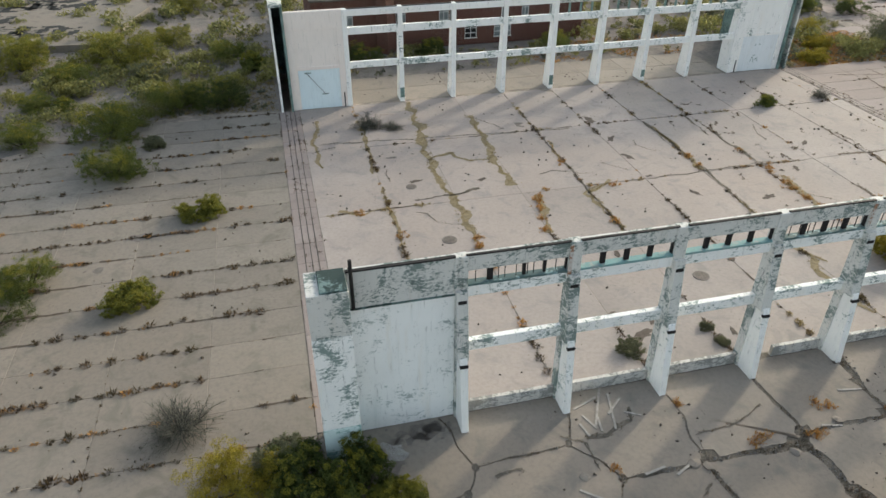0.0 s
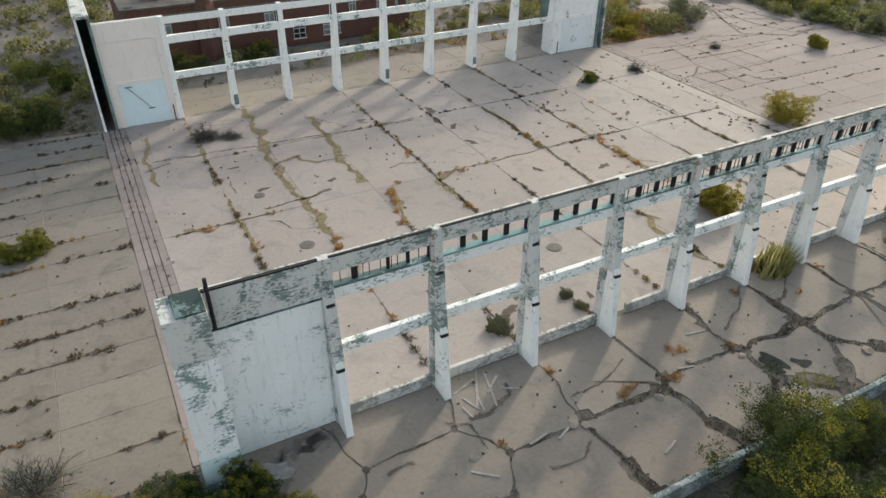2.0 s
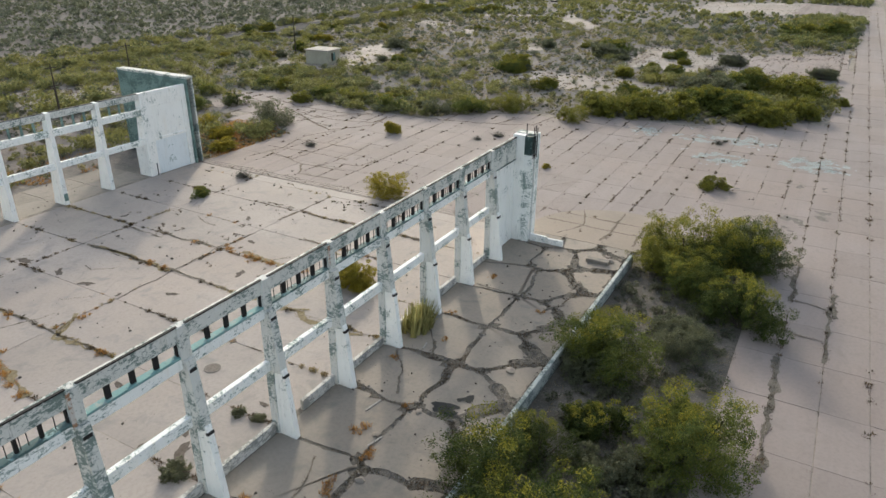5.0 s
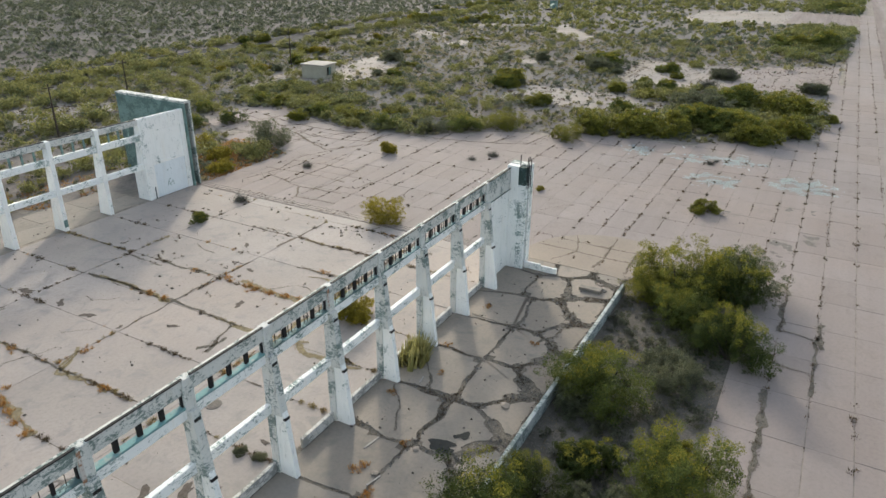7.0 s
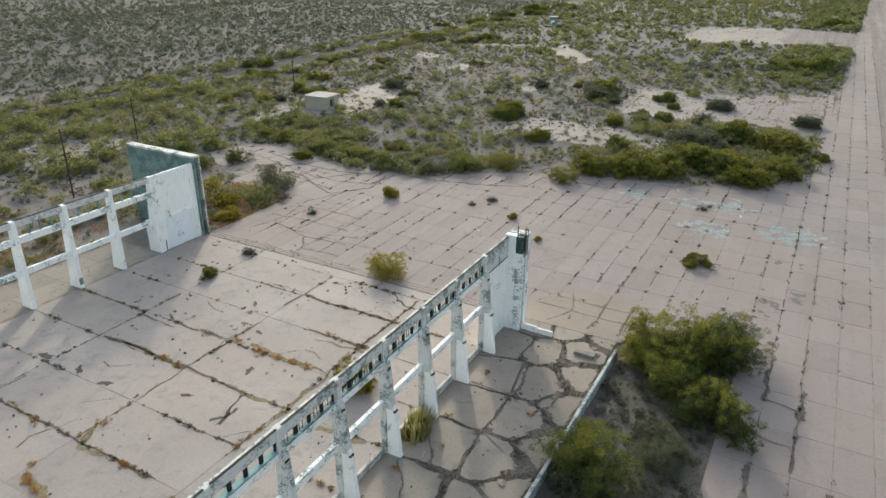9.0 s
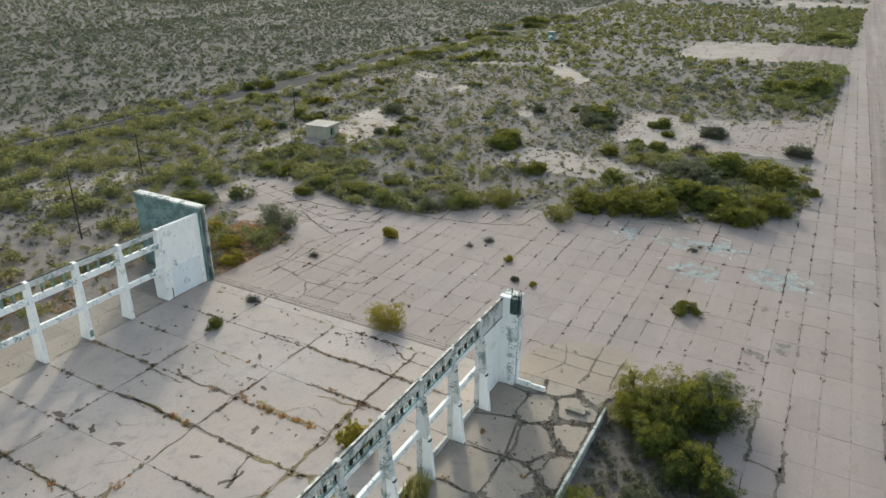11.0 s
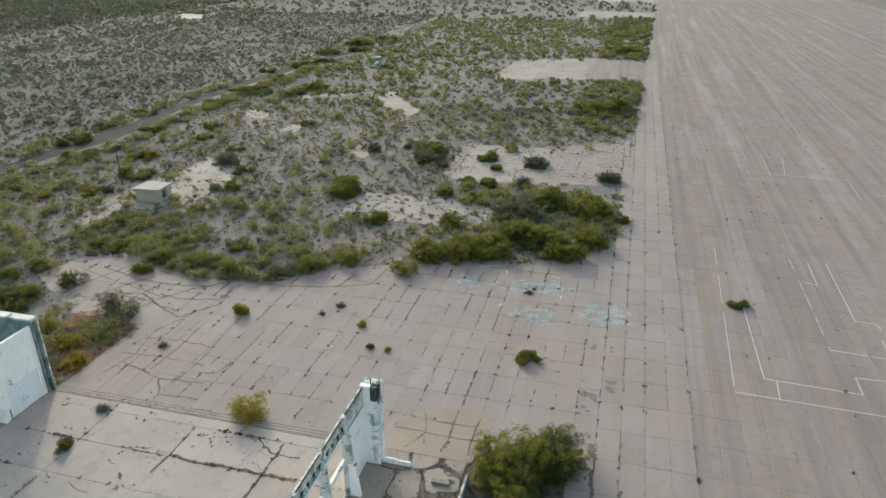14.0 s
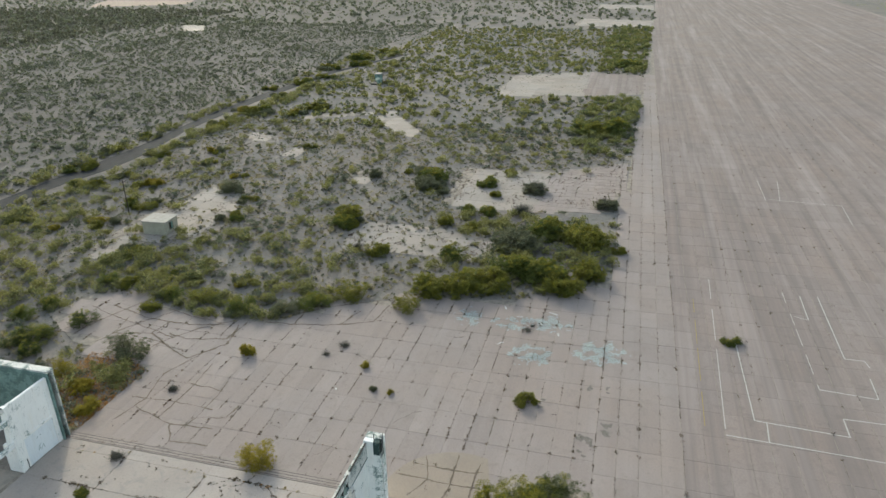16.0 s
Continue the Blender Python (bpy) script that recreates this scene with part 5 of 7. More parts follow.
    part("chimney_cap", rod((7.4, 70.2, 19.4), (7.4, 70.2, 19.9), 0.97, 0.92, 12), VENT, c, "dark chimney rim")


brick_building()


PAINT_LOW = paint("weathered grey wall paint", (0.50, 0.53, 0.50), (0.17, 0.21, 0.20), 0.50, 0.6)


def retaining_wall():
    w = thing("low_wall", (35, -11.3, 0), "long low weathered concrete wall between apron and planted soil", "low wall", kind="structure")
    x = 8.0
    while x < 54.0:
        n = min(6.0, 54.3 - x)
        part("wall_block", worn_box(x, x + n - 0.05, -11.42, -11.10, -0.1, 1.05 + random.uniform(-0.03, 0.03), 0.04), PAINT_LOW, w)
        x += n


retaining_wall()


def west_platform():
    p = thing("loading_platform", (-38, 95, 0), "raised pale concrete platform with dark damp stains", "platform", kind="structure")
    poly = [(-80, 86), (-32.5, 80.5), (-27.5, 101), (-36, 125), (-80, 130)]
    part("deck", sheet("deck", poly, 0.9, WESTC, 1.0), WESTC, p)


west_platform()

tagged(new("bed_soil", sheet("bed_soil", BED, -0.07, BEDSOIL, 0.03)), "pale gravelly soil strip behind the low wall", "soil", kind="structure")

# ---- paving: many slabs, last ----
lay("hangar_floor", "bare pinkish concrete hangar floor in large slabs with weedy joints", "floor", FLOOR, [(-6.2, 1.95), (56.8, 1.95), (56.8, 52.3), (-6.2, 52.3)], -6.1, 56.8, [-6.1 + BAY * k for k in range(11)] + [56.83], 0, 0,
    FLOOR_ROWS, (-20, 70, 0, 60), gap=0.035)
lay("behind_floor", "concrete strip behind the hangar's north wall", "pavement", FRONTC, [(-6.2, 52.3), (48, 52.3), (48, 60), (-6.2, 60)], -6.1, 48, BAY, 51.4, 60, 4.2, (0, 0, 0, 0), gap=0.04)
lay("apron_west", "grey-tan concrete apron in narrow slabs with rows of weeds", "pavement", WESTC, WEST, -8.3 - BAY * 12, -8.3, BAY, WEST_Y, 53, 3.05, (-40, -8, -8, 55), gap=0.04, cross=0.6)
lay("apron_east", "open concrete apron in narrow slabs with weedy joints", "pavement", RAMPC, EAST, 58.4, 132, BAY, -25.6, 84, 3.05, (58, 100, -26, 52), gap=0.032, cross=0.3, loose=0.005)
lay("bed_margin", "concrete slabs between the soil strip and the ramp", "pavement", RAMPC, MARGIN, -60, 66, BAY, -25.6, -22.5, 3.05, (15, 66, -26, -22), gap=0.05, cross=0.4)
lay("ramp_edge", "pale concrete ramp margin of narrow slabs with weedy joints", "pavement", RAMPC, [(-150, -25.6), (130, -25.6), (400, -32.5), (400, -36.3), (-150, -36.28)], -60, 400, BAY,
    -25.6 - 3.05 * 4, -25.5, 3.05, (15, 130, -37, -25), gap=0.05, cross=0.4)
lay("ramp", "vast pinkish-grey concrete aircraft ramp of narrow slabs", "pavement", LANEC, [(-150, -36.28), (400, -36.3), (400, -32.5), (1100, -49), (1100, -260), (-150, -240)], -60, 1100, BAY,
    -37.8 - 3.05 * 74, -37.7, 3.05, (40, 120, -62, -35), gap=0.07, loose=0.006, cross=0.5)
for key, poly in PADS.items():
    pad("pad_" + key, poly, 3.05 if key in ("grid", "fringe") else 6.0, {"grid": RAMPC, "fringe": LANEC}.get(key))


def road_strip():
    """A strip of asphalt between the two edges of ROAD, one quad every few metres."""
    south, north = ROAD[:10], ROAD[:9:-1]
    rim = lambda line, x: float(np.interp(x, [p[0] for p in line], [p[1] for p in line]))
    xs = [60 + 7.9 * k for k in range(51)]
    verts = [(x, rim(line, x), z) for x in xs for line, z in ((south, -0.09), (south, -0.05), (north, -0.05), (north, -0.09))]
    faces = [(4 * k + c, 4 * k + 4 + c, 4 * k + 5 + c, 4 * k + 1 + c) for k in range(50) for c in range(3)]
    return mesh("road", verts, faces, ASPHALT)


tagged(new("road", road_strip()), "narrow dark asphalt road through the scrub", "road", kind="structure")
tagged(new("clearing", sheet("clearing", CLEARING, -0.05, CLEARED, 0.04)), "bare pinkish cleared soil far out in the scrub", "ground", kind="structure")


# middles of the front apron's broken slabs
FRONT_MID = [(-4.6, -1.2), (-4.4, -7.0), (2.6, 0.6), (3.0, -5.2), (3.2, -9.6), (9.1, -1.7), (9.2, -8.4), (15.2, -1.9), (15.0, -8.2), (21.3, -1.7), (21.4, -7.0), (27.3, -2.4), (27.5, -7.0), (24.6, -10.6),
             (30.9, -10.0), (33.5, -2.3), (33.8, -6.7), (37.2, -10.3), (39.6, -2.3), (39.6, -6.7), (43.4, -9.9), (45.4, -2.4), (46.0, -6.2), (48.6, -9.6), (51.4, -0.9), (51.7, -4.2), (53.6, -8.2), (56.4, -1.6), (57.2, -5.4), (57.0, -9.6)]


def joint_width(x, y):
    """Half the width of the broken joint at a place: wider towards the low wall and the east."""
    w = 0.05 + (0.07 if x > 17 else 0.0) + (0.08 if y < -4.5 and x > 8 else 0.0)
    return w + max(0.0, noise.noise((x * 0.22, y * 0.22, 3.0))) * (0.45 if x > 15 else 0.16) + (0.30 if y < -8.2 and x > 12 else 0.0)


def front_cell(n):
    """The slab round one middle: the apron's outline cut half-way to every other middle."""
    cell = [Vector(p) for p in ((-8.2, -11.05), (58.3, -11.05), (58.3, 1.48), (-8.2, 1.48))]
    here = Vector(FRONT_MID[n])
    for m, other in enumerate(FRONT_MID):
        if m == n:
            continue
        mid, d = (here + Vector(other)) / 2, Vector(other) - here
        out = []
        for p, q in zip(cell, cell[1:] + cell[:1]):
            u, w = (p - mid).dot(d), (q - mid).dot(d)
            if u <= 0:
                out.append(p)
            if (u < 0) != (w < 0):
                out.append(p + (q - p) * (u / (u - w)))
        cell = out
    return cell


FRONT_CELLS = [front_cell(n) for n in range(len(FRONT_MID))]


def cracked_apron():
    """The apron before the south wall: slabs broken into uneven plates with worn edges and lost corners."""
    rng = np.random.default_rng(21)
    base = tagged(new("apron_front", sheet("apron_front", [(-8.2, -11.05), (58.3, -11.05), (58.3, 1.98), (-8.2, 1.98)], -0.035, JOINT_DARK, 0.05)),
                  "broken concrete apron in worn slabs with wide weedy joints", "pavement", kind="structure")
    for n, cell in enumerate(FRONT_CELLS):
        mid = Vector((*FRONT_MID[n], 0))
        bm = bmesh.new()
        bm.faces.new([bm.verts.new((p.x, p.y, 0)) for p in cell])
        bmesh.ops.remove_doubles(bm, verts=bm.verts, dist=0.05)
        bmesh.ops.bevel(bm, geom=[v for v in bm.verts if v.co.y < 1.2], offset=rng.uniform(0.25, 0.7) if mid.x > 12 else 0.2, segments=2, affect='VERTICES')
        for _ in range(5):
            bmesh.ops.subdivide_edges(bm, edges=[e for e in bm.edges if e.calc_length() > 0.34], cuts=1)
        for v in bm.verts:
            g = joint_width(v.co.x, v.co.y)
            bend = noise.noise_vector(v.co * 0.45) * 0.34 + noise.noise_vector(v.co * 1.3) * 0.12
            crumb = noise.noise_vector(v.co * 3.1 + Vector((0, 0, n))) * 0.07
            away = (mid - v.co).normalized()
            if v.co.y > 1.3:
                v.co.x += bend.x + g * (1 if away.x > 0 else -1) * (abs(away.x) > 0.8)
            else:
                v.co += Vector((bend.x + crumb.x, bend.y + crumb.y, 0)) + away * (g * 1.15)
                v.co.y = min(v.co.y, 1.48)
        rim = [e for e in bm.edges if len(e.link_faces) == 1]
        ex = bmesh.ops.extrude_edge_only(bm, edges=rim)
        for v in (q for q in ex["geom"] if isinstance(q, bmesh.types.BMVert)):
            v.co.z -= 0.08
        tilt = (rng.uniform(-0.004, 0.004), rng.uniform(-0.004, 0.004))
        for v in bm.verts:
            v.co.z += tilt[0] * (v.co.x - mid.x) + tilt[1] * (v.co.y - mid.y)
        part("slab", bm, FRONTC, base)


cracked_apron()


# ---- door tracks ----
def tracks(xa, name):
    t = thing(name, (xa + 0.7, 26, 0), "sunken steel door tracks in a concrete strip", "door track", kind="structure")
    for k in range(17):
        part("track_bed", worn_box(xa - (0.38 if xa < 0 else 0.0), xa + (1.77 if xa < 0 else 1.56), 1.95 + 2.88 * k, 1.95 + 2.88 * (k + 1) - 0.02, -0.05, 0.02, 0.01, 9, 0), RAMPC, t)
    for dx in (0.25, 0.75, 1.25):
        part("rail", worn_box(xa + dx - 0.04, xa + dx + 0.04, 1.95, 50.9, 0.0, 0.035, 0.01, 9, 0), STEEL, t, "rusted steel door rail")


tracks(-7.9, "door_track_west")
tracks(56.85, "door_track_east")


# ---- weeds in the joints ----
def along(a, b, step, rng, fill, seed, wander=0.07):
    """Places along a joint, in runs with gaps between them."""
    a, b = np.array(a, float), np.array(b, float)
    far = np.linalg.norm(b - a)
    s = np.cumsum(rng.uniform(0.35, 1.65, int(far / step) + 1) * step)
    s = s[s < far]
    p = a + (b - a) * (s / far)[:, None]
    fill += rng.uniform(-0.22, 0.10)
    keep = [noise.noise((q[0] * 0.13, q[1] * 0.13, seed)) * 0.9 + noise.noise((q[0] * 0.5, q[1] * 0.5, seed + 1)) * 0.5 + 0.5 + rng.uniform(-0.2, 0.2) < fill for q in p]
    p = p[np.array(keep, bool)] if len(p) else p
    return p + rng.normal(size=p.shape) * wander


def joint_weeds(name, lines, poly, fill, step, smin, smax, seed, material, label, blades=44, parent=None, squat=0.42):
    rng = np.random.default_rng(seed)
    pts = np.concatenate([along(a, b, step, rng, fill, seed) for a, b in lines])
    pts = pts[inside(poly, pts[:, 0], pts[:, 1])] if poly else pts
    size = smin + (smax - smin) * rng.uniform(0, 1, len(pts)) ** 2.0
    v, f = tuft_arrays(np.column_stack([pts, np.full(len(pts), -0.01)]), size, blades, rng, squat)
    stuff(name, v, f, material, label, "weeds")


def joint_dirt(lines, poly, wide, cut, seed, label, z=0.016):
    """Soil and litter washed along the joints: ragged ribbons that come and go."""
    rng = np.random.default_rng(seed)
    verts, faces = [], []
    for a, b in lines:
        a, b = np.array(a, float), np.array(b, float)
        far = np.linalg.norm(b - a)
        d = (b - a) / far
        side = np.array([-d[1], d[0]])
        n = int(far / 0.3)
        keep = inside(poly, *(a + d * (np.arange(n) * 0.3)[:, None]).T) if poly else np.ones(n, bool)
        off = rng.uniform(-0.05, 0.05)
        last = False
        for k in range(n):
            x, y = a + d * 0.3 * k
            g = noise.noise((x * 0.17, y * 0.17, seed)) + 0.7 * noise.noise((x * 0.6, y * 0.6, seed + 2)) + 0.3 * noise.noise((x * 2.3, y * 2.3, seed + 4))
            w = min(1.0, max(0.0, g - cut) * 2.2) * wide
            on = keep[k] and w > 0.02
            if on:
                c = np.array([x, y]) + side * (off + 0.10 * noise.noise((x * 0.8, y * 0.8, seed + 6)))
                l, r = c + side * w * rng.uniform(0.5, 1.1), c - side * w * rng.uniform(0.5, 1.1)
                verts += [(l[0], l[1], z), (r[0], r[1], z)]
                if last:
                    m = len(verts)
                    faces.append((m - 4, m - 3, m - 1, m - 2))
            last = on
    stuff("joint_litter", np.array(verts), np.array(faces), LITTER, label, "litter")


FLOOR_BOX = [(-6, 2.1), (56.6, 2.1), (56.6, 50.8), (-6, 50.8)]
floor_x = [((BAY * k, 2.2), (BAY * k, 19.0 if k in (1, 2) else 50.5)) for k in range(-1, 10)]
floor_y = [((-6, y), (56.5, y)) for y in FLOOR_ROWS[1:-1]]
joint_weeds("joint_weeds", floor_x + floor_y, FLOOR_BOX, 0.46, 0.40, 0.14, 0.62, 31, DRY, "brown dry weeds in the hangar floor's joints")
joint_weeds("joint_weeds", floor_x + floor_y, FLOOR_BOX, 0.32, 0.5, 0.18, 0.65, 32, TAN, "tan dry weeds in the hangar floor's joints")
joint_weeds("joint_weeds", floor_x + floor_y, FLOOR_BOX, 0.20, 0.9, 0.25, 0.7, 47, RUSTGRASS, "orange dry tufts in the hangar floor's joints")
joint_weeds("joint_weeds", [((x, 2.2), (x, 50.5)) for x in (-7.65, -7.15, -6.65, -6.1)] + [((x, 2.2), (x, 50.5)) for x in (57.1, 57.6, 58.3)], None, 0.50, 0.35, 0.10, 0.42, 48, DRY, "brown dry weeds and dirt along the door tracks", 24)
# loose tufts scattered over the east end of the floor
rng = np.random.default_rng(33)
at = np.column_stack([rng.uniform(33, 56, 700), rng.uniform(15, 48, 700)])
at = at[np.array([noise.noise((a * 0.35, b * 0.16, 8.0)) + 0.5 * noise.noise((a * 1.1, b * 0.7, 2.0)) for a, b in at]) > 0.30]
at = np.repeat(at, 2, 0) + rng.normal(size=(2 * len(at), 2)) * 0.12
v, f = tuft_arrays(np.column_stack([at, np.full(len(at), -0.005)]), rng.uniform(0.08, 0.36, len(at)), 22, rng, 0.6)
stuff("floor_weeds", v, f, DRY, "brown dry tufts scattered over the hangar floor", "weeds")
west_rows = [((-75, WEST_Y + 3.05 * k), (-8.4, WEST_Y + 3.05 * k)) for k in range(8, 42)]
joint_weeds("joint_weeds", west_rows, WEST, 0.60, 0.44, 0.16, 0.66, 34, DRY, "brown dry weeds in rows along the apron's joints")
joint_weeds("joint_weeds", west_rows + [((-8.35, -10), (-8.35, 51))], WEST, 0.33, 0.6, 0.2, 0.55, 35, RUSTGRASS, "orange dry weeds in the apron's joints")
joint_weeds("joint_weeds", [((-8.3 - BAY * k, -50), (-8.3 - BAY * k, 52)) for k in range(1, 9)], WEST, 0.22, 0.6, 0.10, 0.3, 36, DRY, "small brown weeds in the apron's cross joints")
east_rows = [((58.5, -25.6 + 3.05 * k), (128, -25.6 + 3.05 * k)) for k in range(0, 37)]
joint_weeds("joint_weeds", east_rows, EAST, 0.42, 0.6, 0.12, 0.46, 37, DRY, "brown dry weeds along the apron's joints")
joint_weeds("joint_weeds", [((58.4 + BAY * k, -25), (58.4 + BAY * k, 80)) for k in range(1, 12)], EAST, 0.16, 0.8, 0.14, 0.45, 38, DRY, "small brown weeds in the apron's cross joints", 12)
joint_weeds("joint_weeds", [((172, 8.2 - 3.05 * k), (222, 8.2 - 3.05 * k)) for k in range(12)], PADS["grid"], 0.3, 0.8, 0.25, 0.8, 310, SCRUB_GREY, "grey-green weeds along the gridded pad's joints", 12)
joint_weeds("joint_weeds", [((10, -25.6 - 3.05 * k), (330, -25.6 - 3.05 * k)) for k in range(0, 5)] + [((10, -22.6), (64, -22.6))], None, 0.46, 0.6, 0.18, 0.6, 39, DRY, "brown dry weeds along the ramp's joints", 12)
joint_weeds("joint_weeds", [((30, -37.8 - 3.05 * k), (300, -37.8 - 3.05 * k)) for k in range(0, 20)], None, 0.26, 1.1, 0.16, 0.6, 40, DRY, "sparse weeds in the ramp's joints", 10)
joint_weeds("joint_weeds", [((96.8, -59.8), (150, -60.2)), ((95, -48.5), (175, -50.5))], None, 0.8, 0.9, 0.2, 0.5, 41, DRY, "brown weeds along painted lines on the ramp", 12)



def corner_weeds(name, xs, ys, poly, chance, smin, smax, seed, label):
    """Tufts where the joints cross."""
    rng = np.random.default_rng(seed)
    pts = np.array([(x, y) for x in xs for y in ys if rng.uniform() < chance * (0.6 + 0.8 * (noise.noise((x * 0.03, y * 0.05, seed)) + 0.5))])
    pts = pts[inside(poly, pts[:, 0], pts[:, 1])] if poly else pts
    pts = np.repeat(pts, 2, 0) + rng.normal(size=(2 * len(pts), 2)) * 0.16
    v, f = tuft_arrays(np.column_stack([pts, np.full(len(pts), -0.01)]), rng.uniform(smin, smax, len(pts)), 16, rng, 0.6)
    stuff(name, v, f, DRY, label, "weeds")


joint_dirt(west_rows + [((-8.35, -10), (-8.35, 51))], WEST, 0.16, 0.02, 300, "dark litter along the apron's joints")
joint_dirt(floor_x + floor_y, FLOOR_BOX, 0.14, 0.22, 301, "dark litter along the hangar floor's joints")
joint_dirt(east_rows, EAST, 0.10, 0.30, 302, "dark litter along the open apron's joints")
joint_dirt([((172, 8.2 - 3.05 * k), (222, 8.2 - 3.05 * k)) for k in range(12)], PADS["grid"], 0.16, 0.1, 311, "dark litter along the gridded pad's joints")
joint_dirt([((10, -25.6 - 3.05 * k), (330, -25.6 - 3.05 * k)) for k in range(0, 5)], None, 0.12, 0.28, 303, "dark litter along the ramp's joints")
corner_weeds("joint_weeds", [58.4 + BAY * k for k in range(1, 12)], [-25.6 + 3.05 * k for k in range(37)], EAST, 0.5, 0.2, 0.52, 43, "brown tufts where the apron's joints cross")
corner_weeds("joint_weeds", [0.0 + BAY * k for k in range(2, 60)], [-25.6 - 3.05 * k for k in range(5)], None, 0.36, 0.22, 0.62, 44, "brown tufts where the ramp's joints cross")
corner_weeds("joint_weeds", [0.0 + BAY * k for k in range(4, 50)], [-37.8 - 3.05 * k for k in range(26)], None, 0.16, 0.22, 0.6, 45, "brown tufts where the ramp's joints cross")


# ---- grass-filled cracks ----
def crack(pts, wide, material, label, seed, rough=1.0, z=0.018, tan=False):
    """A ragged open crack with soil in it and dry grass along it; pts: its course."""
    rng = np.random.default_rng(seed)
    fill = TANJOINT if tan else JOINT_DARK if material == DRY else TANSOIL
    wide *= 0.9 if material == DRY else 0.95
    base = thing("crack", (*pts[0], 0), label, "crack")
    left, right, mids = [], [], []
    for (xa, ya), (xb, yb) in zip(pts, pts[1:]):
        n = max(2, int(math.hypot(xb - xa, yb - ya) / 0.24))
        for k in range(n):
            u = k / n
            x, y = xa + (xb - xa) * u, ya + (yb - ya) * u
            dx, dy = xb - xa, yb - ya
            far = math.hypot(dx, dy)
            side = (0.26 if material == DRY else 0.6) * rough * noise.noise((x * 0.5, y * 0.5, seed + 3)) + 0.08 * noise.noise((x * 2.1, y * 2.1, seed + 5))
            wl, wr = (wide * 0.6 * (0.12 + 1.5 * max(0.0, noise.noise((x * 0.55, y * 0.55, seed + o)) + 0.22) + 0.5 * abs(noise.noise((x * 2.6, y * 2.6, seed + o)))) * rng.uniform(0.75, 1.2) for o in (0, 7))
            nx, ny = -dy / far, dx / far
            mids.append((x + nx * side, y + ny * side, wl + wr))
            left.append((x + nx * (side + wl), y + ny * (side + wl), z))
            right.append((x + nx * (side - wr), y + ny * (side - wr), z))
    n = len(left)
    part("crack_soil", mesh("crack_soil", left + right, [(k, n + k, n + k + 1, k + 1) for k in range(n - 1)], fill), fill, base)
    reps = max(1, int(wide * 6))
    p = np.repeat(np.array(mids), reps, 0)
    p = p[rng.uniform(0, 1, len(p)) < 0.75]
    p[:, :2] += rng.normal(size=(len(p), 2)) * p[:, 2:3] * 0.32
    v, f = tuft_arrays(np.column_stack([p[:, :2], np.zeros(len(p))]), rng.uniform(0.08, 0.26, len(p)), 10, rng, 0.55)
    tagged(hang(new("grass", bpy.data.meshes.new("grass")), base), kind="stuff").data.from_pydata(v.tolist(), [], f.tolist())
    bpy.data.objects[base.children[-1].name].data.materials.append(material)
    return base


GRASSY = "open floor crack filled with soil and tan dry grass"
for n, (w, m, pts) in enumerate([
        (0.45, TAN, [(0.2, 44.5), (0.0, 37.9), (-0.3, 32.8)]), (1.0, TAN, [(6.6, 50.5), (6.0, 40.7), (5.5, 34.5), (5.6, 29.0), (6.0, 24.6), (5.9, 21.2), (6.2, 18.9)]),
        (0.9, TAN, [(12.4, 44.8), (12.3, 37.7), (11.7, 32.3), (12.2, 27.4)]), (0.65, TAN, [(30.7, 37.2), (30.8, 31.8), (30.7, 26.6)]), (0.45, RUSTGRASS, [(18.6, 36.2), (18.2, 31.4)]),
        (0.45, TAN, [(-4.5, 47.2), (-5.1, 42.7), (-4.9, 35.1)]), (0.4, TAN, [(20.7, 26.2), (18.5, 25.3), (18.1, 23.7), (18.2, 18.7)]), (0.8, RUSTGRASS, [(13.6, 25.4), (12.8, 22.4), (11.9, 18.8)])]):
    crack(pts, w, m, GRASSY, 60 + n)
for n, (w, m, pts) in enumerate([
        (0.35, RUSTGRASS, [(-4.3, 26.6), (-2.5, 25.6), (0.1, 26.0), (0.2, 20.3)]), (0.2, DRY, [(22, 38.6), (12, 39.6), (4.3, 40.1), (-5.0, 40.9)]), (0.4, TAN, [(5.5, 34.5), (8.2, 35.9), (9.3, 33.6), (11.7, 33.7)]),
        (0.4, DRY, [(2.5, 27.0), (6.0, 27.2), (9.0, 27.8)]), (0.7, TAN, [(30.0, 13.1), (30.6, 10.4), (30.0, 7.5), (30.4, 3.5)]), (0.75, RUSTGRASS, [(37.3, 23.5), (37.0, 19.6), (37.0, 15.2)])]):
    crack(pts, w, m, GRASSY if m != DRY else "open floor crack with dark soil and brown weeds", 70 + n)
for n, (w, m, pts) in enumerate([
        (0.5, TAN, [(30.1, 17.8), (30.6, 13.3), (31.2, 9.8)]), (0.6, DRY, [(30.1, 17.8), (27.4, 17.3), (25.6, 16.4)]),
        (0.5, TAN, [(21.2, 26.3), (17.8, 24.7), (18.1, 22.9)]), (0.35, RUSTGRASS, [(18.3, 21.7), (18.1, 16.0)]), (0.35, DRY, [(36.0, 39.3), (35.7, 33.4)]), (0.35, DRY, [(37.1, 26.1), (41.4, 26.0)]), (0.35, TAN, [(41.6, 18.2), (42.1, 11.7)])]):
    crack(pts, w, m, GRASSY if m != DRY else "open floor crack with dark soil and brown weeds", 80 + n)
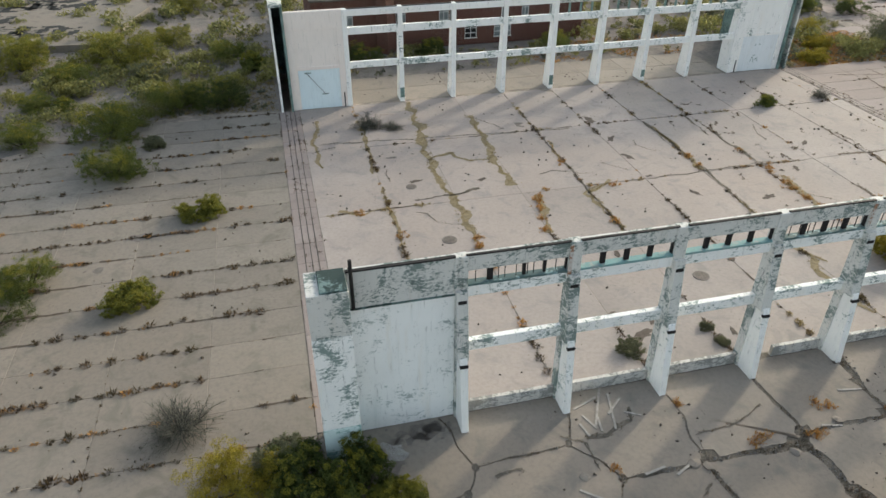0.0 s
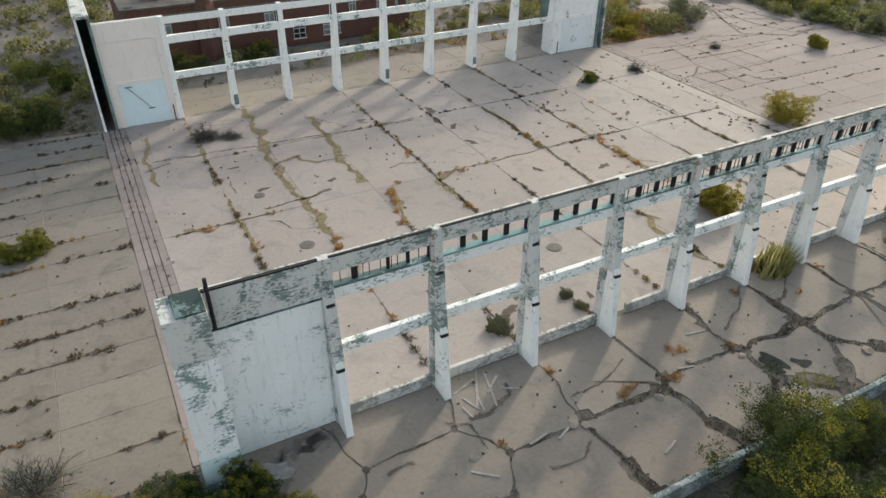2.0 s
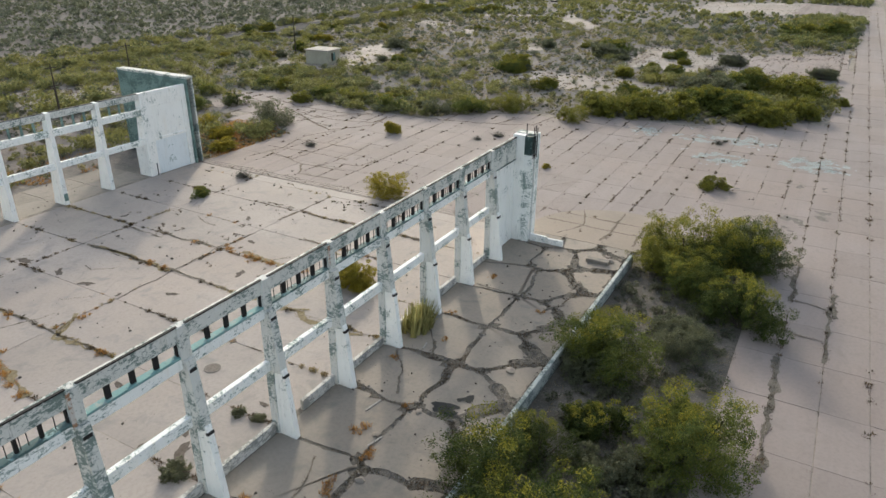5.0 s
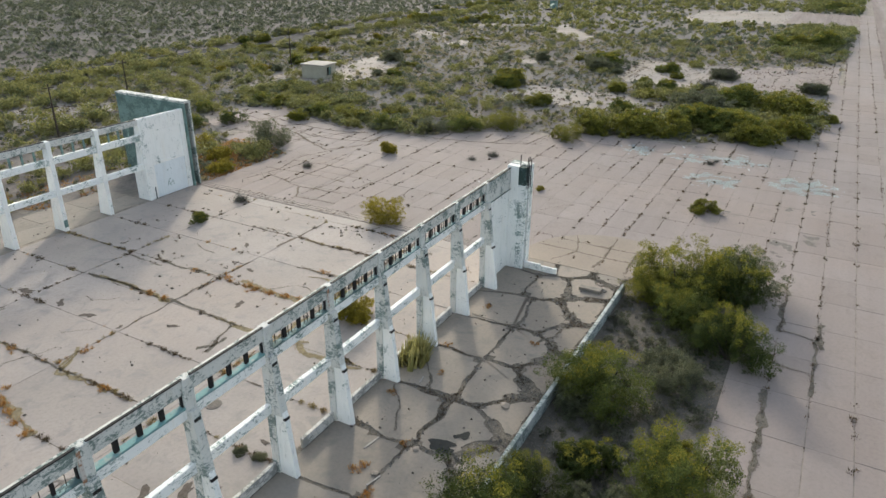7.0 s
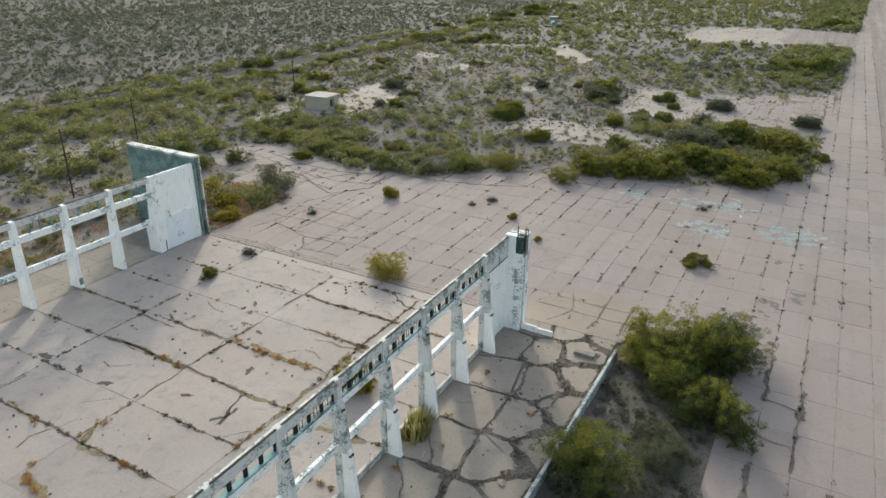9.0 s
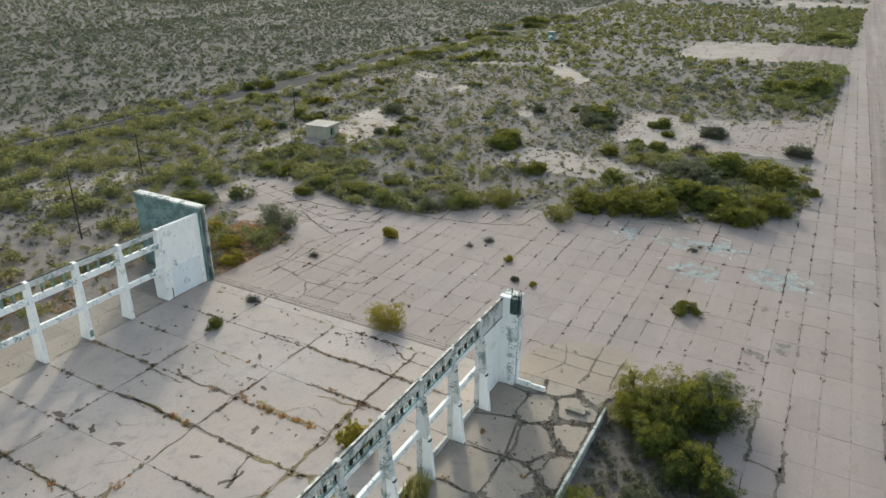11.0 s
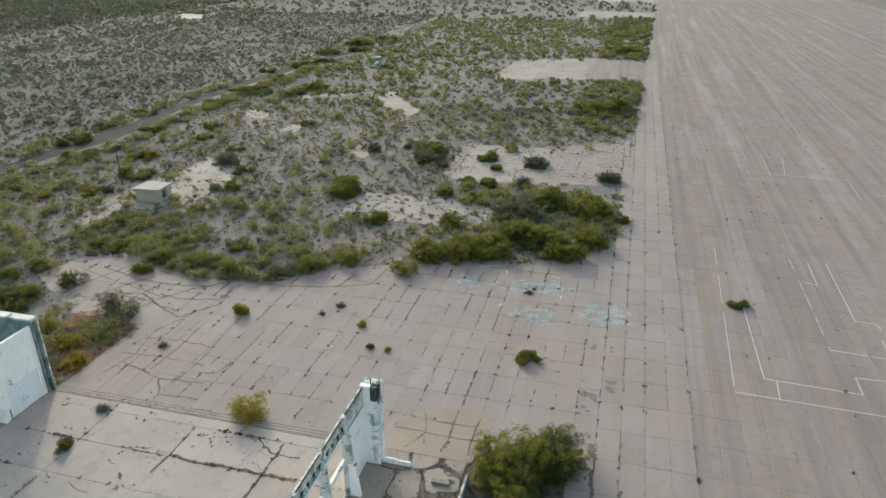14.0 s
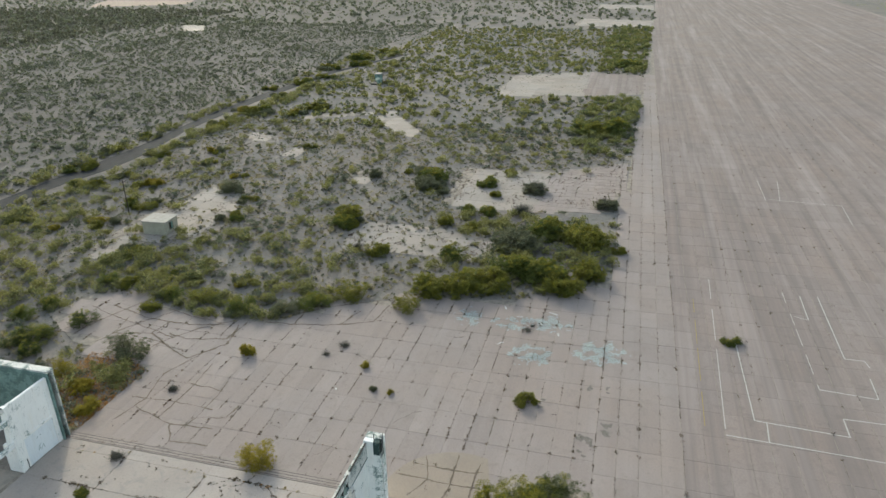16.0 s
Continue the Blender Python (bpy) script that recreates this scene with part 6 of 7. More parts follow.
for n, (w, m, pts) in enumerate([
        (0.6, DRY, [(49.2, 31.0), (49.4, 27.9), (48.8, 22.6), (49.0, 17.4), (48.8, 11.2), (49.2, 8.9)]), (0.5, DRY, [(42.3, 13.2), (46.7, 13.1), (54.9, 12.9)]), (0.45, DRY, [(45.7, 26.3), (49.1, 26.0), (53.6, 25.9)]),
        (0.4, DRY, [(54.8, 16.8), (52.6, 13.6), (52.5, 9.6)]), (0.5, DRY, [(42.9, 20.1), (42.8, 17.1), (42.8, 13.6), (42.8, 8.7)]), (0.5, DRY, [(30.7, 38.6), (31.0, 34.2), (30.7, 31.0), (30.8, 25.3), (30.7, 20.7), (30.4, 17.3)]),
        (0.45, TAN, [(26.3, 12.8), (30.3, 13.0), (35.0, 12.9), (41.6, 13.3)]), (0.45, DRY, [(36.7, 35.4), (36.5, 32.3), (37.0, 25.4)]), (0.25, DRY, [(18.2, 36.9), (18.4, 31.5), (18.2, 24.3), (18.4, 15.6)]), (0.16, DRY, [(24.5, 25.9), (30.8, 26.1), (36.8, 26.5), (41.7, 25.6)]),
        (0.5, DRY, [(25.8, 17.7), (26.8, 16.7), (28.5, 17.0)])]):
    crack(pts, w, m, GRASSY if m != DRY else "open floor crack with dark soil and brown weeds", 400 + n, tan=pts[0][0] > 40)
for n, (w, pts) in enumerate([(0.8, [(43.5, -25.6), (36, -25.7), (29, -25.8)]), (0.7, [(63, -25.7), (53.5, -25.6)]), (0.6, [(57, -28.9), (52, -28.8)]), (0.35, [(54.0, -25.6), (53.6, -28.8)]), (0.3, [(48.0, -25.6), (47.6, -28.8)]),
                               (0.45, [(54.3, -28.75), (44.0, -28.7)])]):
    crack(pts, w, DRY, "wide weedy joint in the ramp's margin", 95 + n)

for n, (w, pts) in enumerate([(0.4, [(62, 47), (68, 45.5), (75, 47), (83, 44)]), (0.45, [(78, 56), (84, 54), (90, 50), (95, 44)]), (0.4, [(81, 66), (87, 64), (93, 60), (96, 58)]), (0.4, [(84, 72), (91, 70), (98, 67)]),
                               (0.35, [(86, 53), (88, 60), (90, 68), (93, 77)]), (0.35, [(82, 48), (84, 54), (85, 62)]), (0.35, [(93, 47), (94, 54), (96, 62)]), (0.3, [(64, 40.5), (72, 40), (80, 40.5)]),
                               (0.3, [(63, 35), (70, 34.5), (76, 35)]), (0.3, [(68, 48), (68.5, 40), (68, 33)]), (0.3, [(73, 47), (73.5, 41), (73, 34)]), (0.4, [(98, 36), (104, 29), (109, 20), (111, 12)]),]):
    crack(pts, w * 0.8, DRY, "irregular weedy crack in the open apron", 120 + n, tan=True)

# the broken north corner of the open apron
for n, (w, pts) in enumerate([(0.6, [(84.5, 65.0), (86.4, 57.6), (82.7, 51.3), (80.1, 46.1), (86.1, 41.7)]), (0.55, [(86.1, 41.7), (93.2, 43.0)]), (0.5, [(94.3, 72.8), (91.1, 61.1), (91.0, 52.1), (92.6, 45.7)]), (0.5, [(87.1, 54.4), (86.1, 50.1), (87.9, 42.8), (94.6, 42.0)]),
                               (0.45, [(91.0, 57.1), (86.4, 57.6)]), (0.4, [(91.0, 66.2), (84.5, 65.0)]), (0.5, [(95.4, 38.7), (95.7, 32.9), (102.7, 33.2)]), (0.45, [(95.7, 32.9), (97.8, 24.3), (104.1, 22.1)]), (0.45, [(97.8, 24.3), (100.4, 18.3), (107.7, 17.4)]),
                               (0.4, [(65.8, 45.7), (63.4, 37.8), (63.9, 30.3)]), (0.4, [(63.4, 37.8), (59.9, 35.3), (60.2, 28.9)]), (0.35, [(65.5, 35.2), (66.8, 30.1), (70.2, 29.6)])]):
    crack(pts, w * 0.85, DRY, "irregular weedy crack in the open apron", 440 + n, tan=True)
# a warmer patch with a rounded edge beside the corner pier
ARC = [(57.2, -11.0), (57.2, 1.4)] + [(58.6 + 9.3 * math.sin(radians(a)), -8.2 + 9.6 * math.cos(radians(a))) for a in range(0, 111, 6)] + [(62.5, -12.4)]
tagged(new("apron_patch", sheet("apron_patch", ARC, 0.022, PATCHC, 0.06)), "warm-toned concrete patch with a rounded edge on the apron", "pavement", kind="structure")
for n, (w, pts) in enumerate([(0.3, [(58.0, -2.2), (61.4, -4.1), (66.3, -2.5)]), (0.35, [(58.2, -6.9), (61.2, -7.2), (67.4, -7.0)]), (0.3, [(61.6, 0.6), (61.4, -4.3), (61.2, -7.5), (61.5, -11.4)]), (0.3, [(64.2, -1.4), (64.0, -5.2), (64.3, -10.6)]), (0.3, [(58.4, -10.2), (63.9, -10.2), (66.4, -10.4)])]):
    crack(pts, w, DRY, "weedy joint in the rounded apron patch", 470 + n, 0.5, 0.03, True)

# hairline cracks, wandering
rng = np.random.default_rng(91)
for n in range(32):
    zone = ((-5, 55, 3, 49), (60, 100, -20, 30))[n % 2]
    x, y, a = rng.uniform(zone[0], zone[1]), rng.uniform(zone[2], zone[3]), rng.uniform(0, 6.28)
    pts = [(x, y)]
    for _ in range(int(rng.integers(2, 5))):
        a += rng.normal() * 0.5
        pts.append((pts[-1][0] + math.cos(a) * 1.4, pts[-1][1] + math.sin(a) * 1.4))
    crack(pts, 0.09, DRY, "thin wandering crack in the concrete", 200 + n)

# weeds and soil heaped in the front apron's cracks
rng = np.random.default_rng(51)
p = np.column_stack([rng.uniform(-8, 58, 60000), rng.uniform(-11, 1.3, 60000)])
bend = np.array([noise.noise_vector((a * 0.45, b * 0.45, 0)) * 0.34 for a, b in p])[:, :2]
near = np.sort(np.linalg.norm((p - bend)[:, None] - np.array(FRONT_MID)[None], axis=2), 1)
d = (near[:, 1] - near[:, 0]) * 0.6
lost = (p[:, 1] < -10.4) & (p[:, 0] > 11)
width = np.array([joint_width(a, b) for a, b in p])
grow = np.array([noise.noise((a * 0.3, b * 0.3, 5)) for a, b in p])
p1 = p[((d < width) | lost) & (grow > -0.05)][:4200]
v, f = tuft_arrays(np.column_stack([p1, np.full(len(p1), -0.03)]), rng.uniform(0.07, 0.26, len(p1)), 10, rng, 0.45)
stuff("crack_weeds", v, f, DRY, "brown dry weeds in the broken apron's joints", "weeds")
# crumbled concrete in the joints and beside them


def stones(name, at, size, material, label):
    """Loose angular scraps lying about."""
    corner = np.array([(1, 0, -0.3), (-0.4, 0.9, -0.3), (-0.5, -0.8, -0.3), (0.1, 0.1, 0.8), (0.6, 0.7, 0.2)])
    turn = rng.uniform(0, 6.28, len(at))
    cs = corner[None] * rng.uniform(0.6, 1.3, (len(at), 5, 1))
    x = cs[..., 0] * np.cos(turn)[:, None] - cs[..., 1] * np.sin(turn)[:, None]
    y = cs[..., 0] * np.sin(turn)[:, None] + cs[..., 1] * np.cos(turn)[:, None]
    v = np.stack([at[:, :1] + x * size[:, None], at[:, 1:] + y * size[:, None], 0.015 + cs[..., 2] * size[:, None]], 2).reshape(-1, 3)
    f = (np.array([(0, 4, 3), (4, 1, 3), (1, 2, 3), (2, 0, 3)])[None] + 5 * np.arange(len(at))[:, None, None]).reshape(-1, 3)
    stuff(name, v, f, material, label, "rubble")


p2 = p[((d < width * 1.25) | lost) & (rng.uniform(0, 1, len(p)) < 0.55) & (p[:, 0] > 2)][:3600]
stones("crumbled_concrete", p2, 0.03 + 0.10 * rng.uniform(0, 1, len(p2)) ** 3, GRAVEL, "crumbled grey concrete in the broken joints")
for n, (x0, x1, y0, y1, count, m, label) in enumerate([(-7, 57, -11, 1.2, 420, SPALL, "dark scraps and stones scattered over the broken apron"), (-5, 56, 2.2, 50, 800, SPALL, "dark scraps scattered over the hangar floor"),
                                                       (-34, -8.5, -8, 48, 500, SPALL, "dark scraps scattered over the apron"), (59, 110, -24, 48, 500, SPALL, "dark scraps scattered over the open apron"), (-5, 47, 52.5, 60, 260, SPALL, "dark scraps and litter behind the hangar's north wall"), (8, 63, -22, -12, 700, GRAVEL, "pale stones in the soil strip")]):
    at = np.column_stack([rng.uniform(x0, x1, count * 3), rng.uniform(y0, y1, count * 3)])
    near = np.array([noise.noise((a * 0.22, b * 0.22, 11 + n)) + 0.5 * noise.noise((a * 0.8, b * 0.8, n)) for a, b in at])
    at = at[near + rng.uniform(-0.25, 0.25, len(at)) > 0.12][:count]
    stones("loose_scraps", at, 0.03 + 0.17 * rng.uniform(0, 1, len(at)) ** 5, m, label)
for n, (w, m, pts) in enumerate([
        (0.16, DRY, [(12.3, -5.0), (12.3, -3.2), (14.4, -3.0), (17.5, -2.0)]), (0.3, DRY, [(0.6, -3.4), (1.8, -3.0), (2.4, -3.2)]), (0.2, DRY, [(5.0, -1.5), (6.0, -2.3), (6.1, -4.4)]), (0.5, DRY, [(9.6, -0.4), (9.3, -1.3), (7.5, -2.0), (6.0, -2.1)]),
        (0.55, DRY, [(24.0, -1.4), (24.1, -3.4), (24.7, -5.0)]), (0.3, DRY, [(33.8, -0.3), (32.1, -1.9), (30.5, -2.5)]), (0.22, DRY, [(29.8, 0.2), (27.4, -1.8), (24.9, -3.1)]), (0.35, DRY, [(43.0, -0.1), (42.5, -3.1), (43.1, -5.1)]),
        (0.5, DRY, [(41.3, -7.3), (42.9, -8.4), (45.5, -8.4), (48.1, -8.3)]), (0.2, DRY, [(1.0, -6.5), (3.0, -7.6), (5.2, -7.0)]), (0.2, DRY, [(8.4, -6.8), (10.4, -7.2), (11.5, -6.2)])]):
    crack(pts, w, m, "open crack across the broken apron with soil and weeds", 160 + n)
for n, (x0, x1, y0, y1, count, m) in enumerate([(-8, 64, -22.4, -11.6, 4600, TAN), (-8, 64, -22.4, -11.6, 3800, SCRUB_GREY), (-60, -8, 52, 85, 4500, TAN), (-60, -8, 52, 85, 3500, SCRUB_GREY), (58, 130, 25, 110, 9000, SCRUB_GREY), (58, 130, 25, 110, 5000, TAN), (108, 152, 22, 68, 2600, TAN), (108, 152, 22, 68, 500, RUSTGRASS), (150, 230, -26, 60, 3000, TAN)]):
    p = np.column_stack([rng.uniform(x0, x1, count), rng.uniform(y0, y1, count)])
    p = p[~paved(p[:, 0], p[:, 1]) & (np.array([noise.noise((a * 0.25, b * 0.25, n)) for a, b in p]) > -0.15)]
    v, f = tuft_arrays(np.column_stack([p, np.full(len(p), -0.11)]), rng.uniform(0.10, 0.34, len(p)), 8, rng, 0.6)
    stuff("ground_litter", v, f, m, "sparse dry grass and litter on the soil", "grass")
p = np.column_stack([rng.uniform(59, 78, 2600), rng.uniform(50.5, 64, 2600)])
p = p[~paved(p[:, 0], p[:, 1])]
v, f = tuft_arrays(np.column_stack([p, np.full(len(p), -0.1)]), rng.uniform(0.2, 0.55, len(p)), 12, rng, 0.8)
stuff("dry_grass", v, f, RUSTGRASS, "patch of orange dry grass beside the apron", "grass")
p = np.column_stack([rng.uniform(26, 56, 1500), rng.uniform(60.3, 70, 1500)])
p = p[~paved(p[:, 0], p[:, 1]) & (np.array([noise.noise((a * 0.2, b * 0.2, 3)) for a, b in p]) > -0.05)]
v, f = tuft_arrays(np.column_stack([p, np.full(len(p), -0.1)]), rng.uniform(0.2, 0.5, len(p)), 10, rng, 0.8)
stuff("dry_grass", v, f, RUSTGRASS, "orange dry grass behind the hangar's north wall", "grass")
p = np.column_stack([rng.uniform(-24, -8.5, 900), rng.uniform(51.5, 62, 900)])
v, f = tuft_arrays(np.column_stack([p, np.full(len(p), -0.1)]), rng.uniform(0.2, 0.5, len(p)), 10, rng, 0.7)
stuff("dry_grass", v, f, TAN, "tan dry grass beyond the apron's end", "grass")


at = np.array([(15.3, -4.5), (15.6, -4.3), (16.0, -4.2), (18.9, -4.9), (19.3, -4.6), (12.4, -1.0), (20.9, -3.0), (20.5, -2.6), (28.8, -0.2), (36.9, -0.6), (7.0, -4.2), (33.0, -2.2), (45.0, -0.8), (41.0, -7.4), (24.2, -4.2)])
at = np.repeat(at, 7, 0) + rng.normal(size=(7 * len(at), 2)) * 0.2
v, f = tuft_arrays(np.column_stack([at, np.full(len(at), -0.01)]), rng.uniform(0.15, 0.42, len(at)), 22, rng, 0.7)
stuff("orange_tufts", v, f, RUSTGRASS, "bright orange dry tufts on the broken apron", "weeds")
at = np.array([(13.5, 25.2), (13.1, 24.2), (12.8, 23.0), (12.3, 21.4), (12.0, 19.4), (36.8, 22.2), (36.7, 21.0), (36.8, 19.2), (36.9, 17.4), (36.8, 15.6), (30.9, 29.6), (30.8, 27.4), (18.4, 19.4), (18.3, 31.2), (6.2, 19.6), (5.9, 18.4), (37.2, 25.2), (43.0, 17.4), (21.0, 25.8), (-2.4, 25.6), (0.2, 21.4)])
at = np.repeat(at, 8, 0) + rng.normal(size=(8 * len(at), 2)) * 0.26
v, f = tuft_arrays(np.column_stack([at, np.full(len(at), -0.005)]), rng.uniform(0.18, 0.5, len(at)), 26, rng, 0.6)
stuff("orange_tufts", v, f, RUSTGRASS, "bright orange dry tufts on the hangar floor", "weeds")
# a tall pale weed at the foot of the south wall
weed = thing("tall_weed", (33.7, 0.6, 0), "tall pale yellow-green weed beside the wall", "weed")
base = np.column_stack([rng.normal(33.7, 0.25, 16), rng.normal(0.55, 0.22, 16), np.full(16, -0.02)])
v, f = tuft_arrays(base, rng.uniform(1.2, 2.3, 16), 42, rng, 1.05)
v[:, 1] = np.minimum(v[:, 1], 1.42)
tagged(hang(new("stem", mesh("stem", v.tolist(), f.tolist(), PALEWEED)), weed), kind="stuff")
v, f = leaf_arrays(np.column_stack([rng.normal(33.7, 0.7, 30), rng.uniform(-0.2, 1.1, 30), rng.uniform(0.1, 0.6, 30)]), np.full(30, 0.3), 40, 0.06, rng)
tagged(hang(new("foliage", mesh("foliage", v.tolist(), f.tolist(), LEAF_GREY)), weed), kind="stuff")
# tufts and dirt on the old pads
for key in ("hut", "near", "grid", "side", "far", "north"):
    poly = PADS[key]
    xs, ys = [c[0] for c in poly], [c[1] for c in poly]
    at = np.column_stack([rng.uniform(min(xs), max(xs), 700), rng.uniform(min(ys), max(ys), 700)])
    at = at[inside(poly, at[:, 0], at[:, 1]) & (np.array([noise.noise((a * 0.12, b * 0.12, 4)) + 0.6 * noise.noise((a * 0.6, b * 0.6, 4)) for a, b in at]) > 0.02)]
    v, f = tuft_arrays(np.column_stack([at, np.full(len(at), -0.02)]), rng.uniform(0.2, 0.9, len(at)), 10, rng, 0.5)
    stuff("pad_weeds", v, f, DRY, "brown dry weeds on an old concrete pad", "weeds")


# ---- paint on the ramp ----
def stripe(name, a, b, wide, material, label, broken=0.0):
    """A worn painted line on the ground."""
    (xa, ya), (xb, yb) = a, b
    far = math.hypot(xb - xa, yb - ya)
    nx, ny = -(yb - ya) / far * wide / 2, (xb - xa) / far * wide / 2
    verts, faces = [], []
    n = max(2, int(far / 1.5))
    for k in range(n):
        if broken and noise.noise((k * 0.37, xa, ya)) < broken - 0.5:
            continue
        u, w = k / n, (k + 1.02) / n
        i = len(verts)
        verts += [(xa + (xb - xa) * u + nx, ya + (yb - ya) * u + ny, 0.012), (xa + (xb - xa) * u - nx, ya + (yb - ya) * u - ny, 0.012),
                  (xa + (xb - xa) * w - nx, ya + (yb - ya) * w - ny, 0.012), (xa + (xb - xa) * w + nx, ya + (yb - ya) * w + ny, 0.012)]
        faces.append((i, i + 1, i + 2, i + 3))
    return tagged(new(name, mesh(name, verts, faces, material)), label, "painted line", "ramp markings", "structure")


for a, b in [((109, -48.4), (85.8, -48.6)), ((85.8, -48.6), (85, -61.5)), ((85, -61.5), (89.4, -61.6)), ((89.4, -61.6), (89.9, -90)), ((85.8, -50.3), (81.1, -50.0)), ((81.2, -44.1), (79, -90)),
             ((131.3, -63.1), (120.9, -62.8)), ((120.9, -62.8), (121.8, -60.5)), ((131.6, -66.5), (107.7, -66.0)), ((107.7, -66.0), (107.7, -69.1)), ((107.7, -69.1), (105.6, -69.4)),
             ((96.8, -59.8), (96.1, -68.2)), ((96.1, -68.2), (102, -68.5)), ((209.9, -65.5), (191.5, -65.3)), ((211.2, -71.3), (192.4, -69.1)), ((192.4, -66), (191.2, -84.6)), ((191.2, -84.6), (176, -83.7))]:
    stripe("white_line", a, b, 0.19 if a[0] < 150 else 0.14, GUIDELINE, "worn white guide line painted on the ramp")
stripe("white_line", (135, -45.8), (81.2, -44.1), 0.13, GUIDELINE, "worn white guide line painted on the ramp", 0.3)
stripe("white_line", (132, -59.9), (96.8, -59.8), 0.13, GUIDELINE, "worn white guide line painted on the ramp", 0.5)
for a, b in [((61.1, -40.5), (20, -40.2)), ((61.1, -40.5), (60.6, -75)), ((125, -42.0), (79.7, -41.2))]:
    stripe("yellow_line", a, b, 0.14, YELLOWLINE, "faded yellow line painted on the ramp", 0.35 if a[0] > 100 else 0.2)


def blotch(name, x, y, rx, ry, material, label, category, seed, z=0.014, cut=0.05, cells=26, size=1.0):
    """A ragged flat patch: flakes or a damp stain, in scraps."""
    verts, faces = [], []
    for i in range(cells):
        for j in range(cells):
            u, v = (i + 0.5) / cells * 2 - 1, (j + 0.5) / cells * 2 - 1
            px, py = x + u * rx, y + v * ry
            n = noise.noise((px * 0.55, py * 0.55, seed)) + 0.6 * noise.noise((px * 1.9, py * 1.9, seed))
            if n - 0.55 * (u * u + v * v) ** 2 > cut:
                k, hx, hy = len(verts), rx / cells * size, ry / cells * size
                for a, b in ((-1, -1), (1, -1), (1, 1), (-1, 1)):
                    q = noise.noise_vector((px + a * hx, py + b * hy, seed * 1.0)) * hx * 0.9
                    verts.append((px + a * hx + q.x, py + b * hy + q.y, z))
                faces.append((k, k + 1, k + 2, k + 3))
    if faces:
        tagged(new(name, mesh(name, verts, faces, material)), label, category, kind="structure")


for n, (x, y, rx, ry) in enumerate([(107, 0.8, 4, 3.2), (106, -7.5, 3, 4), (107.8, -14.5, 3.5, 5), (96, -13, 4, 4.5), (99.5, -24.7, 4.5, 5.5)]):
    blotch("paint_flakes", x, y, rx, ry, BLUECHIP, "scattered flakes of pale turquoise paint on the apron", "paint flakes", 5 + n, cut=-0.10, cells=80, size=0.72)
for n, (x, y, rx, ry, c) in enumerate([(25.2, -6.7, 0.8, 1.5, -0.25), (27.2, -6.9, 0.8, 1.1, 0.0), (82.2, -16.7, 1.4, 1.0, -0.1)]):
    blotch("damp_stain", x, y, rx, ry, STAINDARK if n < 2 else STAIN, "dark damp stain on the concrete", "stain", 30 + n, cut=c, cells=40, z=0.035)
for n, (x, y, rx, ry) in enumerate([(74, -24, 3, 1.4), (78, -27, 3.5, 1.2), (88, -27, 1.5, 0.8), (88, -24, 1.5, 0.6), (15, 41, 3, 1.0), (2.5, 36.5, 2, 0.8), (10, 13, 1.8, 0.9), (-20, 26, 1.6, 0.8), (-24, 22, 1.4, 0.8), (-30, 10, 3, 3), (-3.4, -0.2, 2.8, 1.5)]):
    blotch("damp_stain", x, y, rx, ry, STAIN, "faint dark stain on the concrete", "stain", 50 + n, cut=0.1, cells=44, z=0.016)
for n in range(7):
    blotch("damp_stain", -42 - 6 * (n % 4), 88 + 7 * (n // 2) + n, 8, 4.5, STAINDARK, "dark damp stain on the platform", "stain", 70 + n, cut=-0.1, cells=24, z=0.92)


# below the panel: a real stain, with the wall's shade painted into its dark
blotch("damp_stain", -2.4, 0.55, 3.0, 0.95, STAIN, "damp stain and painted shade along the foot of the wall", "stain", 91, cut=0.0, cells=80, z=0.016, size=0.8)
blotch("damp_stain", -5.2, -0.9, 1.6, 1.2, STAIN, "faint dark stain on the concrete", "stain", 92, cut=-0.05, cells=40, z=0.016)
blotch("paint_flakes", -4.6, -0.3, 1.3, 0.9, WHITELINE, "fallen flakes of white paint at the foot of the wall", "paint flakes", 93, z=0.021, cut=0.12, cells=48, size=0.7)


# ---- small things lying about ----
def cover(x, y, r):
    c = thing("manhole_cover", (x, y, 0), "round rusty iron cover set in the hangar floor", "manhole cover", "floor covers")
    bm = bmesh.new()
    bmesh.ops.create_cone(bm, cap_ends=True, segments=28, radius1=r, radius2=r * 0.97, depth=0.04, matrix=Matrix.Translation((x, y, 0.012)))
    part("rim", bm, STAIN, c)
    bm = bmesh.new()
    bmesh.ops.create_cone(bm, cap_ends=True, segments=28, radius1=r * 0.78, radius2=r * 0.75, depth=0.04, matrix=Matrix.Translation((x, y, 0.022)))
    part("lid", bm, COVER, c)


cover(3.9, 19.9, 0.62)
cover(20.95, 10.6, 0.62)
cover(2.7, 29.6, 0.5)


def board(x, y, turn, long, wide=0.14, tilt=0.0, z=0.03):
    bm = worn_box(-long / 2, long / 2, -wide / 2, wide / 2, -0.025, 0.025, 0.006, 0.5, 0.008)
    ob = part("board", bm, WOOD, None)
    ob.matrix_basis = pose(x, y, z, 0, tilt, turn)
    tagged(ob, "grey weathered board lying on the broken apron", "board", "scattered boards")


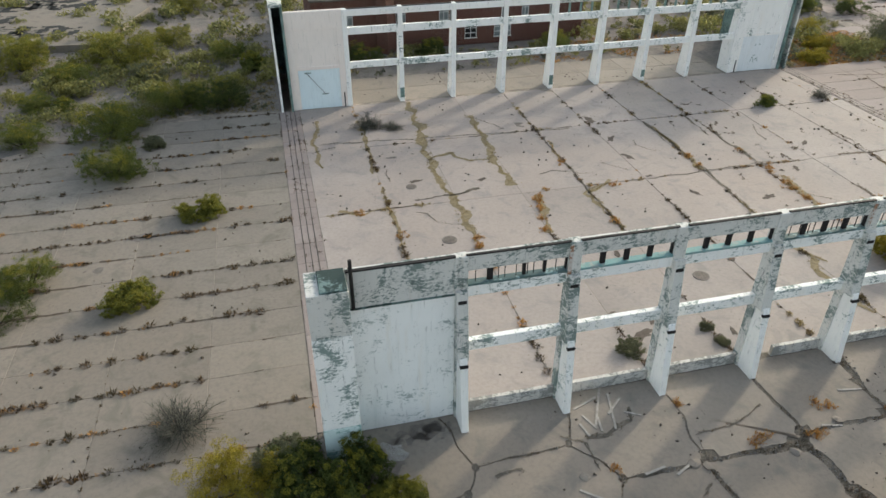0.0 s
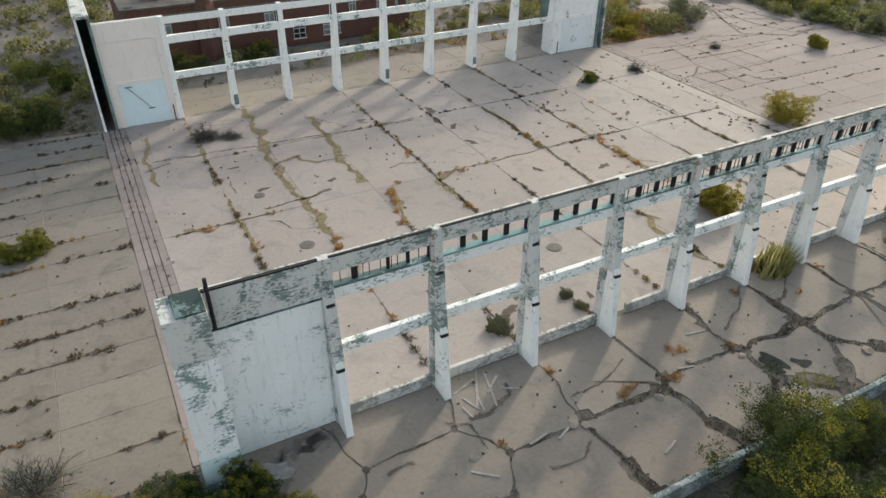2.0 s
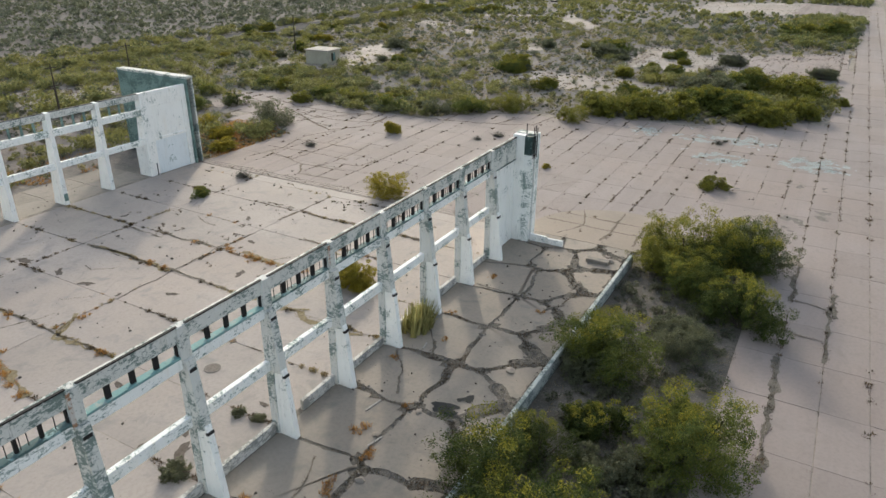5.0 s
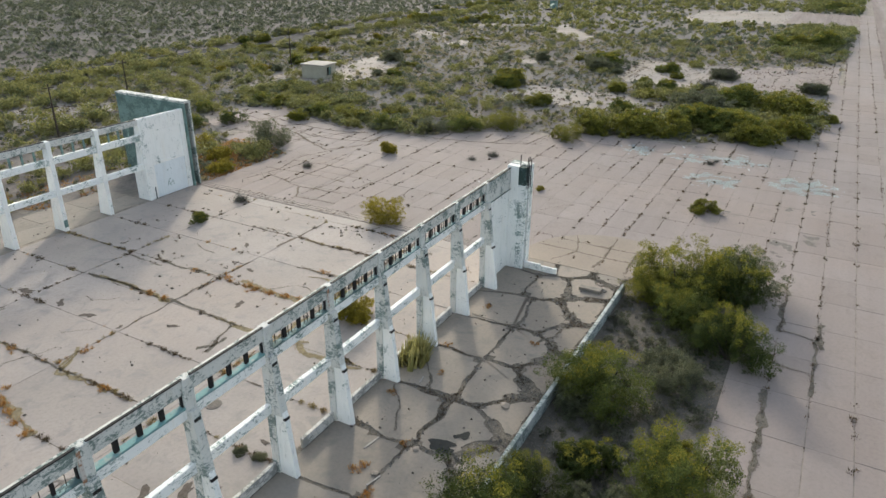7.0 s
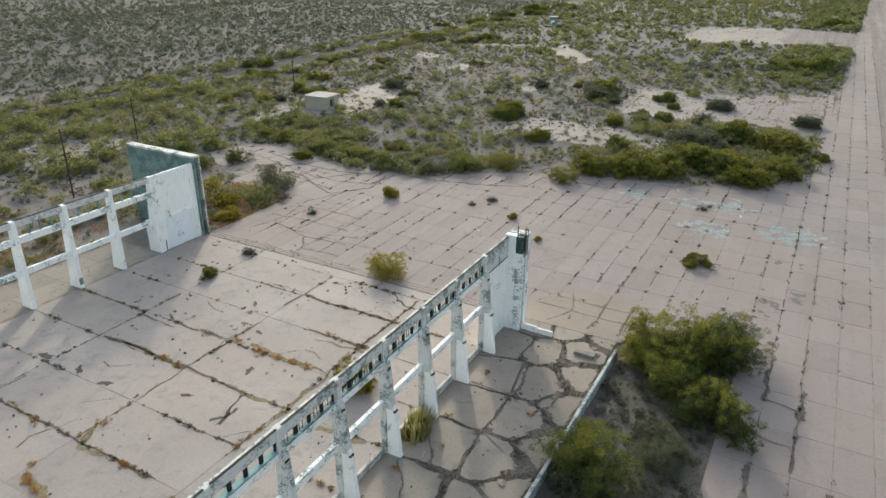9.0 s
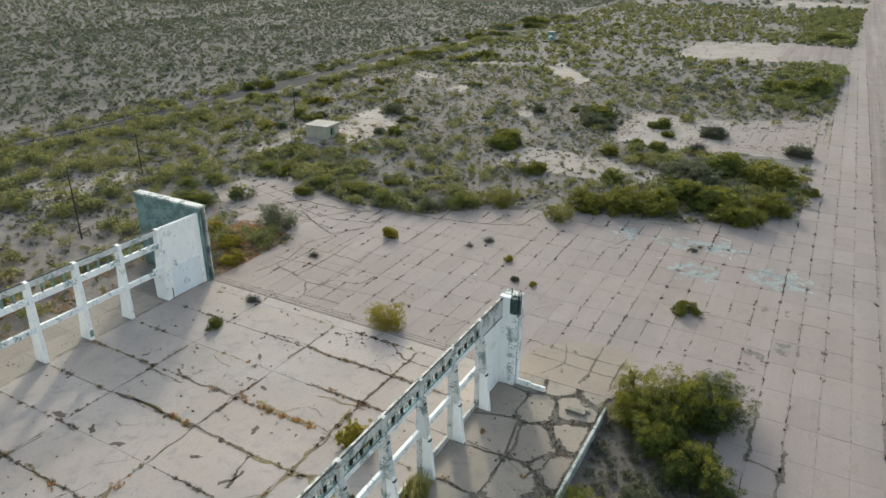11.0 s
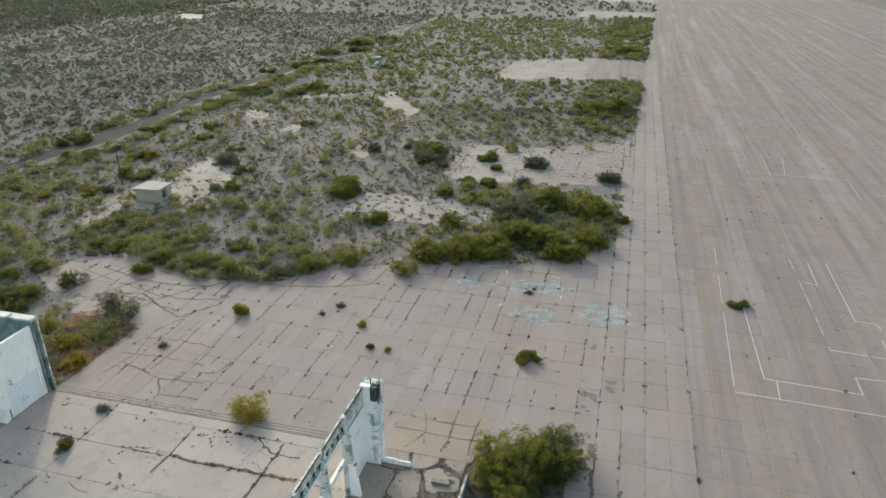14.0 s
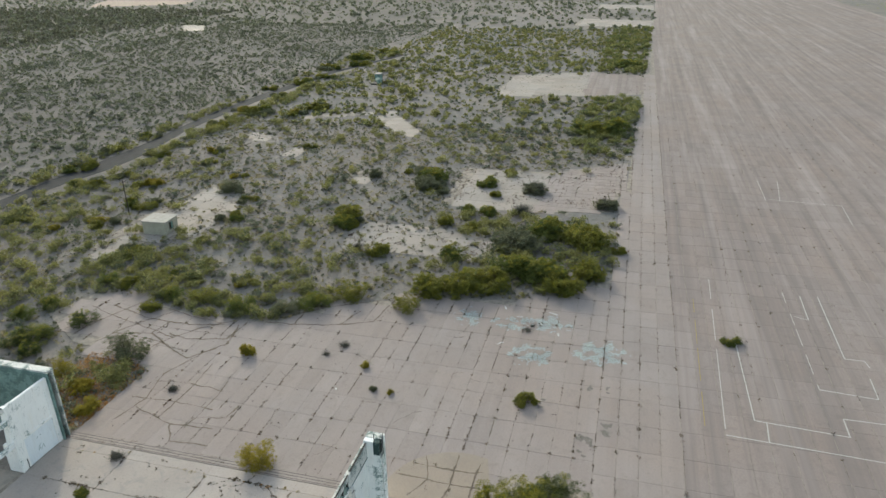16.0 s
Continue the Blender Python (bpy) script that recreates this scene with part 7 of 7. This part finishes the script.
for b in [(7.9, 0.2, 62, 3.4), (8.5, -0.4, 75, 2.8), (7.2, 0.5, 20, 1.8), (6.9, -0.9, 110, 1.2), (6.4, -1.4, 100, 1.0), (7.4, -1.2, 80, 1.1), (8.8, -0.1, 40, 1.6), (9.6, -0.9, 150, 1.0), (10.4, -5.2, 25, 1.1), (8.9, -4.9, 10, 1.3),
          (20.2, -4.4, 165, 1.2), (23.2, -2.2, 170, 1.5), (31.4, -1.4, 12, 0.9), (14.9, -8.7, 20, 1.2), (5.1, -5.6, 140, 1.5)]:
    board(*b)


def rubble(x, y, size, turn, flat=0.35, material=FRONTC, label="broken grey concrete lump on the apron"):
    bm = bmesh.new()
    bmesh.ops.create_icosphere(bm, subdivisions=1, radius=size)
    for v in bm.verts:
        v.co += noise.noise_vector(v.co * (1.4 / size) + Vector((x, y, 0))) * size * 0.6
        v.co.z = max(v.co.z, -size * 0.4) * flat
    ob = part("rubble", bm, material, None)
    ob.matrix_basis = pose(x, y, size * 0.12, 0, 0, turn)
    tagged(ob, label, "rubble", "loose rubble")


for k, r in enumerate([(5.1, -4.4, 0.30), (11.2, -5.0, 0.4), (11.8, -5.3, 0.3), (16.9, -5.6, 0.35), (20.8, -4.1, 0.3), (53.6, -9.4, 0.5), (54.6, -8.8, 0.35), (24.1, -5.2, 0.28), (25.0, -4.6, 0.2), (31.6, -8.6, 0.4), (45.7, -8.4, 0.3)]):
    rubble(*r, 40 * k)
for x, y, r in [(90.9, 20.3, 1.3), (87.4, 22.3, 0.9), (71.3, 42.6, 1.2), (104.2, -11.2, 1.0), (106.0, -11.9, 0.6)]:
    bush("dead", "heap", x, y, r, 0.8)


def scrap(x, y, long, wide, turn):
    """A torn sheet, buckled and lying on the ground."""
    bm = bmesh.new()
    rows = []
    for i in range(6):
        u = i / 5 - 0.5
        w = wide * (0.7 + 0.6 * noise.noise((x + i * 0.7, y, 1.0)))
        lift = 0.03 + 0.10 * abs(noise.noise((x, y + i * 0.6, 5.0)))
        rows.append([bm.verts.new((u * long, w * 0.5 * e + 0.2 * wide * noise.noise((x, i * 0.8, 2.0)), lift * (1 + 0.5 * e))) for e in (-1, 1)])
    for a, b in zip(rows, rows[1:]):
        bm.faces.new((a[0], a[1], b[1], b[0]))
    ex = bmesh.ops.extrude_face_region(bm, geom=bm.faces[:])
    for v in (g for g in ex["geom"] if isinstance(g, bmesh.types.BMVert)):
        v.co.z += 0.015
    ob = part("sheet_scrap", bm, WHITELINE, None)
    ob.matrix_basis = pose(x, y, -0.01, 0, 0, turn)
    tagged(ob, "torn white sheet of debris lying on the apron", "debris", "torn sheets")


for r in [(112.1, -5.6, 1.5, 0.5, 20), (111.8, -15.2, 1.9, 0.6, 70), (98.5, -7.0, 1.6, 0.4, 140), (109, -9, 1.2, 0.5, 100), (104, -17, 1.1, 0.4, 10), (78.0, 16.5, 0.5, 0.4, 30), (100, -27, 1.8, 0.25, 60), (101.5, -22.5, 1.2, 0.25, 80), (107.2, -13.4, 0.9, 0.5, 35), (98.2, -27.4, 1.3, 0.2, 95)]:
    scrap(*r)
part("fallen_slab", worn_box(52.6, 53.3, -9.4, -7.2, 0.0, 0.35, 0.05), FRONTC, None)
tagged(bpy.data.objects["fallen_slab"], "fallen grey concrete block beside the low wall", "concrete block")


def pit(x, y, r, turn):
    """A spalled hole in the floor: a ragged dark pan with a few lifted shards."""
    c, s = math.cos(radians(turn)), math.sin(radians(turn))
    w = []
    for k in range(18):
        a = k * math.pi / 9
        f = r * (0.75 + 0.9 * noise.noise((math.cos(a) * 1.6 + x, math.sin(a) * 1.6 + y, 2.0)))
        w.append((x + f * (c * math.cos(a) - 0.45 * s * math.sin(a)), y + f * (s * math.cos(a) + 0.45 * c * math.sin(a))))
    ob = part("floor_hole", sheet("floor_hole", w, 0.02, SPALL, 0.03), SPALL, None)
    tagged(ob, "dark ragged spalled hole in the hangar floor", "hole", kind="structure")


for q in [(25.1, 40.5, 1.0, 100), (25.2, 35.1, 0.9, 60), (25.0, 30.7, 1.0, 110), (25.0, 26.4, 0.5, 0), (13.5, 5.4, 1.1, 20), (15.0, 6.8, 0.8, 60), (24.4, 12.0, 0.5, 10), (12.2, 7.6, 0.9, 40), (19.6, 4.4, 0.5, 80), (33.5, 20.2, 0.9, 15), (39.6, 24.5, 0.7, 70), (9.5, 29.5, 0.6, 30), (3.2, 30.6, 0.7, 5), (44.2, 29.4, 0.8, 50), (27.5, 22.4, 0.7, 120), (16.2, 14.8, 0.6, 75)]:
    pit(*q)


def gadget():
    """Derelict machinery among the far scrub."""
    t = thing("derelict_machine", (347, 106, 0), "derelict grey-blue machinery rusting in the scrub", "machinery")
    part("tank", rod((340, 103.5, 1.5), (346, 106.5, 1.5), 1.4, 1.4, 14), GREENGREY, t, "grey-blue steel tank")
    part("cabin", worn_box(346.5, 350.5, 105.5, 108.5, -0.1, 4.2, 0.15, 2, 0.06), GREENGREY, t)
    part("cabin_roof", worn_box(346.2, 350.8, 105.2, 108.8, 4.2, 4.5, 0.1, 9, 0), HUTROOF, t, "pale flat cabin roof")
    part("chassis", worn_box(339.5, 352, 103.6, 108.2, -0.1, 0.5, 0.05, 9, 0), DARK, t, "dark rusted chassis")
    part("boom", rod((349, 107, 2.5), (355, 110, 4.6), 0.35, 0.25), DARK, t, "dark steel boom")


gadget()
